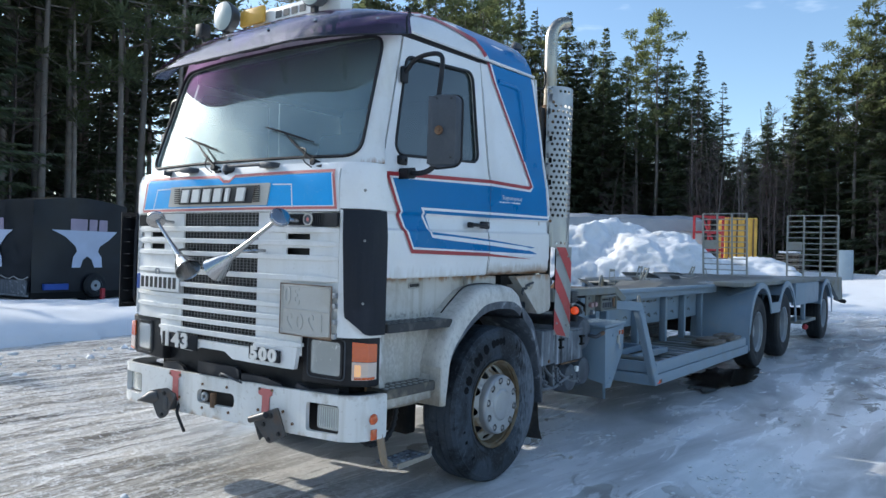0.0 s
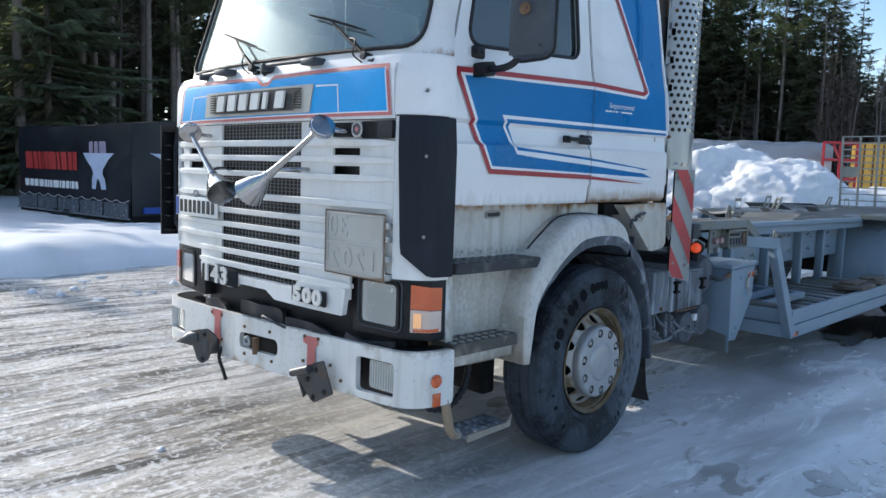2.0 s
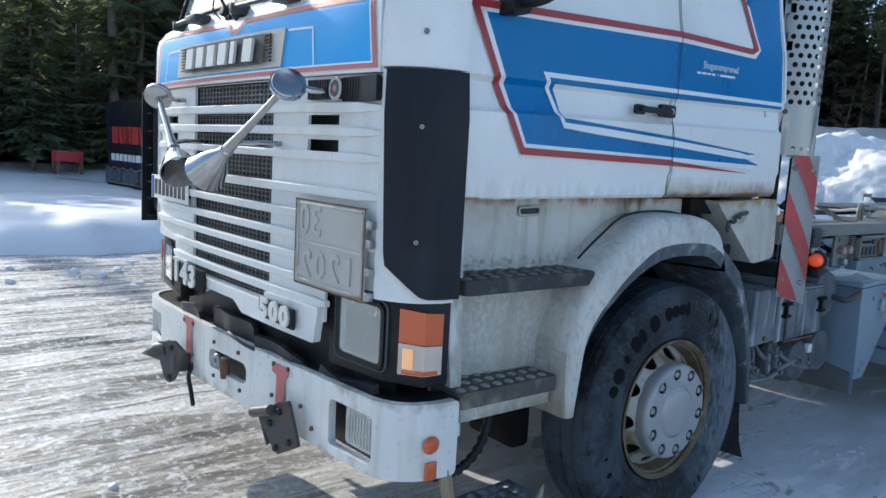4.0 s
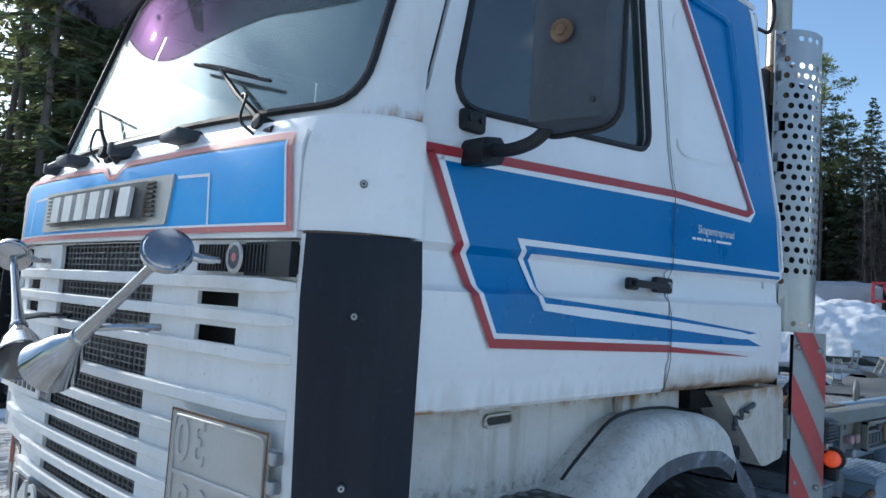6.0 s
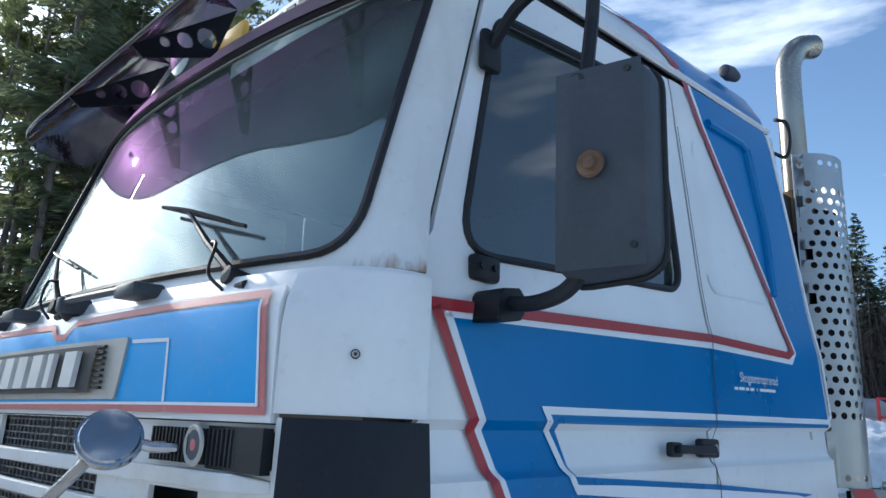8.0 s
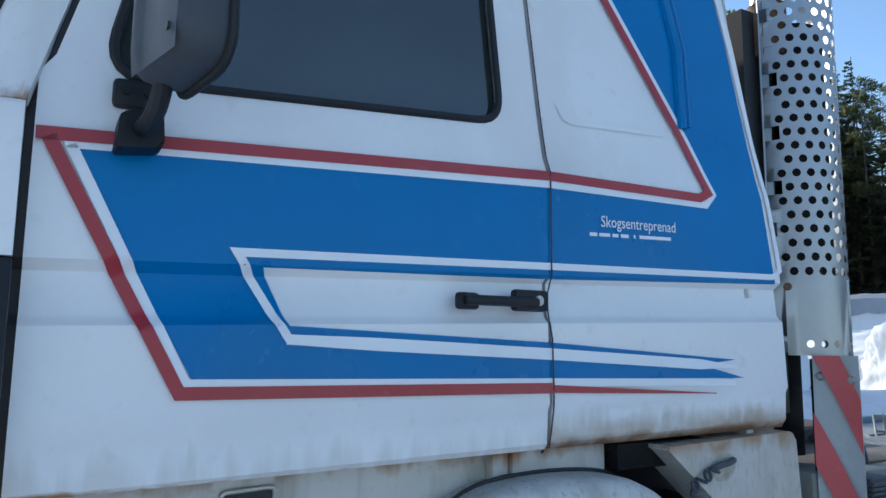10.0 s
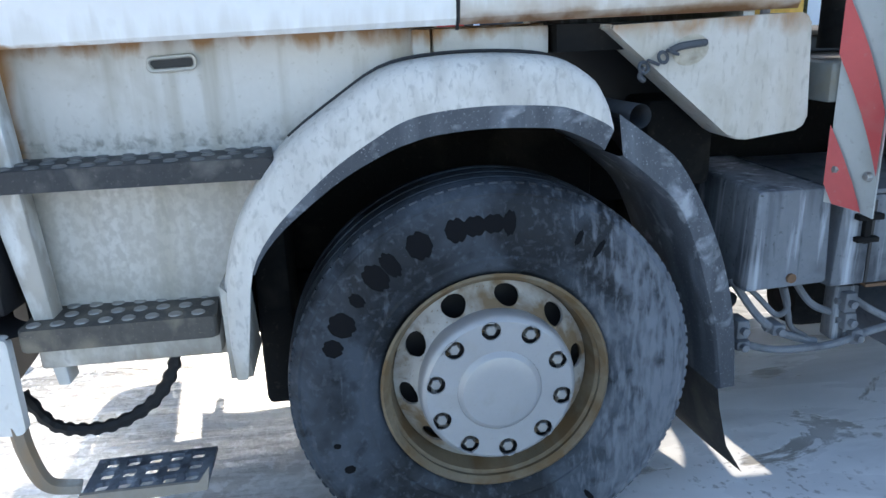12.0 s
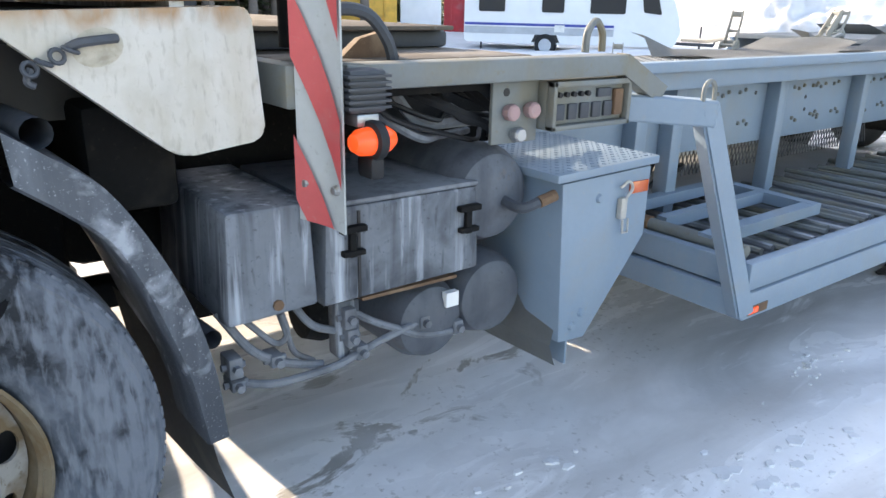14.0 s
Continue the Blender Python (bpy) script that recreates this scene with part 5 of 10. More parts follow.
bl = part("plough_bracket", sheet(plate_l, [], lambda a, b: (a, 0.06 + (a + 0.5) * 0.25, b), [], [], 0.014), BRACKET, bump, "bare steel mounting bracket")
part("bracket_nose", lathe(bmesh.new(), [(0, -0.11), (0.022, -0.06), (0.045, -0.01), (0.045, 0.05), (0, 0.05)], (-0.565, 0.06, 0.535), (0.75, 0.55, 0.25), 14), BRACKET, bl)
part("bracket_arm", bbox(-0.50, -0.42, 0.07, 0.15, 0.46, 0.55, 0.01), BRACKET, bl)
for u, z in ((-0.45, 0.575), (-0.465, 0.43), (-0.53, 0.55)):
    part("bracket_bolt", lathe(bmesh.new(), [(0, 0.010), (0.011, 0.009), (0.014, 0)], (u, 0.058 + (u + 0.5) * 0.25, z), (0.2, -1, 0), 8), PLAIN_BLACK, bl)
part("hanging_cable", tube(bmesh.new(), smooth_path([(-0.41, 0.16, 0.50), (-0.39, 0.13, 0.45), (-0.33, 0.12, 0.39), (-0.275, 0.11, 0.345)]), 0.010, 6), RUBBER, bump)
for z0, z1, m in ((0.585, 0.645, ORANGE), (0.50, 0.56, ORANGE)):
    p = Vector(bumper(1.30, (z0 + z1) / 2, 0.002))
    if z0 > 0.57:
        bm = lathe(bmesh.new(), [(0, 0.016), (0.02, 0.012), (0.031, 0)], p, (1, -0.15, 0), 16)
    else:
        bm = bbox(p.x - 0.002, p.x + 0.010, p.y - 0.022, p.y + 0.022, z0, z1, 0.004)
    part("side_marker", bm, m, bump, "orange side marker lamp")

# horns
for (x0, y0, z0), (x1, y1, z1) in (((0.672, 0.07, 1.733), (0.185, -0.02, 1.415)), ((-0.56, 0.04, 1.725), (-0.085, -0.02, 1.405))):
    a, b = Vector((x0, y0, z0)), Vector((x1, y1, z1))
    d = (b - a)
    L = d.length
    bm = lathe(bmesh.new(), [(0.0115, 0.0), (0.0125, L * 0.30), (0.0155, L * 0.52), (0.020, L * 0.66), (0.021, L * 0.70), (0.025, L * 0.705), (0.026, L * 0.72), (0.022, L * 0.73), (0.027, L * 0.76), (0.044, L * 0.82),
                             (0.058, L * 0.88), (0.068, L * 0.945), (0.0765, L * 0.985), (0.079, L), (0.075, L + 0.003), (0.062, L * 0.95), (0.048, L * 0.87), (0.028, L * 0.79), (0, L * 0.77)], a, d, 30)
    horn = part("air_horn", bm, CHROME, truck, "chrome trumpet air horn")
    face = d.normalized() * (1 if x0 < 0 else -1) + Vector((0, -0.45, 0))
    bm = lathe(bmesh.new(), [(0, 0.019), (0.030, 0.018), (0.052, 0.014), (0.055, 0.010), (0.060, 0.009), (0.061, 0.0), (0.060, -0.008), (0.055, -0.010), (0.050, -0.016), (0.022, -0.020), (0, -0.021)], a, face, 32)
    part("horn_drum", bm, CHROME, horn)
    bm = tube(bmesh.new(), [a + Vector((0.01, 0.02, 0)), a + Vector((0.03, 0.07, -0.012)), (a.x + 0.04, 0.20, a.z - 0.012)], 0.011, 8)
    part("drum_bracket", bm, CHROME, horn)
    mid = a + d * 0.64
    bm = tube(bmesh.new(), [mid, mid + Vector((0.05 if x0 > 0 else -0.05, 0.07, 0.01)), (mid.x + (0.06 if x0 > 0 else -0.06), 0.2, mid.z + 0.01)], 0.010, 8)
    part("horn_stay", bm, CHROME, horn)

# wipers, washer and grab bars under the windscreen
for wx in (0.765, -0.10):
    base = Vector((wx, screen_y(wx, 2.08) - 0.035, 2.065))
    elbow = Vector((wx - 0.29, screen_y(wx - 0.29, 2.25) - 0.03, 2.255))
    bm = tube(bmesh.new(), [base, base.lerp(elbow, 0.5) + Vector((0, -0.008, 0.0)), elbow], 0.008, 8, [0.011, 0.008, 0.005])
    wiper = part("wiper", bm, BLACK, truck, "black windscreen wiper resting on the glass")
    cyl(bm2 := bmesh.new(), base + Vector((0.0, 0.03, -0.01)), base + Vector((0, -0.02, 0)), 0.020, 14)
    cyl(bm2, base + Vector((0.02, -0.005, -0.03)), base + Vector((0.07, -0.008, -0.028)), 0.010, 8)
    tube(bm2, smooth_path([base + Vector((0.0, -0.02, -0.035)), base + Vector((-0.06, -0.03, 0.01)), base + Vector((-0.05, -0.025, 0.07)), base.lerp(elbow, 0.5)]), 0.004, 6)
    part("wiper_pivot", bm2, RUBBER, wiper)
    d = Vector((0.225, 0, -0.062))
    bm = bmesh.new()
    p0, p1 = elbow - d * 0.9, elbow + d * 1.05
    line = []
    for k in range(9):
        q = p0.lerp(p1, k / 8)
        q.y = screen_y(q.x, q.z) - 0.018
        line.append(q)
    tube(bm, line, 0.005, 6)
    bow = tube(bmesh.new(), [line[1] + Vector((0, -0.006, 0.004)), line[2] + Vector((0, -0.013, 0.006)), line[4] + Vector((0, -0.020, 0.008)), line[6] + Vector((0, -0.013, 0.006)), line[7] + Vector((0, -0.006, 0.004))], 0.0032, 6)
    part("wiper_bow", bow, BLACK, wiper)
    part("wiper_blade", bm, RUBBER, wiper)
for a, b in ((0.06, 0.50), (-0.62, -0.28)):
    bm = bmesh.new()
    tube(bm, [(u, screen_y(u, 2.07) - 0.075, 2.058) for u in [a + (b - a) * k / 6 for k in range(7)]], 0.010, 8)
    box(bm, b - 0.12, b, screen_y(b, 2.07) - 0.095, screen_y(b, 2.07) - 0.02, 2.038, 2.070, 0.008)
    box(bm, a, a + 0.03, screen_y(a, 2.07) - 0.09, screen_y(a, 2.07) - 0.01, 2.03, 2.07, 0.006)
    part("grab_bar", bm, GREY_PLASTIC, truck, "dark grab bar below the windscreen")
bm = lathe(bmesh.new(), [(0, 0.035), (0.030, 0.033), (0.034, 0.02), (0.034, 0)], (0.045, screen_y(0.045, 2.07) - 0.03, 2.035), (0.1, -0.75, 0.6), 18)
part("washer_cap", bm, BLACK, truck, "round black washer filler cap")

# sun visor over the windscreen
def visor(u, v):
    # u across, v from the roof edge (0) to the lip (1)
    a = abs(u)
    k = max(0.0, (a - 0.44) / 0.56) ** 3
    lip_p = Vector((1.13 * u if u > 0 else 1.24 * u, 0.14 + (0.51 if u > 0 else 0.36) * k, 2.765 + (0.09 if u > 0 else 0.08) * k))
    root = Vector((1.10 * u, 0.50 + 0.20 * a ** 3, 3.085 - 0.09 * a ** 3))
    p = root.lerp(lip_p, v)
    return (p.x, p.y - 0.03 * math.sin(math.pi * v), p.z + 0.035 * math.sin(math.pi * v))
vis_o = rpoly([(-1.0, 0.0), (1.0, 0.0), (1.0, 1.0), (-1.0, 1.0)], 0.05, 4)
vz = part("sun_visor", sheet(vis_o, [], visor, [k * 0.0625 for k in range(-15, 16)], [0.15, 0.3, 0.45, 0.6, 0.75, 0.9], 0.006), VISOR, truck, "smoked purple acrylic sun visor")
lip = [visor(u, v) for u, v in dense([(-0.99, 0.1), (-0.99, 0.99), (0.99, 0.99), (0.99, 0.1)], 0.05)]
part("visor_lip", tube(bmesh.new(), lip, 0.006, 6), BLACK, vz)
for u in (-0.78, -0.45, -0.1, 0.25, 0.62, 0.9):
    q = Vector(visor(u, 0.62))
    part("visor_bolt", lathe(bmesh.new(), [(0, 0.012), (0.008, 0.010), (0.012, 0)], q, (0, -0.5, 1), 10), CHROME, vz)
for u in (-0.40, 0.08, 0.58):
    # bracket: pierced black triangle between cab roof and visor
    x = u * 1.12
    top0, lipq = Vector(visor(u, 0.05)), Vector(visor(u, 0.86))
    wall = Vector((x, screen_y(x, 2.88) - 0.03, 2.87))
    poly = [(top0.y, top0.z - 0.01), (lipq.y, lipq.z - 0.01), (lipq.y + 0.04, lipq.z - 0.035), (wall.y, wall.z), (wall.y + 0.02, wall.z + 0.03)]
    hs = []
    for t, r in ((0.22, 0.034), (0.46, 0.026), (0.67, 0.017)):
        c = Vector(((poly[0][0] + poly[4][0]) / 2, (poly[0][1] + poly[4][1]) / 2 - 0.01)).lerp(Vector(poly[1]), t) + Vector((0, -0.012 * (1 - t)))
        hs.append([(c.x + r * math.cos(a), c.y + r * math.sin(a)) for a in [k * math.pi / 5 for k in range(10)]])
    part("visor_bracket", sheet(poly, hs, lambda a, b: (x, a, b), [], [], 0.008), BLACK, vz, "pierced black bracket")

# roof lamps
def roof_lamp(x, y, z):
    bm = lathe(bmesh.new(), [(0, 0.11), (0.05, 0.105), (0.095, 0.066), (0.114, 0.0), (0.114, -0.018), (0.106, -0.024), (0, -0.026)], (x, y, z), (0, 1, 0), 28)
    lamp = part("roof_lamp", bm, GREY_PLASTIC, truck, "round roof driving lamp with a clear lens")
    part("lamp_cover", lathe(bmesh.new(), [(0, -0.040), (0.06, -0.038), (0.107, -0.025)], (x, y, z), (0, 1, 0), 28), LENS, lamp)
    part("lamp_foot", bbox(x - 0.02, x + 0.02, y - 0.01, y + 0.03, z - 0.22, z - 0.08), BLACK, lamp)
    return lamp
for x in (-0.70, 0.30):
    roof_lamp(x - 0.03, 0.62 + 0.05 * abs(x), 3.29)
bm = bbox(-1.03, -0.94, 0.60, 0.68, 3.17, 3.27, 0.006)
tube(bm, [(-0.985, 0.64, 3.17), (-0.97, 0.66, 3.02)], 0.012, 6)
part("work_lamp", bm, BLACK, truck, "small black work lamp")
bm = bbox(-0.50, 0.42, 0.74, 0.86, 3.10, 3.30, 0.015)
part("roof_sign", bm, PLATE_WHITE, truck, "white roof sign box")
part("beacon_bar", bbox(-0.62, -0.34, 0.70, 0.735, 3.20, 3.33, 0.02), YELLOW, truck, "yellow roof sign end")
bm = bmesh.new()
for k in range(4):
    box(bm, -0.24 + k * 0.085, -0.18 + k * 0.085, 0.734, 0.739, 3.215, 3.265)
part("sign_bar", bm, GREY_PLASTIC, truck)
bm = lathe(bmesh.new(), [(0, 0.05), (0.02, 0.045), (0.03, 0.0), (0.025, -0.04), (0, -0.05)], (0.99, 2.08, 3.16), (0.1, 1, 0), 14)
part("roof_marker", bm, GREY_PLASTIC, truck, "grey roof corner marker lamp")
part("roof_aerial", tube(bmesh.new(), [(0.93, 0.86, 3.06), (0.95, 0.83, 3.09), (0.93, 0.82, 3.10)], 0.012, 6), BLACK, truck)

# mirror
mc = Vector((1.383, 0.688, 2.26))
def mirror_shape(bm, c, w, h, d, turn):
    rows = []
    M = Matrix.Rotation(radians(turn), 3, "Z")
    pts = rpoly([(-w / 2, -h / 2), (w / 2, -h / 2 + 0.015), (w / 2, h / 2 - 0.01), (-w / 2 + 0.02, h / 2)], [0.05, 0.055, 0.05, 0.05], 5)
    for k, (sc, dy) in enumerate(((0.90, -d), (0.97, -d * 0.82), (1.0, -d * 0.45), (1.0, 0.0), (0.96, 0.006))):
        rows.append([bm.verts.new(c + M @ Vector((p[0] * (1 - (1 - sc) * 1.0), dy, p[1] * (1 - (1 - sc) * 0.6)))) for p in pts])
    for A, B in zip(rows, rows[1:]):
        for i in range(len(pts)):
            j = (i + 1) % len(pts)
            bm.faces.new((A[i], A[j], B[j], B[i]))
    # soft step down the shell's back
    cols = ((-0.44, 0.0), (-0.34, -0.010), (-0.24, -0.012), (-0.18, -0.005), (0.10, -0.004), (0.22, -0.005), (0.34, -0.004), (0.44, 0.0))
    grid = [[bm.verts.new(c + M @ Vector((w * u, -d + (o if 0 < k < 4 else 0), h * v))) for u, o in cols] for k, v in enumerate((-0.46, -0.38, 0.0, 0.38, 0.46))]
    for A, B in zip(grid, grid[1:]):
        for q in range(len(cols) - 1):
            bm.faces.new((A[q], A[q + 1], B[q + 1], B[q]))
    bm.faces.new(rows[0])
    return bm, rows[-1]


def mirror_edge(c, w, h, turn):
    M = Matrix.Rotation(radians(turn), 3, "Z")
    pts = rpoly([(-w / 2, -h / 2), (w / 2, -h / 2 + 0.015), (w / 2, h / 2 - 0.01), (-w / 2 + 0.02, h / 2)], [0.05, 0.055, 0.05, 0.05], 5)
    loop = [c + M @ Vector((p[0] * 1.01, -0.006, p[1] * 1.01)) for p in pts]
    return tube(bmesh.new(), loop + loop[:2], 0.0075, 8)
for s in (1, -1):
    bm, last = mirror_shape(bmesh.new(), mc, 0.192, 0.425, 0.085, 13)
    bm.faces.new(last[::-1])
    if s == -1:
        mirror_x(bm)
    mh = part("mirror", bm, GREY_PLASTIC, truck, "large grey plastic door mirror on a bent arm", angle=50)
    bm = mirror_edge(mc, 0.192, 0.425, 13)
    if s == -1:
        mirror_x(bm)
    part("mirror_edge", bm, RUBBER, mh, "black rubber mirror edge")
    bm = bmesh.new()
    box(bm, 1.098, 1.125, 0.575, 0.655, 2.075, 2.130, 0.010)
    prism(bm, rpoly([(0.58, 1.985), (0.66, 1.995), (0.655, 2.06), (0.585, 2.05)], 0.012), "x", 1.11, 1.185, 0.006)
    for dy in (-0.02, 0.02):
        cyl(bm, (1.125, 0.615 + dy, 2.105), (1.130, 0.615 + dy, 2.105), 0.008, 10)
    tube(bm, smooth_path([(1.17, 0.620, 2.025), (1.24, 0.625, 2.020), (1.305, 0.630, 2.035), (1.345, 0.630, 2.070), (1.358, 0.618, 2.115), (1.362, 0.610, 2.150)]), 0.016, 10)
    if s == -1:
        mirror_x(bm)
    part("mirror_arm", bm, BLACK, mh, "bent black mirror arm")
    bm = bmesh.new()
    box(bm, 1.075, 1.10, 0.61, 0.67, 2.57, 2.67, 0.010)
    tube(bm, smooth_path([(1.09, 0.64, 2.63), (1.18, 0.635, 2.70), (1.30, 0.635, 2.715), (1.365, 0.64, 2.69), (1.372, 0.635, 2.60), (1.366, 0.615, 2.42)]), 0.014, 8)
    if s == -1:
        mirror_x(bm)
    part("mirror_arm", bm, BLACK, mh, "bent black mirror arm")
    bm = lathe(bmesh.new(), [(0, 0.010), (0.011, 0.010), (0.013, 0.004), (0.024, 0.006), (0.027, 0.0)], (1.397, 0.588, 2.256), (0.22, -1, 0), 20)
    if s == -1:
        mirror_x(bm)
    part("mirror_boss", bm, RUSTY, mh, "rusted round mirror mount")
    for dx, dz in ((-0.05, 0.17), (0.06, 0.175), (0.065, -0.16), (-0.055, -0.165)):
        bm = bmesh.new()
        cyl(bm, (1.398 + dx, 0.640 + dx * 0.23, 2.26 + dz), (1.398 + dx + 0.003, 0.599 + dx * 0.23, 2.26 + dz), 0.007, 10)
        if s == -1:
            mirror_x(bm)
        part("mirror_screw", bm, PLAIN_BLACK, mh)

# flat black patches paint the shade of pockets where the arms enter the mirror shell
for s in (1, -1):
    for z0, z1 in ((2.105, 2.175), (2.385, 2.45)):
        P = rpoly([(1.342, z0), (1.385, z0), (1.378, z1), (1.348, z1)], 0.016, 4)
        bm = sheet(P, [], lambda a, b: (s * a, 0.5975 + (a - 1.383) * 0.23, b), [], [])
        part("arm_pocket", bm, PLAIN_BLACK, truck)

# cab inside
part("dashboard", prism(bmesh.new(), rpoly([(0.36, 1.7), (0.95, 1.7), (0.85, 2.02), (0.42, 2.06)], 0.05), "x", -1.05, 1.05), INTERIOR, truck)
for x in (-0.62, 0.55):
    bm = bbox(x - 0.25, x + 0.25, 1.25, 1.75, 1.72, 1.88, 0.04)
    st = part("cab_seat", bm, SEAT, truck, "dark cloth cab seat")
    part("seat_back", prism(bmesh.new(), rpoly([(1.62, 1.85), (1.75, 1.85), (1.92, 2.55), (1.82, 2.58)], 0.04), "x", x - 0.24, x + 0.24), SEAT, st)
bm = lathe(bmesh.new(), [(0.22 + 0.016 * math.cos(a), 0.016 * math.sin(a)) for a in [k * math.pi / 4 for k in range(8)]], (0.55, 0.98, 2.05), (0, -0.6, 0.8), 28, close=True)
part("steering_wheel", bm, BLACK, truck)
part("inner_lining", bbox(-1.0, 1.0, 2.20, 2.24, 1.45, 2.9), INTERIOR, truck)

part("headliner", bbox(-1.0, 1.0, 0.64, 2.20, 2.865, 2.885), INTERIOR, truck)
for s in (1, -1):
    part("roof_side_trim", bbox(s * 0.985, s * 1.022, 0.63, 2.25, 2.81, 2.925), INTERIOR, truck)
# the cab's nose stands a little askew on the frame: its far side comes forward
def askew(p):
    k = 0.09 * max(0.0, 0.667 - p.x) * min(1.0, max(0.0, (1.0 - p.y) / 0.5))
    return Vector((p.x + k, p.y - 0.47 * k, p.z + 0.21 * k * (1.53 - p.z)))


for ob in truck.children_recursive:
    if ob.type == "MESH":
        for v in ob.data.vertices:
            v.co = askew(v.co)


# ---- wheels ----
def circle(cx, cy, r, n=12, ph=0.0, squash=1.0, turn=0.0):
    out = []
    for k in range(n):
        a = 2 * math.pi * k / n + ph
        u, v = r * math.cos(a), r * squash * math.sin(a)
        out.append((cx + u * math.cos(turn) - v * math.sin(turn), cy + u * math.sin(turn) + v * math.cos(turn)))
    return out


def loft(bm, rows, close=False):
    V = [[bm.verts.new(p) for p in r] for r in rows]
    n = len(V)
    for k in range(n if close else n - 1):
        A, B = V[k], V[(k + 1) % n]
        for i in range(len(A) - 1):
            bm.faces.new((A[i], A[i + 1], B[i + 1], B[i]))
    return bm


TYRE_PROF = [(0.285, 0.085), (0.300, 0.112), (0.325, 0.134), (0.345, 0.139), (0.352, 0.1365), (0.40, 0.150), (0.435, 0.1515), (0.44, 0.1490), (0.475, 0.146), (0.502, 0.132), (0.508, 0.134), (0.525, 0.118), (0.534, 0.098),
             (0.536, 0.072), (0.531, 0.069), (0.531, 0.064), (0.536, 0.061), (0.537, 0.013), (0.531, 0.010), (0.531, 0.004), (0.537, 0.001), (0.536, -0.055), (0.531, -0.06), (0.531, -0.066), (0.536, -0.070),
             (0.534, -0.098), (0.50, -0.135), (0.43, -0.150), (0.34, -0.140), (0.285, -0.09)]


def front_wheel(s, cy, cz):
    cx = 1.068 * s
    ax = (s, 0, 0)
    c = (cx, cy, cz)
    wheel = part("front_wheel", lathe(bmesh.new(), TYRE_PROF, c, ax, 96), TYRE, truck, "worn black front tyre with salt film")
    bm = lathe(bmesh.new(), [(0.288, 0.08), (0.283, 0.118), (0.296, 0.132), (0.303, 0.128), (0.300, 0.118), (0.288, 0.108), (0.276, 0.10), (0.268, 0.06), (0.262, 0.03), (0.262, -0.10)], c, ax, 64)
    part("rim", bm, RIM_EDGE, wheel, "rusty steel rim")

    def disc(u, v):
        r = math.hypot(u, v)
        h = interp([(0.17, 0.150), (0.186, 0.146), (0.20, 0.120), (0.222, 0.082), (0.245, 0.062), (0.264, 0.052)], r)
        return (cx + s * h, cy + u, cz + v)
    holes = [circle(0, 0, 0.165, 40)]
    for k in range(10):
        a = 2 * math.pi * (k + 0.22) / 10
        holes.append(circle(0.231 * math.cos(a), 0.231 * math.sin(a), 0.0235, 16, squash=1.45, turn=a))
    part("wheel_disc", sheet(circle(0, 0, 0.264, 56), holes, disc, [-0.2, -0.1, 0, 0.1, 0.2], [-0.2, -0.1, 0, 0.1, 0.2], 0.008), RIM, wheel, "scratched grey wheel disc with rust")
    bm = lathe(bmesh.new(), [(0.262, 0.0), (0.15, 0.0), (0, 0.0)], c, ax, 32)
    part("brake_drum", bm, PLAIN_BLACK, wheel)
    nuts = [(0.1675 * math.cos(2 * math.pi * (k + 0.694) / 10), 0.1675 * math.sin(2 * math.pi * (k + 0.694) / 10)) for k in range(10)]

    def cover(u, v):
        r = math.hypot(u, v)
        h = interp([(0.0, 0.176), (0.098, 0.176), (0.106, 0.168), (0.109, 0.166), (0.203, 0.166)], r)
        return (cx + s * h, cy + u, cz + v)
    part("wheel_cover", sheet(circle(0, 0, 0.1885, 56), [circle(0, 0, 0.110, 40)] + [circle(u, v, 0.0250, 20) for u, v in nuts], cover, [], [], 0.006), HUBCAP, wheel, "round aluminium wheel cover", smooth=False)
    bm = lathe(bmesh.new(), [(0.1095, 0.165), (0.104, 0.168), (0.098, 0.1745), (0.094, 0.176), (0.05, 0.1765), (0, 0.1765)], c, ax, 48)
    part("hub_centre", bm, HUBCAP, wheel)
    part("cover_skirt", lathe(bmesh.new(), [(0.1885, 0.166), (0.196, 0.162), (0.202, 0.154), (0.205, 0.140), (0.206, 0.12), (0.203, 0.10)], c, ax, 56), HUBCAP, wheel)
    part("nut_well", lathe(bmesh.new(), [(0.20, 0.142), (0.12, 0.142)], c, ax, 40), PLAIN_BLACK, wheel)
    first = None
    for u, v in nuts:
        if first is None:
            bm = lathe(bmesh.new(), [(0.0180, 0.0), (0.0180, 0.004), (0.015, 0.006)], (0, 0, 0), ax, 16)
            lathe(bm, [(0.0150, 0.0), (0.0150, 0.020), (0.012, 0.023), (0, 0.023)], (0, 0, 0), ax, 6)
            first = mesh_ob("wheel_nut", bm, NUT, True, 30)
            first.parent = wheel
            first.location = (cx + s * 0.143, cy + u, cz + v)
        else:
            o = new("wheel_nut", first.data)
            o.parent = wheel
            o.location = (cx + s * 0.143, cy + u, cz + v)
    bm = bmesh.new()
    for k in range(100):
        a = 2 * math.pi * k / 100
        obox(bm, (cx + s * 0.0985, cy + 0.5275 * math.cos(a), cz + 0.5275 * math.sin(a)), (0.030, 0.021, 0.009), (math.degrees(a) - 90, 0, 0))
    tagged(part("tread_lug", bm, TYRE, wheel, smooth=False), kind="stuff")
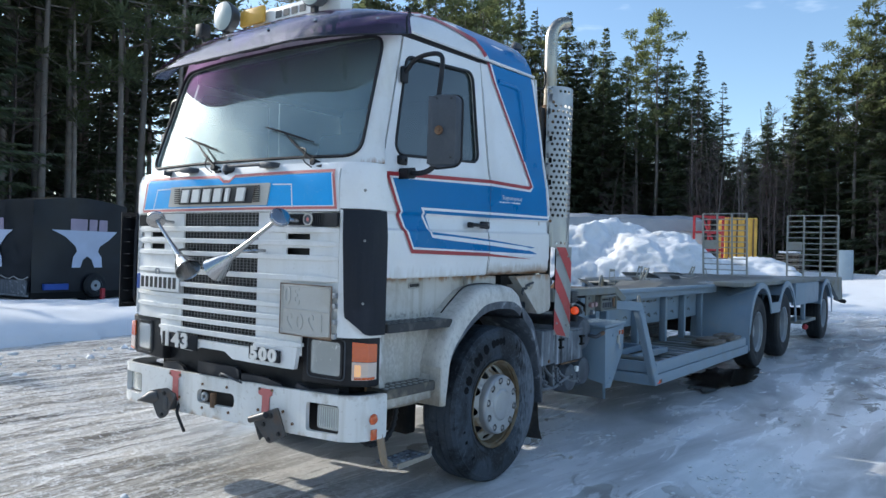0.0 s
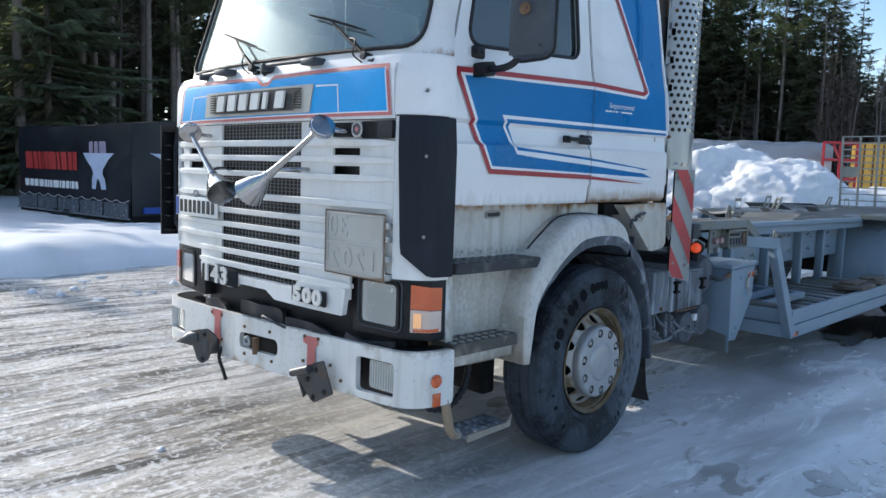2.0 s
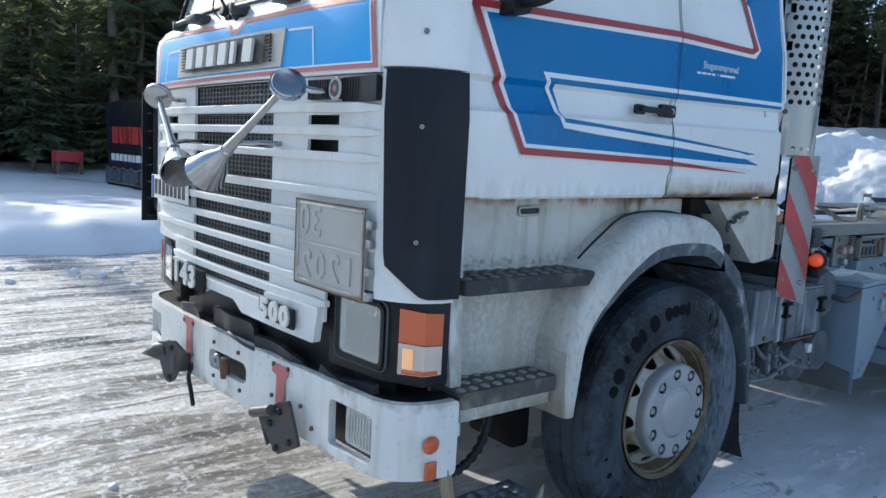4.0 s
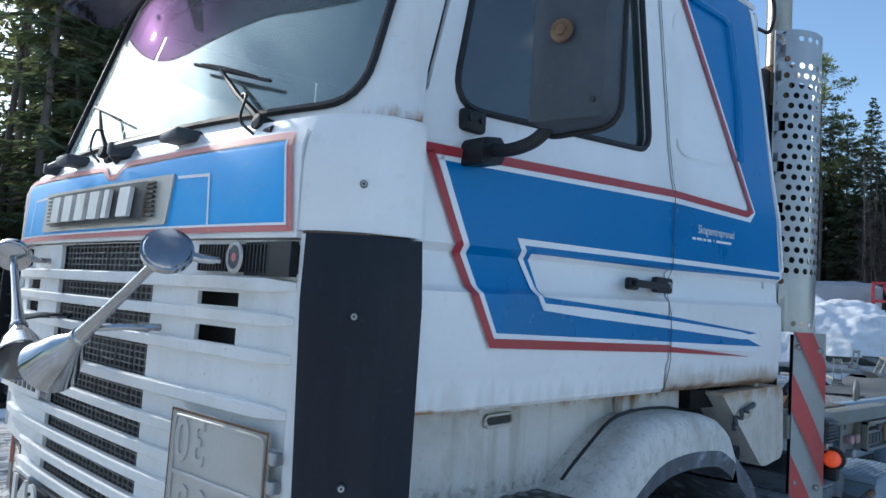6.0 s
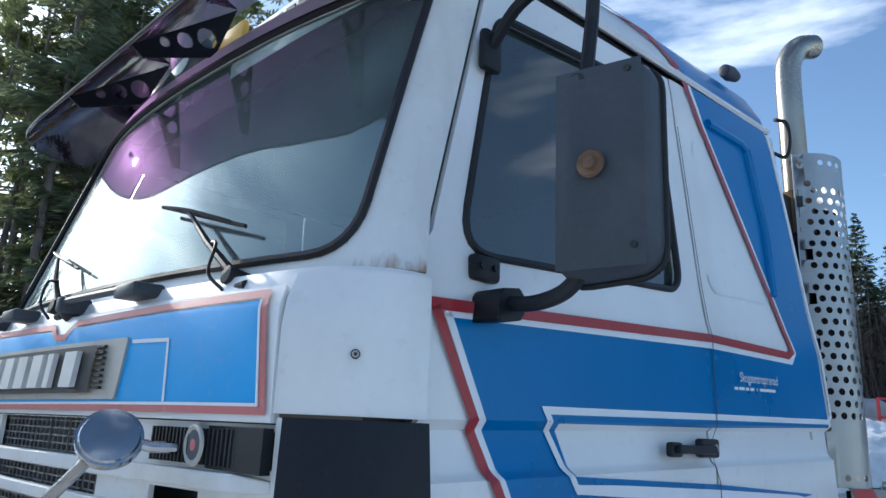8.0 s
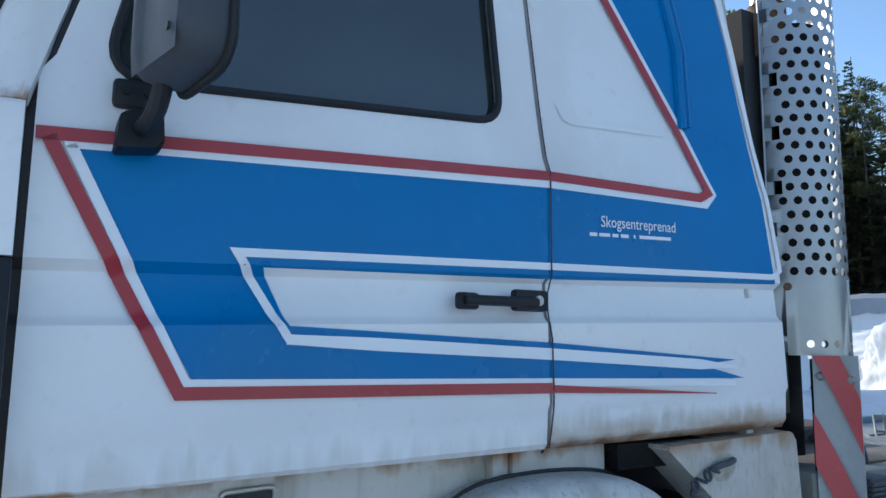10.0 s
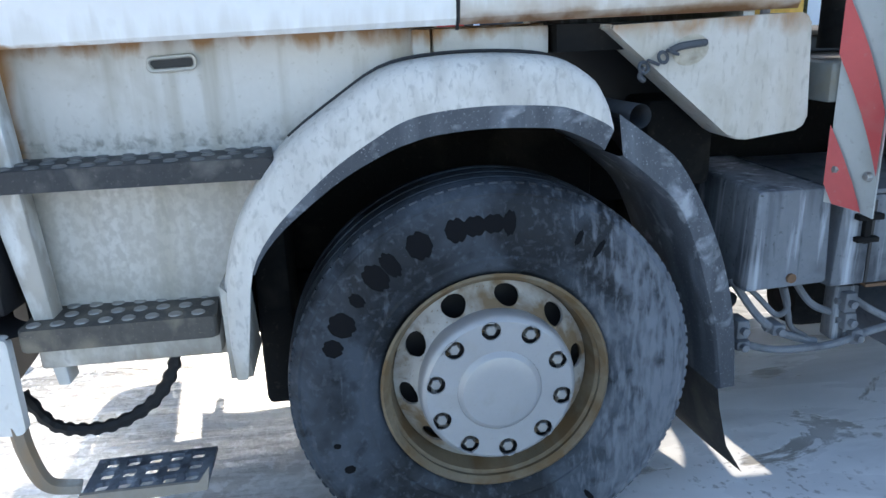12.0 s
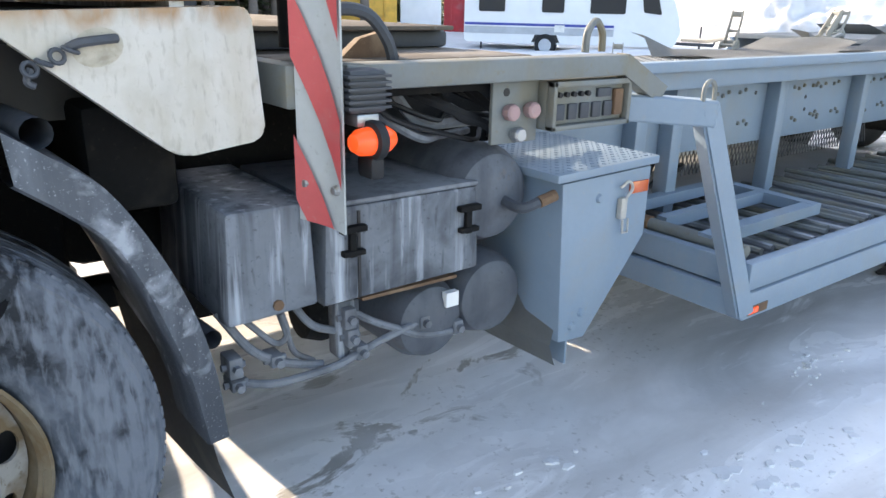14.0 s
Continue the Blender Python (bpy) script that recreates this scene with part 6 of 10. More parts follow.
    # worn-off plain shapes where the tyre's raised writing was wetted
    if s == 1:
        for a0, w, rr0 in ((160, 6, 0.050), (151.6, 8, 0.068), (142, 4, 0.042), (132.5, 7, 0.075), (126.3, 5, 0.070), (115.5, 8, 0.070), (103, 7, 0.060), (97.0, 7.5, 0.050), (91.0, 7.5, 0.046), (85.8, 4, 0.062),
                           (206, 3, 0.03), (62, 2, 0.04), (54, 2, 0.05), (225, 2, 0.03), (196, 2, 0.02), (305, 2, 0.05), (300, 1.5, 0.04)):
            bm = bmesh.new()
            rows = []
            for k in range(9):
                a = radians(a0 - w / 2 + w * k / 8)
                rr = rr0 * math.sqrt(max(0.05, 1 - ((k - 4) / 4.3) ** 2)) * (1 + 0.12 * math.sin(k * 2.1 + a0))
                row = []
                for q in (-2, -1, 0, 1, 2):
                    r = 0.438 + q * rr / 4
                    row.append((cx + s * (interp([(0.36, 0.1392), (0.40, 0.1503), (0.435, 0.1518), (0.44, 0.1493), (0.475, 0.1463), (0.502, 0.1325)], r) + 0.0012), cy - r * math.cos(math.pi - a), cz + r * math.sin(a)))
                rows.append(row)
            part("sidewall_mark", loft(bm, rows), WET_RUBBER, wheel)
    return wheel


front_wheel(1, 1.615, 0.517)
front_wheel(-1, 1.615, 0.517)


def rear_wheel(s, cy, owner, cz=0.52, label="black rear tyre on a grey steel wheel"):
    cx = 1.09 * s
    c, ax = (cx, cy, cz), (s, 0, 0)
    w = part("rear_wheel", lathe(bmesh.new(), TYRE_PROF, c, ax, 48), TYRE_DARK, owner, label)
    bm = lathe(bmesh.new(), [(0.288, 0.08), (0.285, 0.125), (0.300, 0.132), (0.292, 0.112), (0.268, 0.09), (0.262, -0.02), (0.22, -0.05), (0.17, -0.06), (0.15, -0.02), (0.12, 0.02), (0.10, 0.06), (0.05, 0.07), (0, 0.07)], c, ax, 40)
    part("steel_wheel", bm, REAR_RIM, w)
    return w


for cy in (8.80, 10.55, 14.35):
    for s in (1, -1):
        rear_wheel(s, cy, truck)

# ---- fenders, steps, side panels ----
PAIRS = [((0.958, 0.595), (0.993, 0.60)), ((0.948, 0.72), (1.012, 0.74)), ((0.957, 0.845), (1.032, 0.87)), ((1.0, 0.98), (1.08, 0.958)), ((1.06, 1.08), (1.16, 1.040)), ((1.13, 1.16), (1.248, 1.114)),
         ((1.258, 1.252), (1.34, 1.172)), ((1.36, 1.315), (1.40, 1.204)), ((1.46, 1.338), (1.47, 1.222)), ((1.60, 1.345), (1.60, 1.232)), ((1.74, 1.337), (1.74, 1.226)), ((1.81, 1.318), (1.80, 1.216)),
         ((1.866, 1.28), (1.86, 1.19)), ((1.893, 1.23), (1.893, 1.172)), ((1.903, 1.185), (1.905, 1.160))]
_o = smooth_path([(a[0], a[1], 0) for a, b in PAIRS], 3)
_i = smooth_path([(b[0], b[1], 0) for a, b in PAIRS], 3)
PAIRS = [((a.x, a.y), (b.x, b.y)) for a, b in zip(_o, _i)]
for s in (1, -1):
    rows = []
    for (oy, oz), (iy, iz) in PAIRS:
        f = Vector((iy - oy, iz - oz))
        rows.append([(s * 0.80, oy, oz), (s * 1.02, oy, oz), (s * 1.13, oy, oz + 0.002), (s * 1.175, oy + f.x * 0.06, oz + f.y * 0.06), (s * 1.195, oy + f.x * 0.22, oz + f.y * 0.22), (s * 1.203, oy + f.x * 0.55, oz + f.y * 0.55), (s * 1.205, iy, iz), (s * 1.190, iy, iz)])
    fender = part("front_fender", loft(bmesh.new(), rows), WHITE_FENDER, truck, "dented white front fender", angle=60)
    line = [(s * 1.045, oy + 0.004, oz + 0.004) for (oy, oz), _ in PAIRS[:-6] if oz > 1.155]
    # black tube draws the shade of the gap between fender and sill
    part("fender_gasket", tube(bmesh.new(), line, 0.006, 6), PLAIN_BLACK, fender, "black line standing in for the shaded gap along the fender's top edge")
    rows = []
    for k, ((oy, oz), (iy, iz)) in enumerate(PAIRS[6:]):
        c = Vector((1.615 - iy, 0.52 - iz)).normalized()
        w = min(0.052, 0.006 + k * 0.003)
        rows.append([(s * 1.206, iy, iz), (s * 1.204, iy + c.x * w, iz + c.y * w), (s * 1.10, iy + c.x * w * 1.1, iz + c.y * w * 1.1), (s * 0.82, iy + c.x * w * 1.1, iz + c.y * w * 1.1)])
    part("fender_rubber", loft(bmesh.new(), rows), GUARD, fender, "scuffed dark rubber fender lip", angle=60)
    fo = [(1.925, 1.195), (2.00, 1.140), (2.088, 1.068), (2.17, 0.93), (2.232, 0.778), (2.27, 0.62), (2.289, 0.43)]
    fi = [(1.932, 1.098), (2.01, 1.035), (2.08, 0.968), (2.13, 0.87), (2.172, 0.751), (2.212, 0.61), (2.240, 0.435)]
    fo = [(p.x, p.y) for p in smooth_path([(a, b, 0) for a, b in fo], 4)]
    fi = [(p.x, p.y) for p in smooth_path([(a, b, 0) for a, b in fi], 4)]
    rows = []
    for (oy, oz), (iy, iz) in zip(fo, fi):
        rows.append([(s * 0.78, oy - 0.01, oz - 0.01), (s * 1.15, oy, oz), (s * 1.185, oy, oz), (s * 1.20, iy, iz), (s * 1.19, iy - 0.006, iz - 0.004), (s * 0.80, iy - 0.02, iz - 0.01)])
    guard = part("rear_mudguard", loft(bmesh.new(), rows), GUARD, truck, "scuffed grey plastic mudguard", angle=50)
    rows = []
    for z, y, x1 in ((0.70, 2.17, 1.16), (0.50, 2.20, 1.165), (0.35, 2.225, 1.16), (0.22, 2.26, 1.155), (0.12, 2.32, 1.15)):
        rows.append([(s * 0.74, y - 0.01, z), (s * 0.95, y + 0.01, z), (s * x1, y + 0.04, z)])
    bm = loft(bmesh.new(), rows)
    bmesh.ops.solidify(bm, geom=bm.faces[:], thickness=0.008)
    part("mud_flap", bm, FLAP, guard, "hanging black rubber mud flap")
    tube(bm := bmesh.new(), [(s * 0.9, 1.95, 1.185), (s * 1.17, 1.985, 1.185)], 0.030, 14, cap=False)
    part("guard_tube", bm, GREY_PLASTIC, guard)
    tube(bm := bmesh.new(), [(s * 0.9, 2.265, 0.66), (s * 1.12, 2.29, 0.66)], 0.024, 12, cap=False)
    part("guard_tube", bm, GREY_PLASTIC, guard)
    # recessed lower body side
    body = [(0.47, 0.60), (0.95, 0.60), (0.95, 0.85), (1.08, 1.10), (1.25, 1.245), (1.42, 1.328), (1.79, 1.34), (1.79, 1.41), (0.47, 1.40)]
    def lower(y, z):
        return (s * (1.0 + 0.012 * math.sin(y * 9) + (0.02 if z < 1.12 else 0.0)), y, z)
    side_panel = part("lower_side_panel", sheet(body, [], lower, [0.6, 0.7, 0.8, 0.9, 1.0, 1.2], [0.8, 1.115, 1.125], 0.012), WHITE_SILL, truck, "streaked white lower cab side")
    # flat black patch paints the shade inside the slot
    bm = sheet(rpoly([(0.828, 1.334), (0.928, 1.338), (0.928, 1.362), (0.828, 1.357)], 0.011), [], lambda y, z: (s * 1.016, y, z), [], [])
    part("recess_slot", bm, PLAIN_BLACK, side_panel)
    part("slot_rim", tube(bmesh.new(), [(s * 1.018, y, z) for y, z in rpoly([(0.824, 1.331), (0.932, 1.335), (0.932, 1.365), (0.824, 1.36)], 0.013) + [(0.835, 1.331)]], 0.005, 6), BADGE, side_panel)
    bm = prism(bmesh.new(), [(0.44, 1.08), (0.475, 1.395), (0.50, 1.395), (0.545, 0.58), (0.515, 0.58)], "x", s * 1.03, s * 1.10, 0.006)
    part("corner_fin", bm, WHITE_DIRTY, truck, "white corner strip")
    bm = prism(bmesh.new(), [(0.99, 0.80), (1.005, 0.60), (0.95, 0.60), (0.95, 0.84)], "x", s * 0.98, s * 1.19)
    part("fender_return", bm, WHITE_SILL, fender)
    # hinge strap over the fender
    part("hinge_strap", bbox(s * 1.0, s * 1.035, 1.45, 1.495, 1.325, 1.405, 0.005), WHITE_SILL, side_panel)
    part("sill_box", bbox(s * 0.98, s * 1.045, 1.50, 1.79, 1.335, 1.405, 0.006), WHITE_SILL, side_panel)


def cab_step(y0, y1, z0, z1, x0, x1, rows, cols, mat=STEP, stud=STEP_WORN):
    bm = prism(bmesh.new(), rpoly([(x0, y0), (x1, y0), (x1, y1), (x0, y1 - 0.02)], 0.015), "z", z0, z1, 0.006)
    ob = part("cab_step", bm, mat, truck, "worn black studded cab step" if mat is STEP else "muddy studded cab step worn to bare metal")
    first = None
    for r in range(rows):
        for c in range(cols):
            x = x0 + (x1 - x0) * (r + 0.6) / (rows + 0.2)
            y = y0 + (y1 - y0) * (c + 0.5 + 0.25 * (r % 2)) / (cols + 0.4)
            if first is None:
                first = mesh_ob("step_stud", lathe(bmesh.new(), [(0, 0.0055), (0.013, 0.0055), (0.0165, 0.003), (0.0175, 0)], (0, 0, 0), (0, 0, 1), 10), stud, True, 30)
                o = first
            else:
                o = new("step_stud", first.data)
            o.parent = ob
            o.location = (x, y, z1 - 0.001)
    return ob


cab_step(0.475, 1.105, 1.085, 1.135, 0.985, 1.165, 3, 10)
step = cab_step(0.475, 0.932, 0.705, 0.760, 0.985, 1.17, 3, 8, STEP_MUDDY, NUT)
part("step_side", bbox(1.005, 1.14, 0.50, 0.93, 0.645, 0.705, 0.01), WHITE_SILL, step)
bm = sheet([(0.55, 1.03), (0.86, 1.03), (0.86, 1.20), (0.55, 1.20)], [rpoly([(0.572 + c * 0.056, 1.045 + r * 0.05), (0.608 + c * 0.056, 1.045 + r * 0.05), (0.608 + c * 0.056, 1.078 + r * 0.05), (0.572 + c * 0.056, 1.078 + r * 0.05)], 0.010, 3) for c in range(5) for r in range(3)],
           lambda u, v: (v, u, 0.318 + 0.012 * (u - 0.55)), [], [], 0.012)
foot = part("foot_step", bm, GRIME, truck, "bent perforated steel foot step")
bm = bmesh.new()
prism(bm, rpoly([(0.55, 0.293), (0.86, 0.303), (0.87, 0.368), (0.84, 0.328), (0.55, 0.328)], 0.004), "x", 1.195, 1.205)
tube(bm, smooth_path([(1.165, 0.43, 0.52), (1.17, 0.44, 0.44), (1.17, 0.47, 0.35), (1.15, 0.54, 0.318)]), 0.022, 6)
part("foot_step_arm", bm, WHITE_SILL, foot, "dirty white painted arm")
run = smooth_path([(0.98, 0.78, 0.63), (0.99, 0.765, 0.55), (1.01, 0.71, 0.47), (1.03, 0.62, 0.425), (1.04, 0.53, 0.42), (1.03, 0.45, 0.44), (1.0, 0.38, 0.52)], 10)
part("step_cable", tube(bmesh.new(), run, 0.018, 8, [0.019 if k % 4 < 2 else 0.0145 for k in range(len(run))]), RUBBER, foot, "ribbed black cable conduit")

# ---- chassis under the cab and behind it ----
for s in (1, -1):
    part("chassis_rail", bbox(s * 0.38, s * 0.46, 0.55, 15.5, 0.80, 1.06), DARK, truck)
# added hidden box; stops low sun from shining through below the cab
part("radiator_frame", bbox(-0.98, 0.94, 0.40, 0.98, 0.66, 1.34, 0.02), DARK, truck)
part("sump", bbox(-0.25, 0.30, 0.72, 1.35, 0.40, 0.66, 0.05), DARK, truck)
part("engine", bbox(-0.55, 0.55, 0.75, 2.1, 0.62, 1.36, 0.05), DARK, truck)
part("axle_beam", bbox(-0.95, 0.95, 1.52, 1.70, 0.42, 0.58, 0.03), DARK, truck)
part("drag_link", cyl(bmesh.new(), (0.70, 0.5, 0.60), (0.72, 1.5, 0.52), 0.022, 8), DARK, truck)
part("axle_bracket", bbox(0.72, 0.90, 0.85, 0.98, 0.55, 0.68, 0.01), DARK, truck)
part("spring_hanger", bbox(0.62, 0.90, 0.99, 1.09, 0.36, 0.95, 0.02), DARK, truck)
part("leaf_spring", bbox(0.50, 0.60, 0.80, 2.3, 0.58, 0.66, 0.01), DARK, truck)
part("arch_liner", bbox(-0.78, 0.78, 1.05, 2.42, 1.15, 1.34), PLAIN_BLACK, truck)
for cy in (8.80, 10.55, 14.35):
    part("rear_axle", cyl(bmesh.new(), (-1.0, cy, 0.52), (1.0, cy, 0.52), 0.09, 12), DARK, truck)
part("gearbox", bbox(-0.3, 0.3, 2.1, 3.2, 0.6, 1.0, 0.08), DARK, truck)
# added dark block; hides the bright ground behind the hoses
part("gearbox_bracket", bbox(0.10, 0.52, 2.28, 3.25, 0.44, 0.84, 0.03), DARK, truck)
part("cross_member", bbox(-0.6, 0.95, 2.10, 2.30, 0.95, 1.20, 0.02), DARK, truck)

# white fairing behind the door, with its latch
fair = [(1.905, 1.398), (2.425, 1.415), (2.445, 1.13), (2.25, 1.105)]
bm = prism(bmesh.new(), rpoly(fair, [0.01, 0.025, 0.03, 0.03], 4), "x", 1.02, 1.145, 0.008)
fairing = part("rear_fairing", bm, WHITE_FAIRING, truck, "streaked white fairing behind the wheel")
part("latch_stain", sheet(circle(2.115, 1.335, 0.048, 18, squash=0.75, turn=0.3), [], lambda y, z: (1.1462, y, z), [], []), STAIN, fairing, "worn round patch behind the latch")
part("fairing_latch", tube(bmesh.new(), smooth_path([(1.150, 2.15, 1.352), (1.162, 2.12, 1.350), (1.164, 2.08, 1.345), (1.155, 2.06, 1.335)]), 0.009, 6), GREY_PLASTIC, fairing, "black latch hook on a short chain")
for k in range(4):
    c = (1.156, 2.065 - 0.024 * k, 1.332 - 0.011 * k)
    ring = [(0.013 + 0.0045 * math.cos(a), 0.0045 * math.sin(a)) for a in [n * math.pi / 3 for n in range(6)]]
    part("chain_link", lathe(bmesh.new(), ring, c, (1, 0.2, 0.3) if k % 2 else (0.1, 0.4, 1), 12, close=True), GREY_PLASTIC, fairing)
part("latch_hook", tube(bmesh.new(), smooth_path([(1.152, 1.995, 1.300), (1.154, 1.985, 1.278), (1.152, 1.998, 1.268)]), 0.007, 6), GREY_PLASTIC, fairing)
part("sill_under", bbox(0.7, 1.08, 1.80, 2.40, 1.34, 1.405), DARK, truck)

# exhaust stack with perforated heat shield
bm = tube(bmesh.new(), smooth_path([(1.035, 2.54, 2.60), (1.035, 2.54, 3.0), (1.035, 2.54, 3.30), (1.045, 2.56, 3.40), (1.07, 2.61, 3.46), (1.10, 2.68, 3.485)]), 0.052, 20, cap=False)
exhaust = part("exhaust_pipe", bm, STAINLESS, truck, "stained stainless exhaust stack")
part("exhaust_clamp", tube(bmesh.new(), [(1.035, 2.54, 2.60), (1.035, 2.54, 2.78)], 0.062, 16), RUSTY, exhaust)
part("silencer", cyl(bmesh.new(), (1.012, 2.635, 1.70), (1.012, 2.635, 2.70), 0.128, 28), SOOTY, exhaust, "sooty dark silencer body with flaking paint")
part("silencer_foot", cyl(bmesh.new(), (1.0, 2.60, 1.32), (1.0, 2.60, 1.71), 0.045, 14), DARK, exhaust)
SC, SR = Vector((1.015, 2.64)), 0.165
def shield(a, z):
    a = radians(a)
    return (SC.x + SR * math.sin(a) * 0.95, SC.y - SR * math.cos(a), z)
bm = bmesh.new()
A0, A1 = 12, 196
def cell(a0, a1, z0, z1, r):
    am, zm = (a0 + a1) / 2, (z0 + z1) / 2
    sq = [(a0, z0), (am, z0), (a1, z0), (a1, zm), (a1, z1), (am, z1), (a0, z1), (a0, zm)]
    deg = math.degrees(r / SR)
    ci = [(am + deg * math.cos(radians(225 + 45 * k)), zm + r * math.sin(radians(225 + 45 * k))) for k in range(8)]
    S, C = [bm.verts.new(shield(*p)) for p in sq], [bm.verts.new(shield(*p)) for p in ci]
    for k in range(8):
        j = (k + 1) % 8
        bm.faces.new((S[k], S[j], C[j], C[k]))
def plain(a0, a1, z0, z1):
    V = [bm.verts.new(shield(*p)) for p in ((a0, z0), (a1, z0), (a1, z1), (a0, z1))]
    bm.faces.new(V)
pitch = 15.2
zr, rows_n = 0.0442, 0
z = 1.865
r_i = 0
while z + zr < 2.82:
    off = 0 if r_i % 2 else pitch / 2
    a = A0 + 10
    if off:
        plain(A0, A0 + 10 + off, z, z + zr)
    else:
        plain(A0, A0 + 10, z, z + zr)
    a = A0 + 10 + off
    while a + pitch <= A1 - 2:
        cell(a, a + pitch, z, z + zr, 0.0135)
        a += pitch
    plain(a, A1, z, z + zr)
    z += zr
    r_i += 1
for z0, z1 in ((1.63, 1.865), (z, 2.93)):
    a = A0
    while a < A1 - 1:
        b = min(a + pitch, A1)
        zc = 1.665 if z0 < 2 else 2.89
        if (a - A0) / pitch % 2 < 1 and b - a > 10:
            plain(a, b, z0, zc - 0.022)
            cell(a, b, zc - 0.022, zc + 0.022, 0.012)
            plain(a, b, zc + 0.022, z1)
        else:
            plain(a, b, z0, z1)
        a = b
bmesh.ops.remove_doubles(bm, verts=bm.verts[:], dist=0.0004)
part("heat_shield", bm, STEEL, exhaust, "perforated steel heat shield", angle=50)
bm = tube(bmesh.new(), [shield(A0, 1.63), shield(A0, 2.93)], 0.004, 6)
part("shield_edge", bm, STEEL, exhaust)
for zz in (2.80, 1.84):
    p = Vector(shield(30, zz))
    part("shield_bolt", lathe(bmesh.new(), [(0, 0.008), (0.010, 0.008), (0.013, 0)], p, (0.5, -0.86, 0), 8), RUSTY, exhaust)
part("stay", bbox(0.95, 1.03, 2.42, 2.60, 1.45, 2.75), PLAIN_BLACK, truck)
bm = tube(bmesh.new(), smooth_path([(1.06, 2.30, 3.02), (1.08, 2.36, 3.02), (1.08, 2.38, 2.95), (1.07, 2.36, 2.88), (1.05, 2.30, 2.88)]), 0.008, 6)
part("rear_grab_handle", bm, BLACK, truck)

# red and white warning board
def board(u, v, o=0.0):
    # u from the inner to the outer edge, v height
    return (1.143 + 0.107 * u + o * 0.45, 2.519 + 0.061 * u + 0.012 * math.sin(u * 3) - o, v)
bw = sheet([(0, 0.93), (1.0, 0.905), (0.98, 1.632), (0.02, 1.632)], [], board, [0.25, 0.5, 0.75], [], 0.006)
brd = part("warning_board", bw, GREY_REFLECT, truck, "worn red and grey striped warning board")
for k, zc in enumerate((1.62, 1.29, 0.96)):
    # red band falling towards the outer edge
    lo = [(0, zc + 0.02), (1, zc - 0.275), (1, zc - 0.115), (0, zc + 0.175)]
    def clip(pts, keep):
        out = []
        for i in range(len(pts)):
            a, b = pts[i - 1], pts[i]
            ka, kb = keep(a), keep(b)
            if (ka >= 0) != (kb >= 0):
                t = ka / (ka - kb)
                out.append((a[0] + (b[0] - a[0]) * t, a[1] + (b[1] - a[1]) * t))
            if kb >= 0:
                out.append(b)
        return out
    pts = clip(clip(lo, lambda p: 1.630 - p[1]), lambda p: p[1] - (0.932 - 0.02 * p[0]))
    if len(pts) > 2:
        part("red_band", sheet(pts, [], lambda u, v: board(u, v, 0.009), [0.25, 0.5, 0.75], []), RED_REFLECT, brd)
for u, v in ((0.15, 1.02), (0.78, 1.01), (0.8, 1.56), (0.15, 1.57)):
    p = Vector(board(u, v))
    part("board_bolt", lathe(bmesh.new(), [(0, 0.014), (0.009, 0.012), (0.014, 0)], p, (0.2, -1, 0), 8), NUT, brd)
part("board_stay", bbox(1.12, 1.16, 2.545, 2.58, 0.95, 1.62), DARK, brd)

# work lamp and orange marker beside the board
bm = bbox(1.16, 1.255, 2.60, 2.70, 1.185, 1.285, 0.012)
wl_ = part("work_lamp", bm, GREY_PLASTIC, truck, "finned black work lamp")
for k in range(6):
    z = 1.197 + k * 0.014
    part("cooling_fin", bbox(1.20, 1.264, 2.592, 2.705, z, z + 0.006), GREY_PLASTIC, wl_)
part("lamp_bracket", bbox(1.17, 1.25, 2.62, 2.68, 1.155, 1.185, 0.006), STEEL, wl_)
c = Vector((1.262, 2.655, 1.125))
bm = lathe(bmesh.new(), [(0, 0.060), (0.020, 0.057), (0.031, 0.038), (0.034, 0.008), (0.034, -0.008), (0.031, -0.042), (0.020, -0.060), (0, -0.064)], c, (-0.15, 1, 0), 22)
mk = part("marker_lamp", bm, BEACON, truck, "lit orange marker lamp in a rubber ring")
part("rubber_ring", lathe(bmesh.new(), [(0.033, 0.014), (0.046, 0.012), (0.048, 0.0), (0.046, -0.012), (0.033, -0.014)], c, (-0.15, 1, 0), 22, close=True), RUBBER, mk)
part("lamp_stalk", bbox(1.215, 1.285, 2.635, 2.675, 1.035, 1.09, 0.012), RUBBER, mk)

# dirty battery boxes
def grim_box(name, x0, x1, y0, y1, z0, z1, label, mat=GRIME):
    bm = bmesh.new()
    prism(bm, rpoly([(y0, z0 - 0.0), (y1, z0 + 0.01), (y1 - 0.015, z1), (y0 + 0.012, z1)], 0.012, 2), "x", x0, x1, 0.012)
    return part(name, bm, mat, truck, label)
grim_box("battery_box", 0.62, 1.142, 2.322, 2.562, 0.685, 0.968, "grimy dark battery box with salt streaks")
b2 = grim_box("battery_box", 0.60, 1.125, 2.585, 3.10, 0.672, 0.935, "grimy dark battery box with salt streaks")
part("box_lid", bbox(0.58, 1.125, 2.59, 3.09, 0.935, 0.95, 0.006), TANK, b2)
part("box_seam", bbox(1.118, 1.129, 2.686, 2.694, 0.68, 0.92), PLAIN_BLACK, b2)
part("box_flange", bbox(1.09, 1.122, 2.70, 3.02, 0.664, 0.673), RUSTY, b2)
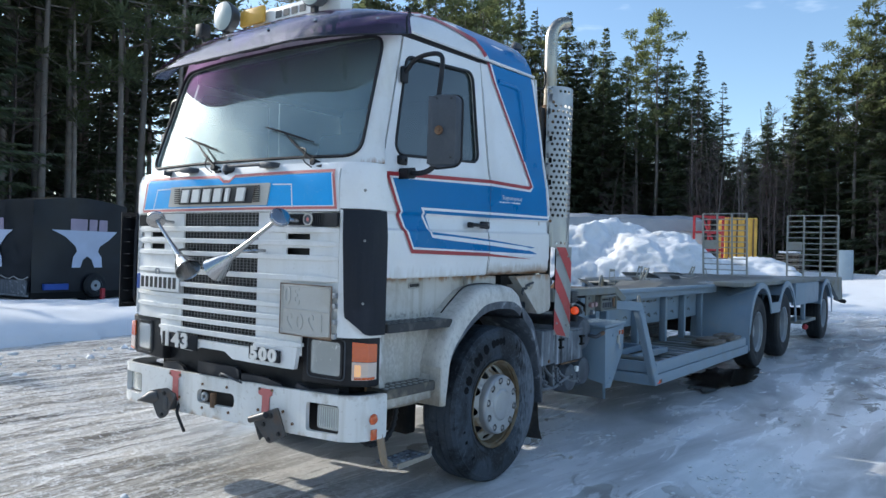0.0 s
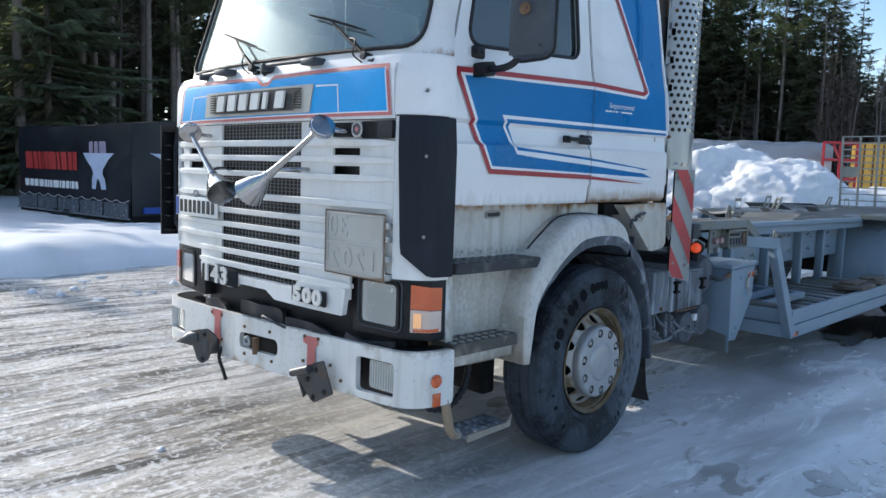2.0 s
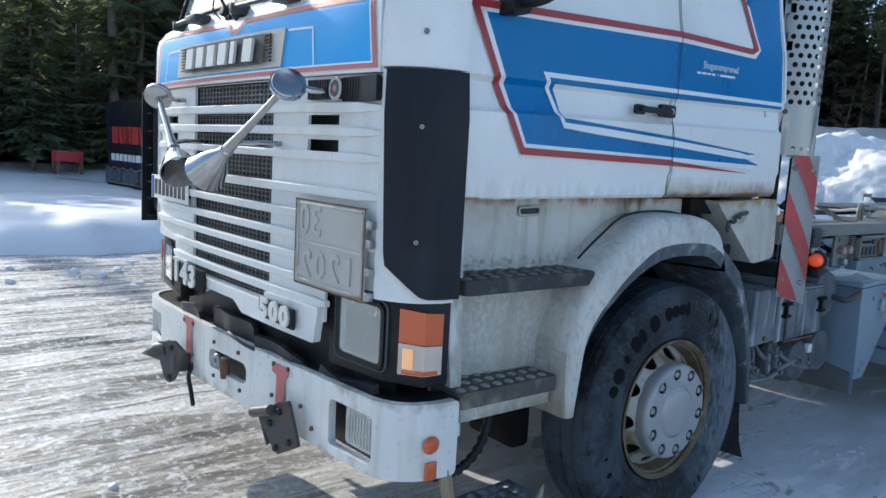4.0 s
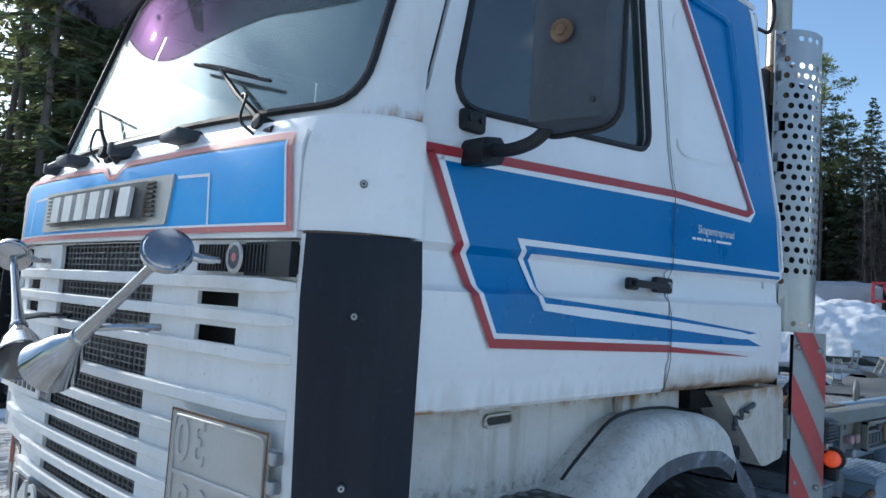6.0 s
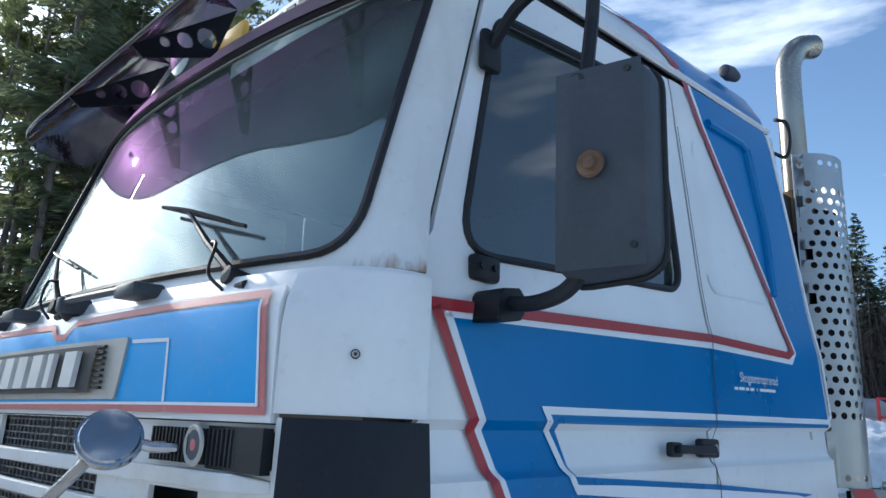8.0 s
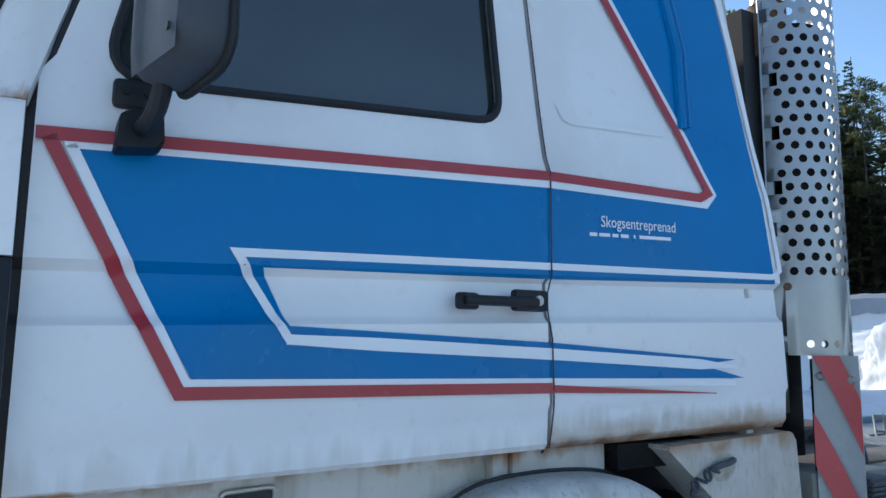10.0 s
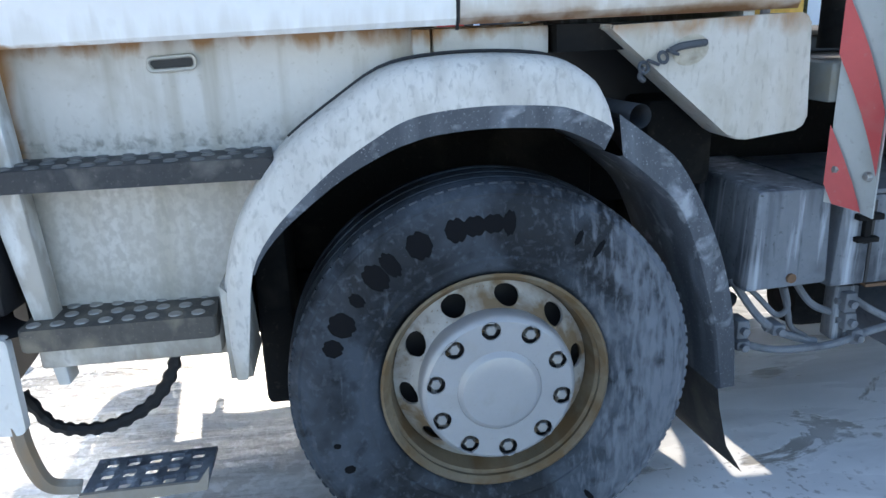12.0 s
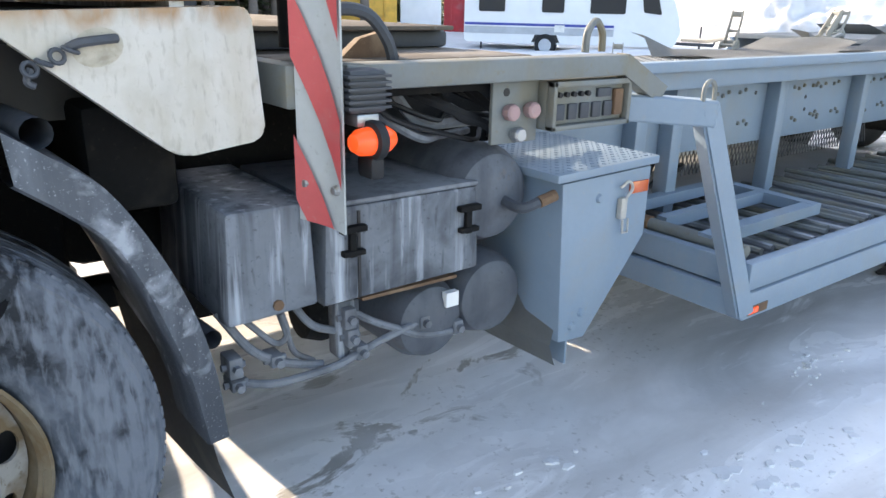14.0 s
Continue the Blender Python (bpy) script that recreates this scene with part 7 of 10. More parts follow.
for y in (2.665, 3.045):
    bm = bbox(1.125, 1.150, y - 0.035, y + 0.04, 0.868, 0.886, 0.004)
    box(bm, 1.125, 1.142, y - 0.008, y + 0.012, 0.80, 0.868, 0.003)
    box(bm, 1.125, 1.148, y - 0.03, y + 0.035, 0.805, 0.82, 0.003)
    part("box_latch", bm, DARK, b2, "rubber box latch")
part("plug", cyl(bmesh.new(), (1.14, 2.45, 0.72), (1.150, 2.45, 0.72), 0.014, 8), RUSTY, b2)
# air tanks, valves and hoses
def tank(y, z, r, x1, x0=0.45):
    bm = lathe(bmesh.new(), [(0, 0.0), (r * 0.55, -0.012), (r * 0.85, -0.035), (r, -0.085), (r, -(x1 - x0))], (x1, y, z), (1, 0, 0), 32)
    return part("air_tank", bm, TANK_DARK, truck, "salt-stained grey air tank")
t1 = tank(3.17, 0.885, 0.150, 1.13)
tank(3.18, 0.560, 0.135, 1.13)
t3 = tank(2.955, 0.525, 0.128, 1.12)
bm = tube(bmesh.new(), smooth_path([(1.12, 3.19, 0.875), (1.19, 3.20, 0.865), (1.21, 3.25, 0.88)]), 0.017, 8)
part("tank_valve", bm, GREY_PLASTIC, t1)
part("valve_plug", cyl(bmesh.new(), (1.21, 3.25, 0.88), (1.215, 3.31, 0.895), 0.018, 10), RUSTY, t1)
part("tank_tag", bbox(1.10, 1.122, 2.985, 3.03, 0.575, 0.62), PLATE_WHITE, t3)
for k, (x, pts, r) in enumerate((
    (1.11, [(2.342, 0.508), (2.43, 0.498), (2.528, 0.492), (2.636, 0.492), (2.756, 0.517), (2.893, 0.541)], 0.0115),
    (1.09, [(2.325, 0.70), (2.384, 0.604), (2.455, 0.545), (2.53, 0.508), (2.595, 0.488)], 0.012),
    (1.07, [(2.483, 0.69), (2.50, 0.60), (2.525, 0.535), (2.579, 0.495)], 0.009),
    (1.08, [(2.52, 0.69), (2.57, 0.61), (2.646, 0.571), (2.703, 0.552)], 0.011),
    (1.10, [(2.64, 0.67), (2.72, 0.60), (2.831, 0.538), (2.909, 0.503), (3.013, 0.490)], 0.011),
    (1.06, [(2.36, 0.70), (2.42, 0.63), (2.47, 0.58), (2.50, 0.60), (2.49, 0.66)], 0.009))):
    path = [(x + (-0.04 if n == 0 else 0.0) + 0.012 * math.sin(n + k), y, z) for n, (y, z) in enumerate(pts)]
    part("air_hose", tube(bmesh.new(), smooth_path(path), r, 8), TANK, truck, "grey salt-stained air hose" if k == 0 else "")
for y, z, h in ((2.668, 0.615, 0.030), (2.675, 0.556, 0.026), (2.703, 0.505, 0.022), (2.454, 0.550, 0.016), (2.915, 0.542, 0.020), (3.04, 0.494, 0.022), (2.344, 0.562, 0.028), (2.347, 0.512, 0.014)):
    bm = bbox(1.05, 1.115, y - 0.018, y + 0.018, z - h, z + h, 0.005)
    cyl(bm, (1.10, y, z), (1.132, y, z), 0.012, 6)
    cyl(bm, (1.09, y - 0.03, z), (1.09, y + 0.03, z), 0.010, 6)
    part("valve_block", bm, TANK, truck)
part("valve_block", bbox(1.03, 1.09, 2.64, 2.71, 0.49, 0.66, 0.008), GRIME, truck)
part("brake_chamber", lathe(bmesh.new(), [(0, 0), (0.08, 0.01), (0.1, 0.06), (0.1, 0.16), (0, 0.18)], (0.80, 2.65, 0.52), (0, 1, 0), 18), DARK, truck)

# tank and box on the far side, dark in the gaps under the frame
part("fuel_tank", prism(bmesh.new(), rpoly([(-1.12, 0.40), (-0.50, 0.40), (-0.50, 1.02), (-1.12, 1.02)], 0.10), "y", 2.35, 3.75), TANK, truck, "dark grey fuel tank under the frame")
part("far_box", bbox(-1.12, -0.5, 3.85, 4.9, 0.45, 1.0, 0.02), DARK, truck)
# grey-blue tool box
tb = [(3.335, 0.925), (3.745, 0.938), (3.742, 0.70), (3.485, 0.385), (3.365, 0.395)]
bm = prism(bmesh.new(), tb, "x", 0.72, 1.222, 0.006)
tool = part("tool_box", bm, GREYBLUE, truck, "grey-blue steel tool box tapering downwards")
bm = prism(bmesh.new(), [(3.30, 0.932), (3.765, 0.946), (3.765, 0.972), (3.30, 0.958)], "x", 0.70, 1.236, 0.004)
lid = part("tool_box_lid", bm, GREYBLUE, tool, "scuffed grey-blue tread-plate lid")
bm = bmesh.new()
random.seed(4)
for i in range(18):
    for j in range(20):
        y, x = 3.316 + i * 0.0253, 0.715 + j * 0.0262
        obox(bm, (x, y, 0.9595 + (y - 3.30) * 0.03), (0.013, 0.0035, 0.003), (0, 0, 45 if (i + j) % 2 else -45))
tagged(part("tread_pattern", bm, GREYBLUE, lid, smooth=False), kind="stuff")
part("box_reflector", bbox(1.222, 1.230, 3.640, 3.730, 0.855, 0.895, 0.003), ORANGE, tool)
bm = tube(bmesh.new(), smooth_path([(1.235, 3.585, 0.885), (1.245, 3.61, 0.905), (1.245, 3.63, 0.88), (1.24, 3.61, 0.85)]), 0.005, 6)
box(bm, 1.222, 1.242, 3.588, 3.618, 0.78, 0.85, 0.004)
tube(bm, [(1.245, 3.595, 0.78), (1.245, 3.60, 0.735), (1.245, 3.625, 0.735), (1.245, 3.622, 0.78)], 0.004, 6)
part("box_clasp", bm, BADGE, tool)
for y, z in ((3.50, 0.86), (3.42, 0.44), (3.46, 0.48)):
    part("box_bolt", lathe(bmesh.new(), [(0, 0.01), (0.011, 0.009), (0.016, 0)], (1.222, y, z), (1, 0, 0), 8), GREYBLUE, tool)
rows = [[(x, 3.36 + 0.012 * math.sin(x * 6) + c, z) for x in (0.72, 0.9, 1.05, 1.20)] for z, c in ((0.56, 0.0), (0.46, 0.0), (0.38, -0.02), (0.30, 0.01))]
bm = loft(bmesh.new(), rows)
bmesh.ops.solidify(bm, geom=bm.faces[:], thickness=0.01)
part("rubber_skirt", bm, MAT_GREY, tool, "curled grey rubber skirt")
part("rubber_skirt", bbox(0.72, 1.19, 3.434, 3.444, 0.285, 0.42, 0.002), GREYBLUE, tool)

# ---- flat bed ----
part("bed_side_beam", bbox(1.12, 1.20, 2.625, 3.605, 1.230, 1.292, 0.008), GREYBLUE_OLD, truck, "weathered grey bed side beam")
part("bed_front_beam", bbox(-1.2, 1.14, 2.50, 2.62, 1.19, 1.29, 0.008), GREYBLUE_OLD, truck)
for i in range(8):
    x0 = -1.2 + i * 0.288
    part("deck_plank", bbox(x0, x0 + 0.280, 2.55, 3.27 + 0.03 * (i % 3), 1.262, 1.292, 0.005), WOOD, truck, "weathered wooden deck plank" if i == 0 else "")
part("rubber_pad", bbox(-1.15, 0.72, 2.55, 3.27, 1.294, 1.346, 0.012), GREY_PLASTIC, truck, "thick dark rubber pad on the deck")
part("ply_sheet", bbox(-1.1, 0.78, 2.52, 3.25, 1.348, 1.362, 0.004), WOOD, truck, "weathered plywood sheet")
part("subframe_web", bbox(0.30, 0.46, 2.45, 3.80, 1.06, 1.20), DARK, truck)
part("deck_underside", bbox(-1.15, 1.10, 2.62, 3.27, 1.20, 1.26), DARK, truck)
bm = tube(bmesh.new(), smooth_path([(1.05, 3.57, 1.29), (1.05, 3.575, 1.35), (1.04, 3.62, 1.385), (1.03, 3.665, 1.35), (1.03, 3.67, 1.29)]), 0.012, 8)
part("lashing_hoop", bm, GREYBLUE_OLD, truck)
bm = tube(bmesh.new(), smooth_path([(1.08, 2.60, 1.37), (1.09, 2.66, 1.41), (1.10, 2.74, 1.40), (1.11, 2.79, 1.34), (1.11, 2.81, 1.28)]), 0.016, 8)
part("bent_hose", bm, GREY_PLASTIC, truck)
part("crumpled_sheet", prism(bmesh.new(), [(2.70, 1.29), (2.88, 1.29), (2.84, 1.36), (2.76, 1.34)], "x", 1.00, 1.03), RUSTY, truck)
# gauge box and valve plate
bm = bbox(1.10, 1.165, 3.30, 3.64, 1.080, 1.222, 0.006)
gb = part("gauge_box", bm, GREYBLUE_OLD, truck, "open grey switch box")
for k, (a0, a1, b0, b1) in enumerate(((3.30, 3.64, 1.205, 1.222), (3.30, 3.64, 1.08, 1.095), (3.30, 3.315, 1.08, 1.222), (3.625, 3.64, 1.08, 1.222))):
    part("box_rim", bbox(1.165, 1.195, a0, a1, b0, b1, 0.003), GREYBLUE_OLD, gb)
part("switch_panel", bbox(1.165, 1.170, 3.318, 3.622, 1.097, 1.203), GREYBLUE_OLD, gb)
for k in range(5):
    y = 3.345 + k * 0.052
    part("switch", bbox(1.170, 1.180, y - 0.018, y + 0.018, 1.108, 1.155, 0.003), GREY_PLASTIC, gb)
for k in range(5):
    y = 3.34 + k * 0.03
    part("knob", cyl(bmesh.new(), (1.17, y, 1.182), (1.183, y, 1.182), 0.008, 8), BLACK, gb)
part("switch", bbox(1.170, 1.182, 3.50, 3.56, 1.168, 1.195, 0.003), GREY_PLASTIC, gb)
part("switch", bbox(1.170, 1.186, 3.575, 3.612, 1.11, 1.19, 0.003), RUSTY, gb)
bm = bbox(1.12, 1.135, 3.12, 3.295, 1.048, 1.225, 0.004)
vp = part("valve_plate", bm, GREYBLUE_OLD, truck, "grey plate with brake couplings")
for y, z, r, m in ((3.175, 1.140, 0.024, COUPLING), (3.255, 1.142, 0.024, COUPLING), (3.205, 1.075, 0.022, STEEL)):
    bm = lathe(bmesh.new(), [(r * 0.8, 0.0), (r, 0.01), (r, 0.03), (r * 0.8, 0.036), (0, 0.036)], (1.135, y, z), (1, 0, 0), 9)
    part("coupling", bm, m, vp)
part("hole", cyl(bmesh.new(), (1.13, 3.17, 1.195), (1.1365, 3.17, 1.195), 0.012, 10), PLAIN_BLACK, vp)
random.seed(19)
for k in range(9):
    y = 2.72 + 0.05 * k
    r = lambda a: random.uniform(-a, a)
    pts = [(0.95 + r(0.05), y + r(0.05), 1.21), (1.04 + r(0.03), y + 0.12 + r(0.06), 1.13 + r(0.03)), (1.02 + r(0.03), y + 0.24 + r(0.05), 1.10 + r(0.04)), (0.98 + r(0.04), y + 0.38 + r(0.06), 1.07 + r(0.04)), (0.9, y + 0.5, 1.05)]
    part("cable", tube(bmesh.new(), smooth_path(pts), random.choice((0.008, 0.012, 0.016)), 6), RUBBER if k % 3 else TANK, truck, "loose black cable" if k == 0 else "")

# slanted arm and corner post
def beam(bm, p, q, w, h):
    p, q = Vector(p), Vector(q)
    a = (q - p).normalized()
    u = a.cross(Vector((0, 0, 1)))
    u = u.normalized() if u.length > 0.1 else Vector((1, 0, 0))
    v = u.cross(a)
    V = []
    for c in (p, q):
        V.append([bm.verts.new(c + u * sx * w / 2 + v * sz * h / 2) for sx, sz in ((-1, -1), (1, -1), (1, 1), (-1, 1))])
    for k in range(4):
        bm.faces.new((V[0][k], V[0][(k + 1) % 4], V[1][(k + 1) % 4], V[1][k]))
    bm.faces.new(V[0][::-1])
    bm.faces.new(V[1])
    return bm
bm = beam(bmesh.new(), (1.165, 3.60, 1.268), (1.19, 3.77, 1.165), 0.06, 0.06)
part("slanted_arm", bm, GREYBLUE_OLD, truck)
bm = beam(bmesh.new(), (1.12, 3.66, 1.125), (1.30, 3.93, 1.105), 0.09, 0.085)
bmesh.ops.bevel(bm, geom=bm.edges[:], offset=0.006, segments=1, affect="EDGES")
part("cross_arm", bm, GREYBLUE, truck)
bm = beam(bmesh.new(), (1.285, 3.90, 1.13), (1.375, 4.165, 0.36), 0.075, 0.075)
bmesh.ops.bevel(bm, geom=bm.edges[:], offset=0.008, segments=2, affect="EDGES")
post = part("corner_post", bm, GREYBLUE, truck, "grey-blue steel corner post")
bm = tube(bmesh.new(), smooth_path([(1.30, 3.865, 1.14), (1.30, 3.868, 1.19), (1.30, 3.895, 1.21), (1.30, 3.922, 1.19), (1.30, 3.925, 1.14)]), 0.008, 8)
part("post_eyelet", bm, GREYBLUE_OLD, post)

# low side platform with rods
LP_Y0, LP_Y1 = 4.15, 7.55
part("platform_rail", bbox(1.325, 1.395, LP_Y0, LP_Y1, 0.335, 0.440, 0.008), GREYBLUE, truck, "grey-blue low platform rail")
part("platform_rail", bbox(1.345, 1.390, LP_Y0 + 0.02, LP_Y1 - 0.1, 0.446, 0.555, 0.008), GREYBLUE, truck)
part("platform_front_beam", bbox(0.40, 1.33, LP_Y0, LP_Y0 + 0.06, 0.335, 0.440, 0.008), GREYBLUE, truck)
part("platform_front_beam", bbox(0.40, 1.345, LP_Y0 + 0.02, LP_Y0 + 0.07, 0.446, 0.552, 0.008), GREYBLUE, truck)
part("platform_floor", bbox(0.42, 1.33, LP_Y0 + 0.06, LP_Y1, 0.40, 0.425), TANK, truck, "dark platform floor")
bm = bbox(1.385, 1.398, LP_Y0 + 0.03, LP_Y0 + 0.16, 0.35, 0.385)
part("lamp_recess", bm, RUSTY, truck)
part("side_marker", bbox(1.392, 1.402, LP_Y0 + 0.035, LP_Y0 + 0.095, 0.355, 0.38, 0.004), BEACON, truck, "lit amber side marker")
random.seed(7)
for i in range(34):
    y = LP_Y0 + 0.12 + i * 0.093
    z = 0.50 + random.uniform(-0.012, 0.02)
    bm = tube(bmesh.new(), [(0.46 + random.uniform(0, 0.1), y + random.uniform(-0.03, 0.03), z), (1.30 + random.uniform(-0.06, 0.02), y + random.uniform(-0.03, 0.03), z + random.uniform(-0.01, 0.01))], 0.016, 8)
    part("platform_rod", bm, GREYBLUE_OLD if i % 3 else STEEL, truck, "steel rod across the platform" if i == 0 else "")
# the same low platform added on the unseen far side, to block sun underneath
for x0, x1, z0, z1 in ((-1.395, -1.325, 0.335, 0.440), (-1.390, -1.345, 0.446, 0.555), (-1.33, -0.42, 0.40, 0.425)):
    part("far_platform", bbox(x0, x1, LP_Y0, LP_Y1, z0, z1, 0.004), GREYBLUE, truck)
# wheel stop frame lying on the rods
bm = bmesh.new()
beam(bm, (1.15, 4.22, 0.575), (1.15, 5.05, 0.585), 0.06, 0.05)
beam(bm, (0.66, 4.35, 0.575), (0.66, 5.10, 0.585), 0.06, 0.05)
beam(bm, (0.66, 5.07, 0.585), (1.18, 5.02, 0.585), 0.06, 0.05)
beam(bm, (0.90, 4.28, 0.575), (0.90, 5.04, 0.585), 0.05, 0.05)
part("wheel_stop_frame", bm, GREYBLUE, truck, "grey-blue tubular wheel stop frame")
bm = cyl(bmesh.new(), (0.62, 4.24, 0.57), (1.32, 4.24, 0.57), 0.026, 12)
part("hinge_tube", bm, GREYBLUE_OLD, truck)
part("hinge_sleeve", cyl(bmesh.new(), (0.80, 4.24, 0.57), (0.88, 4.24, 0.57), 0.032, 12), RUSTY, truck)
for y in (6.0, 6.68):
    bm = bbox(1.13, 1.40, y, y + 0.50, 0.56, 0.60, 0.008)
    box(bm, 1.17, 1.33, y + 0.05, y + 0.42, 0.60, 0.63, 0.008)
    part("wooden_chock", bm, WOOD, truck, "weathered wooden block")

# long frame beam with posts and bolts
part("frame_beam", bbox(0.52, 0.58, 3.7, 8.0, 0.76, 1.10, 0.006), GREYBLUE, truck, "grey-blue frame beam with bolt holes")
part("frame_top_flange", bbox(0.50, 0.78, 3.75, 8.2, 1.10, 1.19, 0.008), GREYBLUE, truck)
for y in (4.36, 4.62, 5.50, 6.43, 7.15, 7.9):
    part("frame_post", bbox(0.58, 0.66, y, y + 0.075, 0.43, 1.10, 0.006), GREYBLUE, truck)
# bolt groups on the frame beam, with a few open holes
bm = bmesh.new()
for y0 in (4.42, 5.05, 5.78, 6.02, 6.62, 7.30):
    for dy, z in ((0.0, 1.03), (0.05, 1.02), (0.10, 1.035), (0.20, 1.03), (0.25, 1.04), (0.02, 0.86), (0.06, 0.845), (0.22, 0.87), (0.27, 0.88), (0.30, 0.86)):
        lathe(bm, [(0, 0.012), (0.009, 0.011), (0.0125, 0)], (0.58, y0 + dy, z), (1, 0, 0), 6)
tagged(part("bolt", bm, GREYBLUE_OLD, truck), kind="stuff")
for y, z in ((4.70, 0.95), (5.40, 1.02), (5.92, 0.97), (5.93, 0.90), (6.45, 0.92), (6.95, 1.0)):
    part("bolt_hole", cyl(bmesh.new(), (0.57, y, z), (0.582, y, z), 0.011, 10), PLAIN_BLACK, truck)
part("platform_floor", bbox(-1.2, 0.42, LP_Y0 + 0.06, LP_Y1, 0.40, 0.422), MAT_GREY, truck, "pale worn checker-plate floor")
bm = bmesh.new()
for k in range(64):
    y = 5.35 + 0.04 * k
    tube(bm, [(0.06, y, 0.45), (0.06, y + 0.12, 0.72)], 0.004, 4)
    tube(bm, [(0.065, y + 0.12, 0.45), (0.065, y, 0.72)], 0.004, 4)
box(bm, 0.04, 0.08, 5.30, 8.0, 0.72, 0.76)
tagged(part("mesh_guard", bm, TANK, truck, "expanded metal guard behind the platform", smooth=False), kind="stuff")
for k in range(5):
    pts = [(0.45 - 0.06 * k, 4.5 + 0.12 * k, 0.44), (0.35, 4.75 + 0.1 * k, 0.50 + 0.03 * k), (0.20 + 0.05 * k, 5.05, 0.62), (0.15, 5.3, 0.74)]
    part("loose_cable", tube(bmesh.new(), smooth_path(pts), 0.012, 6), RUBBER, truck)
part("upper_deck", bbox(-1.2, 0.80, 7.95, 16.7, 1.19, 1.232, 0.006), MAT_GREY, truck, "worn grey upper deck")
part("sunk_deck", bbox(-1.2, 0.50, 3.3, 7.95, 0.98, 1.01, 0.004), MAT_GREY, truck, "sunk grey deck between the frame beams")
plate_top = part("checker_plate", bbox(0.30, 0.78, 3.75, 7.9, 1.192, 1.204, 0.003), MAT_GREY, truck, "worn grey checker plate along the frame")
bm = bmesh.new()
for i in range(60):
    for j in range(11):
        obox(bm, (0.34 + j * 0.041, 3.80 + i * 0.034, 1.205), (0.022, 0.006, 0.004), (0, 0, 45 if (i + j) % 2 else -45))
tagged(part("tread_pattern", bm, MAT_GREY, plate_top, smooth=False), kind="stuff")
part("deck_edge", bbox(0.78, 0.84, 3.80, 7.9, 1.18, 1.225, 0.008), GREYBLUE, truck)
part("deck_edge", bbox(-1.26, -1.2, 4.6, 7.95, 0.94, 1.06, 0.008), GREYBLUE, truck)
part("deck_edge", bbox(-1.26, -1.2, 7.95, 16.7, 1.08, 1.20, 0.008), GREYBLUE, truck)
part("deck_side", bbox(0.80, 1.22, 7.95, 16.7, 1.20, 1.262, 0.008), GREYBLUE_OLD, truck)
random.seed(5)
for k in range(5):
    y = 4.75 + k * 1.5
    bm = bmesh.new()
    n = 8
    wide = 0.55 if k < 3 else 1.9
    rows = [[(0.77 - wide * i / n, y + 1.25 * j / 8 + 0.04 * math.sin(i * 0.9 + k), 1.215 + 0.010 * math.sin(i * 0.8 + j * 0.7 + k) + 0.035 * max(0, j - 6) + 0.05 * max(0, 2 - j) * (i > 5)) for i in range(n + 1)] for j in range(9)]
    loft(bm, rows)
    bmesh.ops.solidify(bm, geom=bm.faces[:], thickness=0.008)
    part("deck_mat", bm, MAT_GREY, truck, "buckled rubber deck mat")
def ratchet(x, y, z, turn):
    """A lashing ratchet with its handle thrown open: cheeks, handle plates, spindle and a strap on the deck."""
    M = Matrix.Translation((x, y, z)) @ Matrix.Rotation(radians(turn), 4, "Z")
    def put(bm):
        bmesh.ops.transform(bm, matrix=M, verts=bm.verts[:])
        return bm
    bm = bmesh.new()
    for sx in (-0.035, 0.035):
        prism(bm, rpoly([(-0.12, 0.0), (-0.10, 0.035), (0.0, 0.05), (0.05, 0.02), (0.05, 0.0)], 0.012, 2), "x", sx - 0.003, sx + 0.003)
        prism(bm, rpoly([(-0.02, 0.02), (0.01, 0.05), (0.07, 0.15), (0.085, 0.20), (0.065, 0.205), (0.03, 0.15), (-0.03, 0.06)], 0.01, 2), "x", sx * 0.8 - 0.003, sx * 0.8 + 0.003)
    cyl(bm, (-0.042, 0.0, 0.03), (0.042, 0.0, 0.03), 0.014, 10)
    cyl(bm, (-0.042, -0.09, 0.02), (0.042, -0.09, 0.02), 0.008, 8)
    box(bm, -0.03, 0.03, 0.055, 0.075, 0.165, 0.195, 0.004)
    box(bm, -0.03, 0.03, 0.015, 0.03, 0.085, 0.10, 0.003)
    ob = part("lashing_ratchet", put(bm), RAMP_STEEL, truck, "open steel lashing ratchet")
    strap = tube(bmesh.new(), smooth_path([(0, 0.04, 0.02), (-0.08, 0.22, 0.045), (-0.22, 0.40, 0.02), (-0.42, 0.52, 0.015)]), 0.014, 6)
    part("ratchet_strap", put(strap), MAT_GREY, ob)
for x, y, z, turn in ((0.30, 5.55, 1.225, 20), (0.28, 6.62, 1.24, -15), (-0.2, 5.2, 1.03, 40), (-0.45, 8.3, 1.24, 0), (0.3, 9.2, 1.24, 25), (-0.5, 11.0, 1.24, -20)):
    ratchet(x, y, z, turn)

# mudguards over the rear wheels
def guard_arc(cy, a0, a1, r, x0, x1, name, label):
    rows = []
    n = 14
    for k in range(n + 1):
        a = radians(a0 + (a1 - a0) * k / n)
        y, z = cy - r * math.cos(a), 0.52 + r * math.sin(a)
        rows.append([(x0, y, z), (x1 - 0.02, y, z), (x1, y + 0.012 * math.cos(a), z - 0.012), (x1, y + 0.05 * math.cos(a), z - 0.05 * math.sin(a))])
    bm = loft(bmesh.new(), rows)
    return part(name, bm, GREYBLUE, truck, label, angle=50)
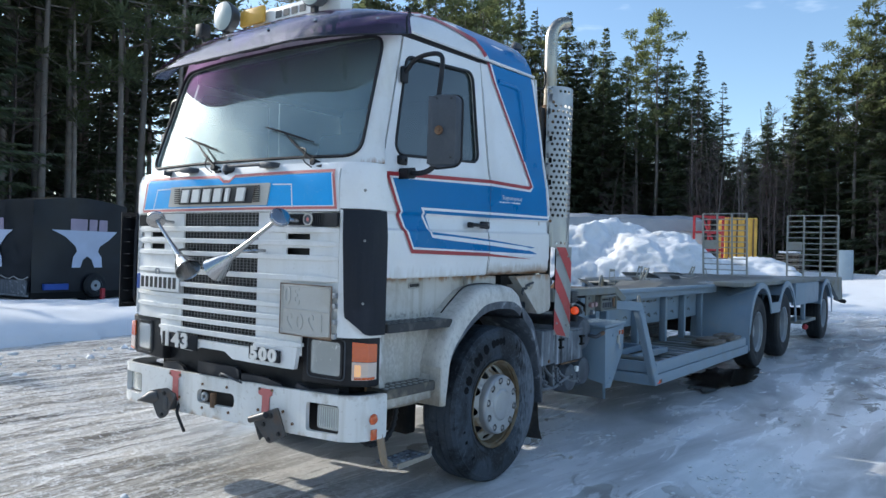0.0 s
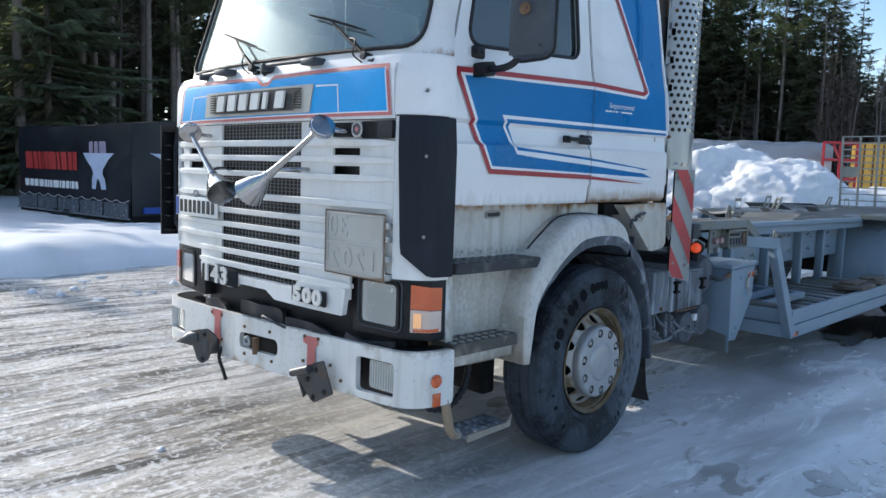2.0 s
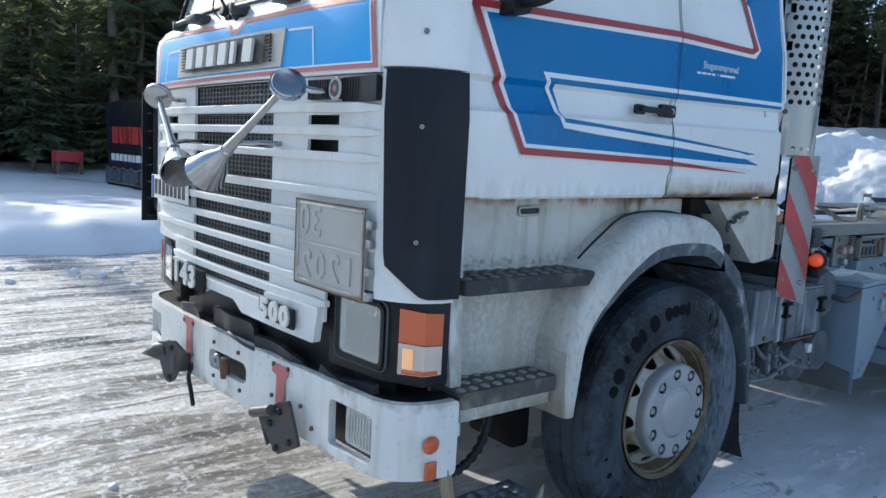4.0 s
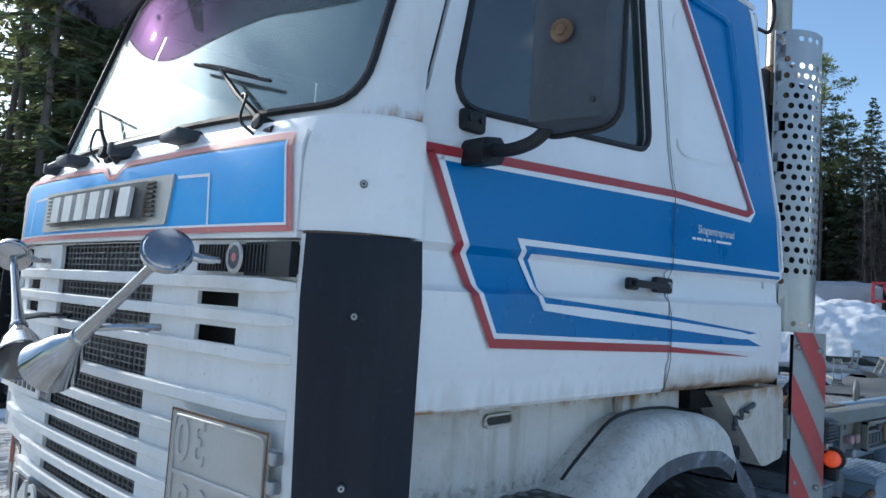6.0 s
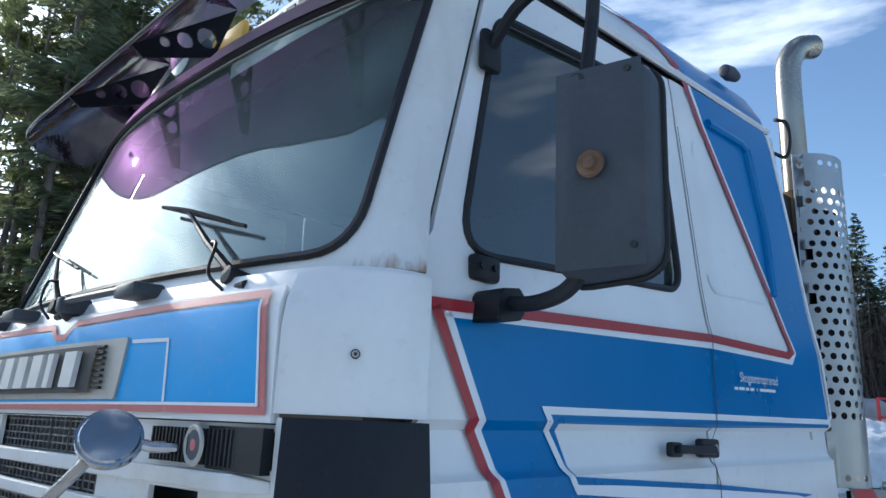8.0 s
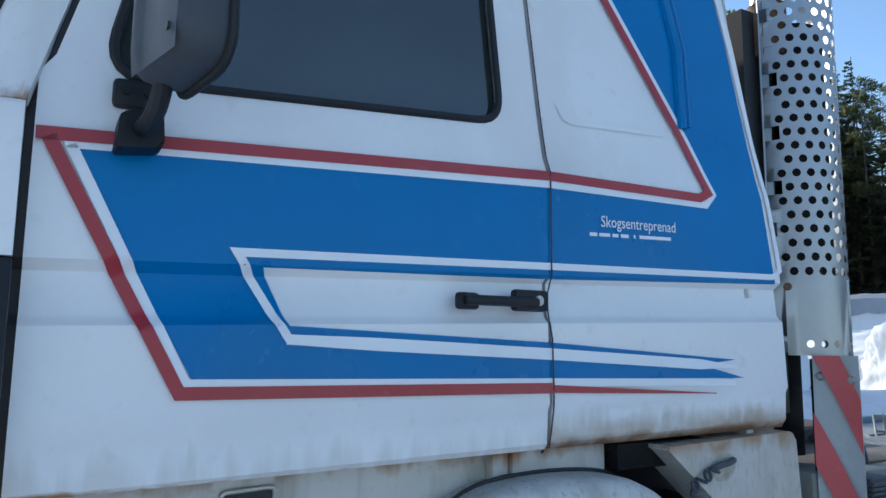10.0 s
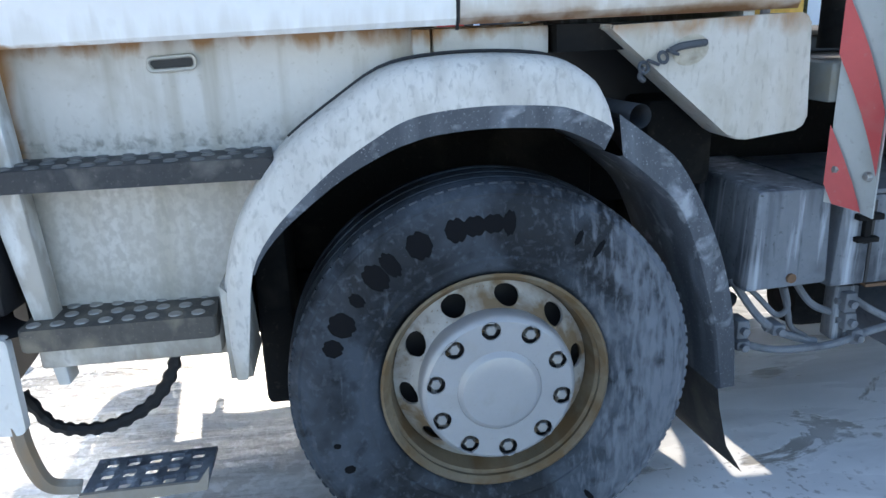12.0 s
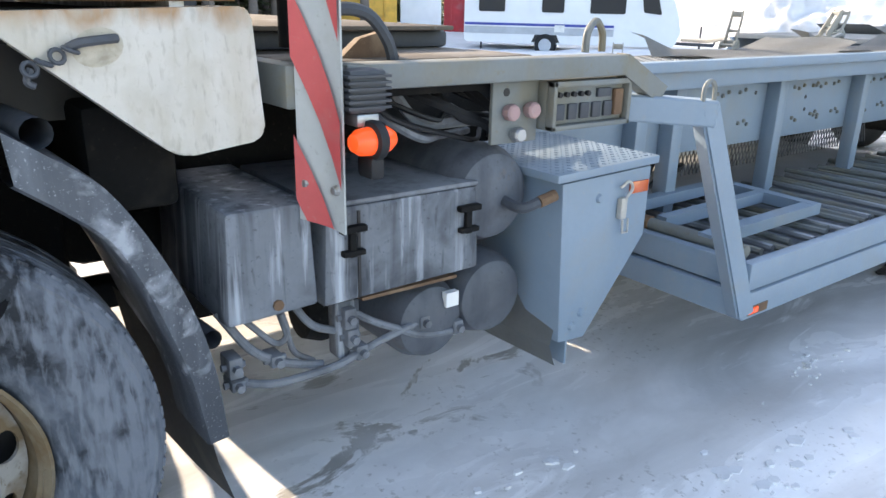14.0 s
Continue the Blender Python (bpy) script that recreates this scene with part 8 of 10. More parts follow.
guard_arc(8.80, -18, 128, 0.72, 0.45, 1.27, "rear_wheel_guard", "grey-blue curved wheel guard with pressed ribs")
guard_arc(10.55, 48, 150, 0.68, 0.75, 1.26, "rear_wheel_guard", "")
guard_arc(14.35, 20, 150, 0.66, 0.75, 1.26, "rear_wheel_guard", "")
# fascia strip that runs over the tandem wheels and over the last wheel
for centres, ya, yb in (((8.80, 10.55), 8.08, 11.27), ((14.35,), 13.66, 15.04)):
    rows = []
    for k in range(81):
        y = ya + (yb - ya) * k / 80
        reach = lambda r: max([0.52 + math.sqrt(max(0.0, r * r - (y - c) ** 2)) for c in centres])
        top = max(reach(0.735), 0.93 if len(centres) > 1 and 8.8 < y < 10.55 else 0.66)
        low = max(reach(0.645), 0.76 if len(centres) > 1 and 8.8 < y < 10.55 else 0.52)
        rows.append([(1.262, y, top), (1.280, y, top - 0.012), (1.282, y, min(low, top - 0.03) + 0.008), (1.262, y, min(low, top - 0.03))])
    part("wheel_fascia", loft(bmesh.new(), rows), GREYBLUE, truck, "grey-blue steel fascia over the rear wheels", angle=40)
bm = bmesh.new()
for da in (0, 16):
    tube(bm, [(x, 8.80 - 0.727 * math.cos(radians(a)), 0.52 + 0.727 * math.sin(radians(a))) for x, a in ((0.5, 62 + da), (0.75, 55 + da), (0.95, 48 + da), (1.12, 56 + da), (1.26, 64 + da))], 0.014, 6)
part("guard_rib", bm, GREYBLUE, truck)
part("tail_side", bbox(1.16, 1.24, 11.4, 13.6, 0.80, 1.20, 0.01), GREYBLUE, truck)
part("tail_step", bbox(0.9, 1.25, 11.9, 13.3, 0.44, 0.50, 0.01), GREYBLUE_OLD, truck)
part("tail_post", bbox(1.15, 1.22, 12.3, 12.4, 0.44, 0.85, 0.006), GREYBLUE, truck)
bm = lathe(bmesh.new(), [(0, 0.03), (0.04, 0.025), (0.055, 0)], (1.22, 12.40, 0.36), (0.4, -1, 0), 16)
part("tail_lamp", bm, RED_PAINT, truck, "small red lamp")
part("lamp_hanger", bbox(1.18, 1.22, 12.38, 12.46, 0.36, 0.46), DARK, truck)
part("tail_beam", bbox(-1.2, 1.22, 16.6, 16.75, 0.85, 1.23, 0.01), GREYBLUE, truck)
part("tail_hitch", tube(bmesh.new(), [(1.1, 16.7, 0.75), (1.15, 17.2, 0.68), (1.2, 17.35, 0.66)], 0.05, 8), DARK, truck)
part("tail_guard", prism(bmesh.new(), [(15.0, 1.2), (16.7, 1.2), (16.9, 0.75), (16.4, 0.72)], "x", 1.14, 1.22), GREYBLUE_OLD, truck)

# loading ramps standing at the tail
def ramp(x0, x1, y, z0, z1, lean):
    base = None
    for k in range(4):
        x = x0 + (x1 - x0) * k / 3
        bm = beam(bmesh.new(), (x, y, z0), (x, y + lean, z1), 0.036, 0.036)
        if base is None:
            base = part("loading_ramp", bm, RAMP_STEEL, truck, "grid-like steel loading ramp standing upright")
        else:
            part("ramp_rail", bm, RAMP_STEEL, base)
    n = 11
    for k in range(n + 1):
        t = k / n
        part("ramp_rung", beam(bmesh.new(), (x0, y + lean * t, z0 + (z1 - z0) * t), (x1, y + lean * t, z0 + (z1 - z0) * t), 0.020, 0.022), RAMP_STEEL, base)
    part("ramp_plate", bbox(x0, x0 + (x1 - x0) * 0.3, y + lean * 0.5, y + lean * 0.5 + 0.02, (z0 + z1) / 2 - 0.1, (z0 + z1) / 2 + 0.1), RAMP_STEEL, base)
ramp(-1.15, -0.22, 13.9, 1.24, 2.60, -0.15)
ramp(0.12, 1.20, 16.2, 1.24, 2.69, -0.05)
# ---- ground ----
def ground_material():
    """Wet rutted ice with gravel showing through, streaked along the driving line, and puddles."""
    m = bpy.data.materials.new("wet_ice_and_gravel")
    m.use_nodes = True
    N, L = m.node_tree.nodes, m.node_tree.links
    b = N["Principled BSDF"]
    tc = N.new("ShaderNodeTexCoord")

    def nz(scale, detail, stretch=None, dist=0.0, rough=0.55):
        n = N.new("ShaderNodeTexNoise")
        n.inputs["Scale"].default_value, n.inputs["Detail"].default_value = scale, detail
        n.inputs["Distortion"].default_value, n.inputs["Roughness"].default_value = dist, rough
        mp = N.new("ShaderNodeMapping")
        if stretch:
            mp.inputs["Rotation"].default_value = (0, 0, radians(RUT))
            mp.inputs["Scale"].default_value = stretch
        L.new(tc.outputs["Object"], mp.inputs["Vector"])
        L.new(mp.outputs[0], n.inputs["Vector"])
        return n.outputs["Fac"]

    def rng(src, a, c, lo=0.0, hi=1.0):
        r = N.new("ShaderNodeMapRange")
        for k, v in (("From Min", a), ("From Max", c), ("To Min", lo), ("To Max", hi)):
            r.inputs[k].default_value = v
        L.new(src, r.inputs["Value"])
        return r.outputs[0]

    def mix(f, a, c):
        x = N.new("ShaderNodeMix")
        x.data_type = "RGBA"
        for sock, val in (("Factor", f), ("A", a), ("B", c)):
            if hasattr(val, "is_output"):
                L.new(val, x.inputs[0] if sock == "Factor" else x.inputs[sock])
            elif sock == "Factor":
                x.inputs[0].default_value = val
            else:
                x.inputs[sock].default_value = (*val, 1)
        return x.outputs["Result"]

    def mul(a, c):
        x = N.new("ShaderNodeMath")
        x.operation = "MULTIPLY"
        L.new(a, x.inputs[0])
        if hasattr(c, "is_output"):
            L.new(c, x.inputs[1])
        else:
            x.inputs[1].default_value = c
        return x.outputs[0]

    sep = N.new("ShaderNodeSeparateXYZ")
    L.new(tc.outputs["Object"], sep.inputs[0])
    lane = rng(sep.outputs["X"], 0.9, -0.9, 0.0, 1.0)
    under = mul(rng(sep.outputs["Y"], 0.3, 1.6), rng(sep.outputs["X"], -2.4, -1.2))
    reach = N.new("ShaderNodeMath")
    reach.operation = "MAXIMUM"
    L.new(rng(sep.outputs["X"], 0.2, 1.6), reach.inputs[0])
    L.new(under, reach.inputs[1])
    ice = reach.outputs[0]
    streak = nz(1.0, 7, (2.6, 0.25, 1.0), 0.6)
    ribs = nz(1.0, 8, (9.0, 0.9, 1.0), 1.0, 0.62)
    grit = nz(38, 4)
    mid = nz(4.5, 6, None, 0.3)
    lumps = nz(1.0, 7, (11.0, 4.0, 1.0), 1.4, 0.6)
    # rutted lane: pale crusts, grey-brown slush between them, dark wet ruts
    mud = mix(rng(streak, 0.40, 0.60), (0.66, 0.635, 0.60), (0.42, 0.385, 0.335))
    mud = mix(rng(ribs, 0.47, 0.55, 0, 0.75), mud, (0.27, 0.245, 0.21))
    mud = mix(rng(lumps, 0.50, 0.58, 0, 0.6), mud, (0.74, 0.73, 0.71))
    wet = rng(nz(1.0, 8, (3.2, 0.22, 1.0), 0.8), 0.55, 0.60)
    mud = mix(mul(wet, mul(rng(nz(0.9, 4), 0.42, 0.6), 0.85)), mud, (0.085, 0.075, 0.062))
    mud = mix(rng(grit, 0.54, 0.64, 0, 0.5), mud, (0.16, 0.145, 0.12))
    mud = mix(rng(nz(24, 4), 0.54, 0.62, 0, 0.7), mud, (0.84, 0.835, 0.825))
    # smooth wet ice: milky with grey glassy streaks and thin dirty flakes
    glassy = nz(1.0, 6, (1.7, 0.40, 1.0), 0.9)
    pale = mix(rng(mid, 0.3, 0.7), (0.85, 0.86, 0.875), (0.93, 0.935, 0.945))
    pale = mix(rng(glassy, 0.42, 0.62, 0, 0.8), pale, (0.45, 0.458, 0.465))
    # greyer in noise-broken patches towards the truck
    film = mul(rng(nz(1.0, 5, (1.3, 0.5, 1.0), 0.7), 0.36, 0.58), rng(sep.outputs["X"], 3.0, 1.6, 0.0, 0.45))
    pale = mix(film, pale, (0.47, 0.46, 0.44))
    frost = rng(nz(1.0, 9, (5.0, 1.1, 1.0), 1.3, 0.6), 0.56, 0.68, 0, 0.6)
    pale = mix(frost, pale, (0.92, 0.925, 0.935))
    melt = mul(rng(nz(1.0, 9, (3.6, 1.7, 1.0), 1.0, 0.62), 0.575, 0.61), rng(nz(0.42, 3), 0.46, 0.54))
    pale = mix(mul(melt, 0.8), pale, (0.30, 0.285, 0.255))
    pale = mix(mul(rng(grit, 0.60, 0.68), rng(nz(1.3, 4), 0.5, 0.6, 0, 0.6)), pale, (0.25, 0.24, 0.22))
    col = mix(ice, mud, pale)
    L.new(col, b.inputs["Base Color"])
    ro_mud = mix(rng(ribs, 0.46, 0.56), (0.55, 0.55, 0.55), (0.22, 0.22, 0.22))
    ro_mud = mix(wet, ro_mud, (0.12, 0.12, 0.12))
    ro_ice = mix(rng(glassy, 0.40, 0.60), (0.30, 0.30, 0.30), (0.07, 0.07, 0.07))
    ro_ice = mix(frost, ro_ice, (0.45, 0.45, 0.45))
    ro_ice = mix(melt, ro_ice, (0.10, 0.10, 0.10))
    L.new(mix(ice, ro_mud, ro_ice), b.inputs["Roughness"])
    b.inputs["IOR"].default_value = 1.33
    def bump(height, strength, distance, below=None, where=None):
        x = N.new("ShaderNodeBump")
        x.inputs["Distance"].default_value = distance
        if where is None:
            x.inputs["Strength"].default_value = strength
        else:
            L.new(mul(where, strength), x.inputs["Strength"])
        L.new(height, x.inputs["Height"])
        if below is not None:
            L.new(below, x.inputs["Normal"])
        return x.outputs[0]

    plain = rng(ice, 0.0, 1.0, 1.0, 0.16)
    n = bump(streak, 0.6, 0.045, None, plain)
    n = bump(mid, 0.35, 0.02, n, plain)
    lane = mul(lane, rng(ice, 0.0, 1.0, 1.0, 0.0))
    n = bump(ribs, 0.9, 0.035, n, lane)
    n = bump(lumps, 0.8, 0.02, n, lane)
    n = bump(frost, 0.3, 0.005, n, ice)
    n = bump(melt, 0.6, -0.008, n, ice)
    n = bump(grit, 0.45, 0.008, n, rng(ice, 1.0, 0.0, 0.2, 1.0))
    L.new(n, b.inputs["Normal"])
    return m


RUT = -5.0
ICE = ground_material()
SNOW = surf("snow", (0.75, 0.77, 0.80), 0.6, var=0.03, scale=1.2, fine=25, bump=0.35, dirt=(0.55, 0.55, 0.54), dirt_amt=0.3, dirt_scale=0.9)
SNOW_DIRTY = surf("ploughed_snow", (0.72, 0.74, 0.77), 0.6, var=0.04, scale=1.0, fine=18, bump=0.5, dirt=(0.40, 0.38, 0.35), dirt_amt=0.6, dirt_scale=0.9, dirt_pos=0.56)


def axis_steps(lo, hi, near0, near1, fine):
    out = [near0 + fine * k for k in range(int((near1 - near0) / fine) + 1)]
    s, v = fine, near1
    while v < hi:
        s *= 1.3
        v += s
        out.append(v)
    s, v = fine, near0
    while v > lo:
        s *= 1.3
        v -= s
        out.insert(0, v)
    return out


def ground_z(x, y):
    near = max(0.0, 1 - max(0.0, abs(x) - 9) / 10)
    z = 0.020 * noise.noise((x * 0.5, y * 0.35, 0)) + 0.012 * noise.noise((x * 2.6, y * 1.1, 3)) + 0.006 * noise.noise((x * 6.0, y * 4.0, 7)) - 0.014
    rough = min(1.0, max(0.0, (0.6 - x) / 1.5)) * (1 - min(1.0, max(0.0, (y - 0.3) / 1.3)) * min(1.0, max(0.0, (x + 2.4) / 1.2)))
    u = x + 0.0875 * y
    ridge = noise.noise((u * 3.6, y * 0.55, 11)) + 0.6 * noise.noise((u * 8.0, y * 1.6, 15))
    z += rough * (0.022 * (1 - abs(ridge) * 2) - 0.012)
    return z * near - 0.004


def sheet_grid(name, xs, ys, fz, mat):
    verts = [(x, y, fz(x, y)) for y in ys for x in xs]
    n = len(xs)
    faces = [(j * n + i, j * n + i + 1, (j + 1) * n + i + 1, (j + 1) * n + i) for j in range(len(ys) - 1) for i in range(n - 1)]
    me = bpy.data.meshes.new(name)
    me.from_pydata(verts, [], faces)
    me.polygons.foreach_set("use_smooth", [True] * len(me.polygons))
    me.materials.append(mat)
    return new(name, me)


tagged(sheet_grid("ground", axis_steps(-1500, 1500, -9, 7, 0.075), axis_steps(-1500, 1500, -6, 18, 0.11), ground_z, ICE),
                "wet rutted ice over a gravel yard", "ground", kind="structure")


def snow_field(x, y):
    """Snow beside the yard: a soft bank that rises from its ragged edge."""
    edge = -7.5 + 0.5 * noise.noise((y * 0.35, 0.3, 0)) + 0.25 * noise.noise((y * 1.3, 2.0, 0))
    d = edge - x
    h = 0.44 * (1 - math.exp(-max(0.0, d) / 0.34)) if d > 0 else -0.25
    h += (0.10 * noise.noise((x * 0.4, y * 0.4, 5)) + 0.05 * noise.noise((x * 1.6, y * 1.6, 9)) + 0.012 * noise.noise((x * 6, y * 6, 1))) * min(1, max(0, d) / 0.6)
    h -= 0.24 * min(1, max(0, d - 1.5) / 4.5)
    h += 0.30 * min(1, max(0, d - 11) / 12)
    return h - 0.02
xs = [-6.0 - 0.13 * k for k in range(90)] + [-17.8 - 0.8 * k * (1 + k * 0.05) for k in range(24)]
ys = [-60 + 4 * k for k in range(13)] + [-9.5 + 0.16 * k for k in range(190)] + [21 + 2.5 * k for k in range(24)]
tagged(sheet_grid("snow_field", xs[::-1], ys, snow_field, SNOW), "untouched snow bank along the yard", "snow", kind="structure")


def far_snow(x, y):
    e = y - 24 - 0.08 * (x + 10) ** 2 * 0.05 + 1.2 * noise.noise((x * 0.15, 1, 0))
    h = 0.9 * (1 - math.exp(-max(0, e) / 5.0)) if e > 0 else -0.3
    h += 0.5 * noise.noise((x * 0.12, y * 0.12, 4)) * min(1, max(0, e) / 4) + 0.08 * noise.noise((x * 0.9, y * 0.9, 8)) * min(1, max(0, e))
    lane = max(0, 1 - abs(x - 9) / 5)
    return h * (1 - lane) - 0.3 * lane - 0.02
tagged(sheet_grid("snow_field", [-40 + 0.9 * k for k in range(110)], [22 + 0.9 * k for k in range(60)], far_snow, SNOW), "snow banks at the far side of the yard", "snow", kind="structure")


def heap(name, cx, cy, rx, ry, h, seed, label):
    """A ploughed heap of snow with lumps."""
    bm = bmesh.new()
    bmesh.ops.create_icosphere(bm, subdivisions=6, radius=1.0)
    for v in bm.verts:
        p = v.co.copy()
        n1 = noise.noise(p * 1.6 + Vector((seed, 0, 0)))
        n2 = noise.noise(p * 4.5 + Vector((0, seed, 0)))
        n3 = noise.noise(p * 12 + Vector((0, 0, seed)))
        k = 1 + 0.20 * n1 + 0.08 * n2 + 0.045 * n3 + 0.02 * noise.noise(p * 26 + Vector((seed, seed, 0)))
        v.co = Vector((cx + p.x * rx * k, cy + p.y * ry * k, max(-0.3, (abs(p.z) ** 0.8) * (1 if p.z > 0 else -1) * h * k)))
    ob = mesh_ob(name, bm, SNOW_DIRTY, True, 180)
    return tagged(ob, label, "snow heap")
heap("snow_mound", -9.6, 26.6, 3.6, 2.6, 3.0, 3, "tall ploughed heap of lumpy snow")
heap("snow_mound", -6.6, 25.6, 3.0, 1.9, 2.45, 8, "lumpy ploughed snow heap with dirty patches")
heap("snow_mound", -4.5, 27.5, 3.6, 2.0, 1.7, 5, "low ploughed snow heap")
heap("snow_mound", -14.5, 29.5, 5.0, 2.5, 2.2, 6, "long ploughed snow heap")
heap("snow_mound", 3.8, 44.0, 6.0, 2.6, 1.6, 12, "ploughed snow heap by the lane")
# clods of ice on the yard
random.seed(21)
bm = bmesh.new()
for k in range(140):
    y = random.uniform(-4, 10)
    x = random.choice((random.uniform(-6.6, -5.2), random.uniform(2.5, 6.0), random.uniform(-6.6, 6)))
    if abs(x) < 1.6 and y > 0:
        continue
    r = random.uniform(0.008, 0.03) * (2.2 if x < -5 else 1)
    lathe(bm, [(0, r * 0.9), (r * 0.7, r * 0.6), (r, 0.0), (r * 0.8, -r * 0.4)], (x, y, ground_z(x, y)), (random.uniform(-0.4, 0.4), random.uniform(-0.4, 0.4), 1), 6)
tagged(mesh_ob("ice_clod", bm, SNOW_DIRTY, True, 40), "scattered small clods of ice and snow", "ice", kind="stuff")


# open water under the rear wheels
def water_material():
    m = surf("dark_meltwater", (0.045, 0.040, 0.033), 0.05, var=0.2, scale=1.0, bump=0.02, spec=0.6)
    return m
WATER = water_material()
def pool(name, cx, cy, rx, ry, seed, label, mat, z=0.0):
    n = 90
    P = []
    for k in range(n):
        a = 2 * math.pi * k / n
        r = 1 + 0.40 * noise.noise((math.cos(a) * 1.3, math.sin(a) * 1.3, seed)) + 0.28 * noise.noise((math.cos(a) * 4, math.sin(a) * 4, seed + 5)) + 0.2 * noise.noise((math.cos(a) * 11, math.sin(a) * 11, seed))
        P.append((cx + rx * r * math.cos(a), cy + ry * r * math.sin(a)))
    bm = sheet(P, [], lambda u, v: (u, v, ground_z(cx, cy) + 0.012 + z), [], [])
    return tagged(mesh_ob(name, bm, mat, False), label, "puddle", kind="structure")
pool("puddle", 1.12, 7.45, 0.40, 1.15, 3, "dark open meltwater puddle on the ice", WATER)


# broken thin ice lying in patches
FLAKE = surf("thin_white_ice", (0.70, 0.72, 0.74), 0.3, var=0.06, scale=9, bump=0.3, dirt=(0.50, 0.47, 0.42), dirt_amt=0.4, dirt_scale=8)
random.seed(33)
bm = bmesh.new()
for cx, cy, sx, sy, count, r0, r1 in ((2.55, 2.9, 0.20, 0.35, 34, 0.012, 0.055), (2.45, 2.45, 0.12, 0.15, 12, 0.01, 0.05), (1.70, 3.92, 0.07, 0.17, 22, 0.008, 0.040), (1.42, 4.78, 0.05, 0.14, 26, 0.006, 0.016),
                                     (1.30, 3.28, 0.05, 0.14, 7, 0.008, 0.028), (2.3, 5.2, 0.2, 0.5, 20, 0.006, 0.02), (-5.9, 1.5, 0.4, 2.5, 60, 0.01, 0.07)):
    for k in range(count):
        x, y = random.gauss(cx, sx), random.gauss(cy, sy)
        r = r0 + (r1 - r0) * random.random() ** 2.2
        n = random.randint(7, 11)
        a0 = random.uniform(0, 6.28)
        z = ground_z(x, y)
        P = [(x + r * random.uniform(0.6, 1.2) * math.cos(a0 + 6.283 * i / n), y + r * random.uniform(0.8, 1.6) * math.sin(a0 + 6.283 * i / n)) for i in range(n)]
        h = random.uniform(0.003, 0.009) * (3.0 if x < -2 else 1.0)
        V0, V1 = [bm.verts.new((px, py, z - 0.01)) for px, py in P], [bm.verts.new((x + (px - x) * 0.86, y + (py - y) * 0.86, z + h + random.uniform(-0.002, 0.002))) for px, py in P]
        bm.faces.new(V1)
        for i in range(n):
            bm.faces.new((V0[i], V0[(i + 1) % n], V1[(i + 1) % n], V1[i]))
tagged(mesh_ob("ice_flake", bm, FLAKE, True, 30), "broken flakes of thin white ice", "ice", kind="stuff")
# ---- trees ----
BARK = surf("pine_bark", (0.21, 0.175, 0.15), 0.9, var=0.35, scale=2, fine=18, bump=0.8, dirt=(0.24, 0.14, 0.085), dirt_amt=0.5, dirt_scale=0.6, per_object=0.35)
BIRCH_BARK = surf("birch_bark", (0.17, 0.14, 0.125), 0.8, var=0.15, scale=2, fine=10, bump=0.3, dirt=(0.06, 0.05, 0.045), dirt_amt=0.8, dirt_scale=2.2, per_object=0.3)
TWIG = surf("twig_bark", (0.13, 0.095, 0.083), 0.9, var=0.3, bump=0.2, per_object=0.25)


def needle_material(name, col):
    m = bpy.data.materials.new(name)
    m.use_nodes = True
    N, L = m.node_tree.nodes, m.node_tree.links
    b = N["Principled BSDF"]
    b.inputs["Roughness"].default_value = 0.75
    geo = N.new("ShaderNodeNewGeometry")
    oi = N.new("ShaderNodeObjectInfo")
    add = N.new("ShaderNodeMath")
    L.new(geo.outputs["Random Per Island"], add.inputs[0])
    L.new(oi.outputs["Random"], add.inputs[1])
    mr = N.new("ShaderNodeMapRange")
    mr.inputs["From Max"].default_value = 2.0
    L.new(add.outputs[0], mr.inputs["Value"])
    mx = N.new("ShaderNodeMix")
    mx.data_type = "RGBA"
    mx.inputs["A"].default_value = (*[c * 0.55 for c in col], 1)
    mx.inputs["B"].default_value = (*[min(1, c * 1.6) for c in col], 1)
    L.new(mr.outputs[0], mx.inputs[0])
    L.new(mx.outputs["Result"], b.inputs["Base Color"])
    tl = N.new("ShaderNodeBsdfTranslucent")
    lit = N.new("ShaderNodeMix")
    lit.data_type, lit.blend_type = "RGBA", "MULTIPLY"
    lit.inputs[0].default_value = 1.0
    lit.inputs["B"].default_value = (1.7, 1.75, 1.3, 1)
    L.new(mx.outputs["Result"], lit.inputs["A"])
    L.new(lit.outputs["Result"], tl.inputs["Color"])
    ms = N.new("ShaderNodeMixShader")
    ms.inputs[0].default_value = 0.6
    L.new(b.outputs[0], ms.inputs[1])
    L.new(tl.outputs[0], ms.inputs[2])
    L.new(ms.outputs[0], N["Material Output"].inputs["Surface"])
    return m


SPRUCE = needle_material("spruce_needles", (0.108, 0.124, 0.084))
PINE = needle_material("pine_needles", (0.125, 0.138, 0.08))


def raw_mesh(name, verts, faces, mat):
    me = bpy.data.meshes.new(name)
    me.from_pydata(verts, [], faces)
    me.materials.append(mat)
    return me


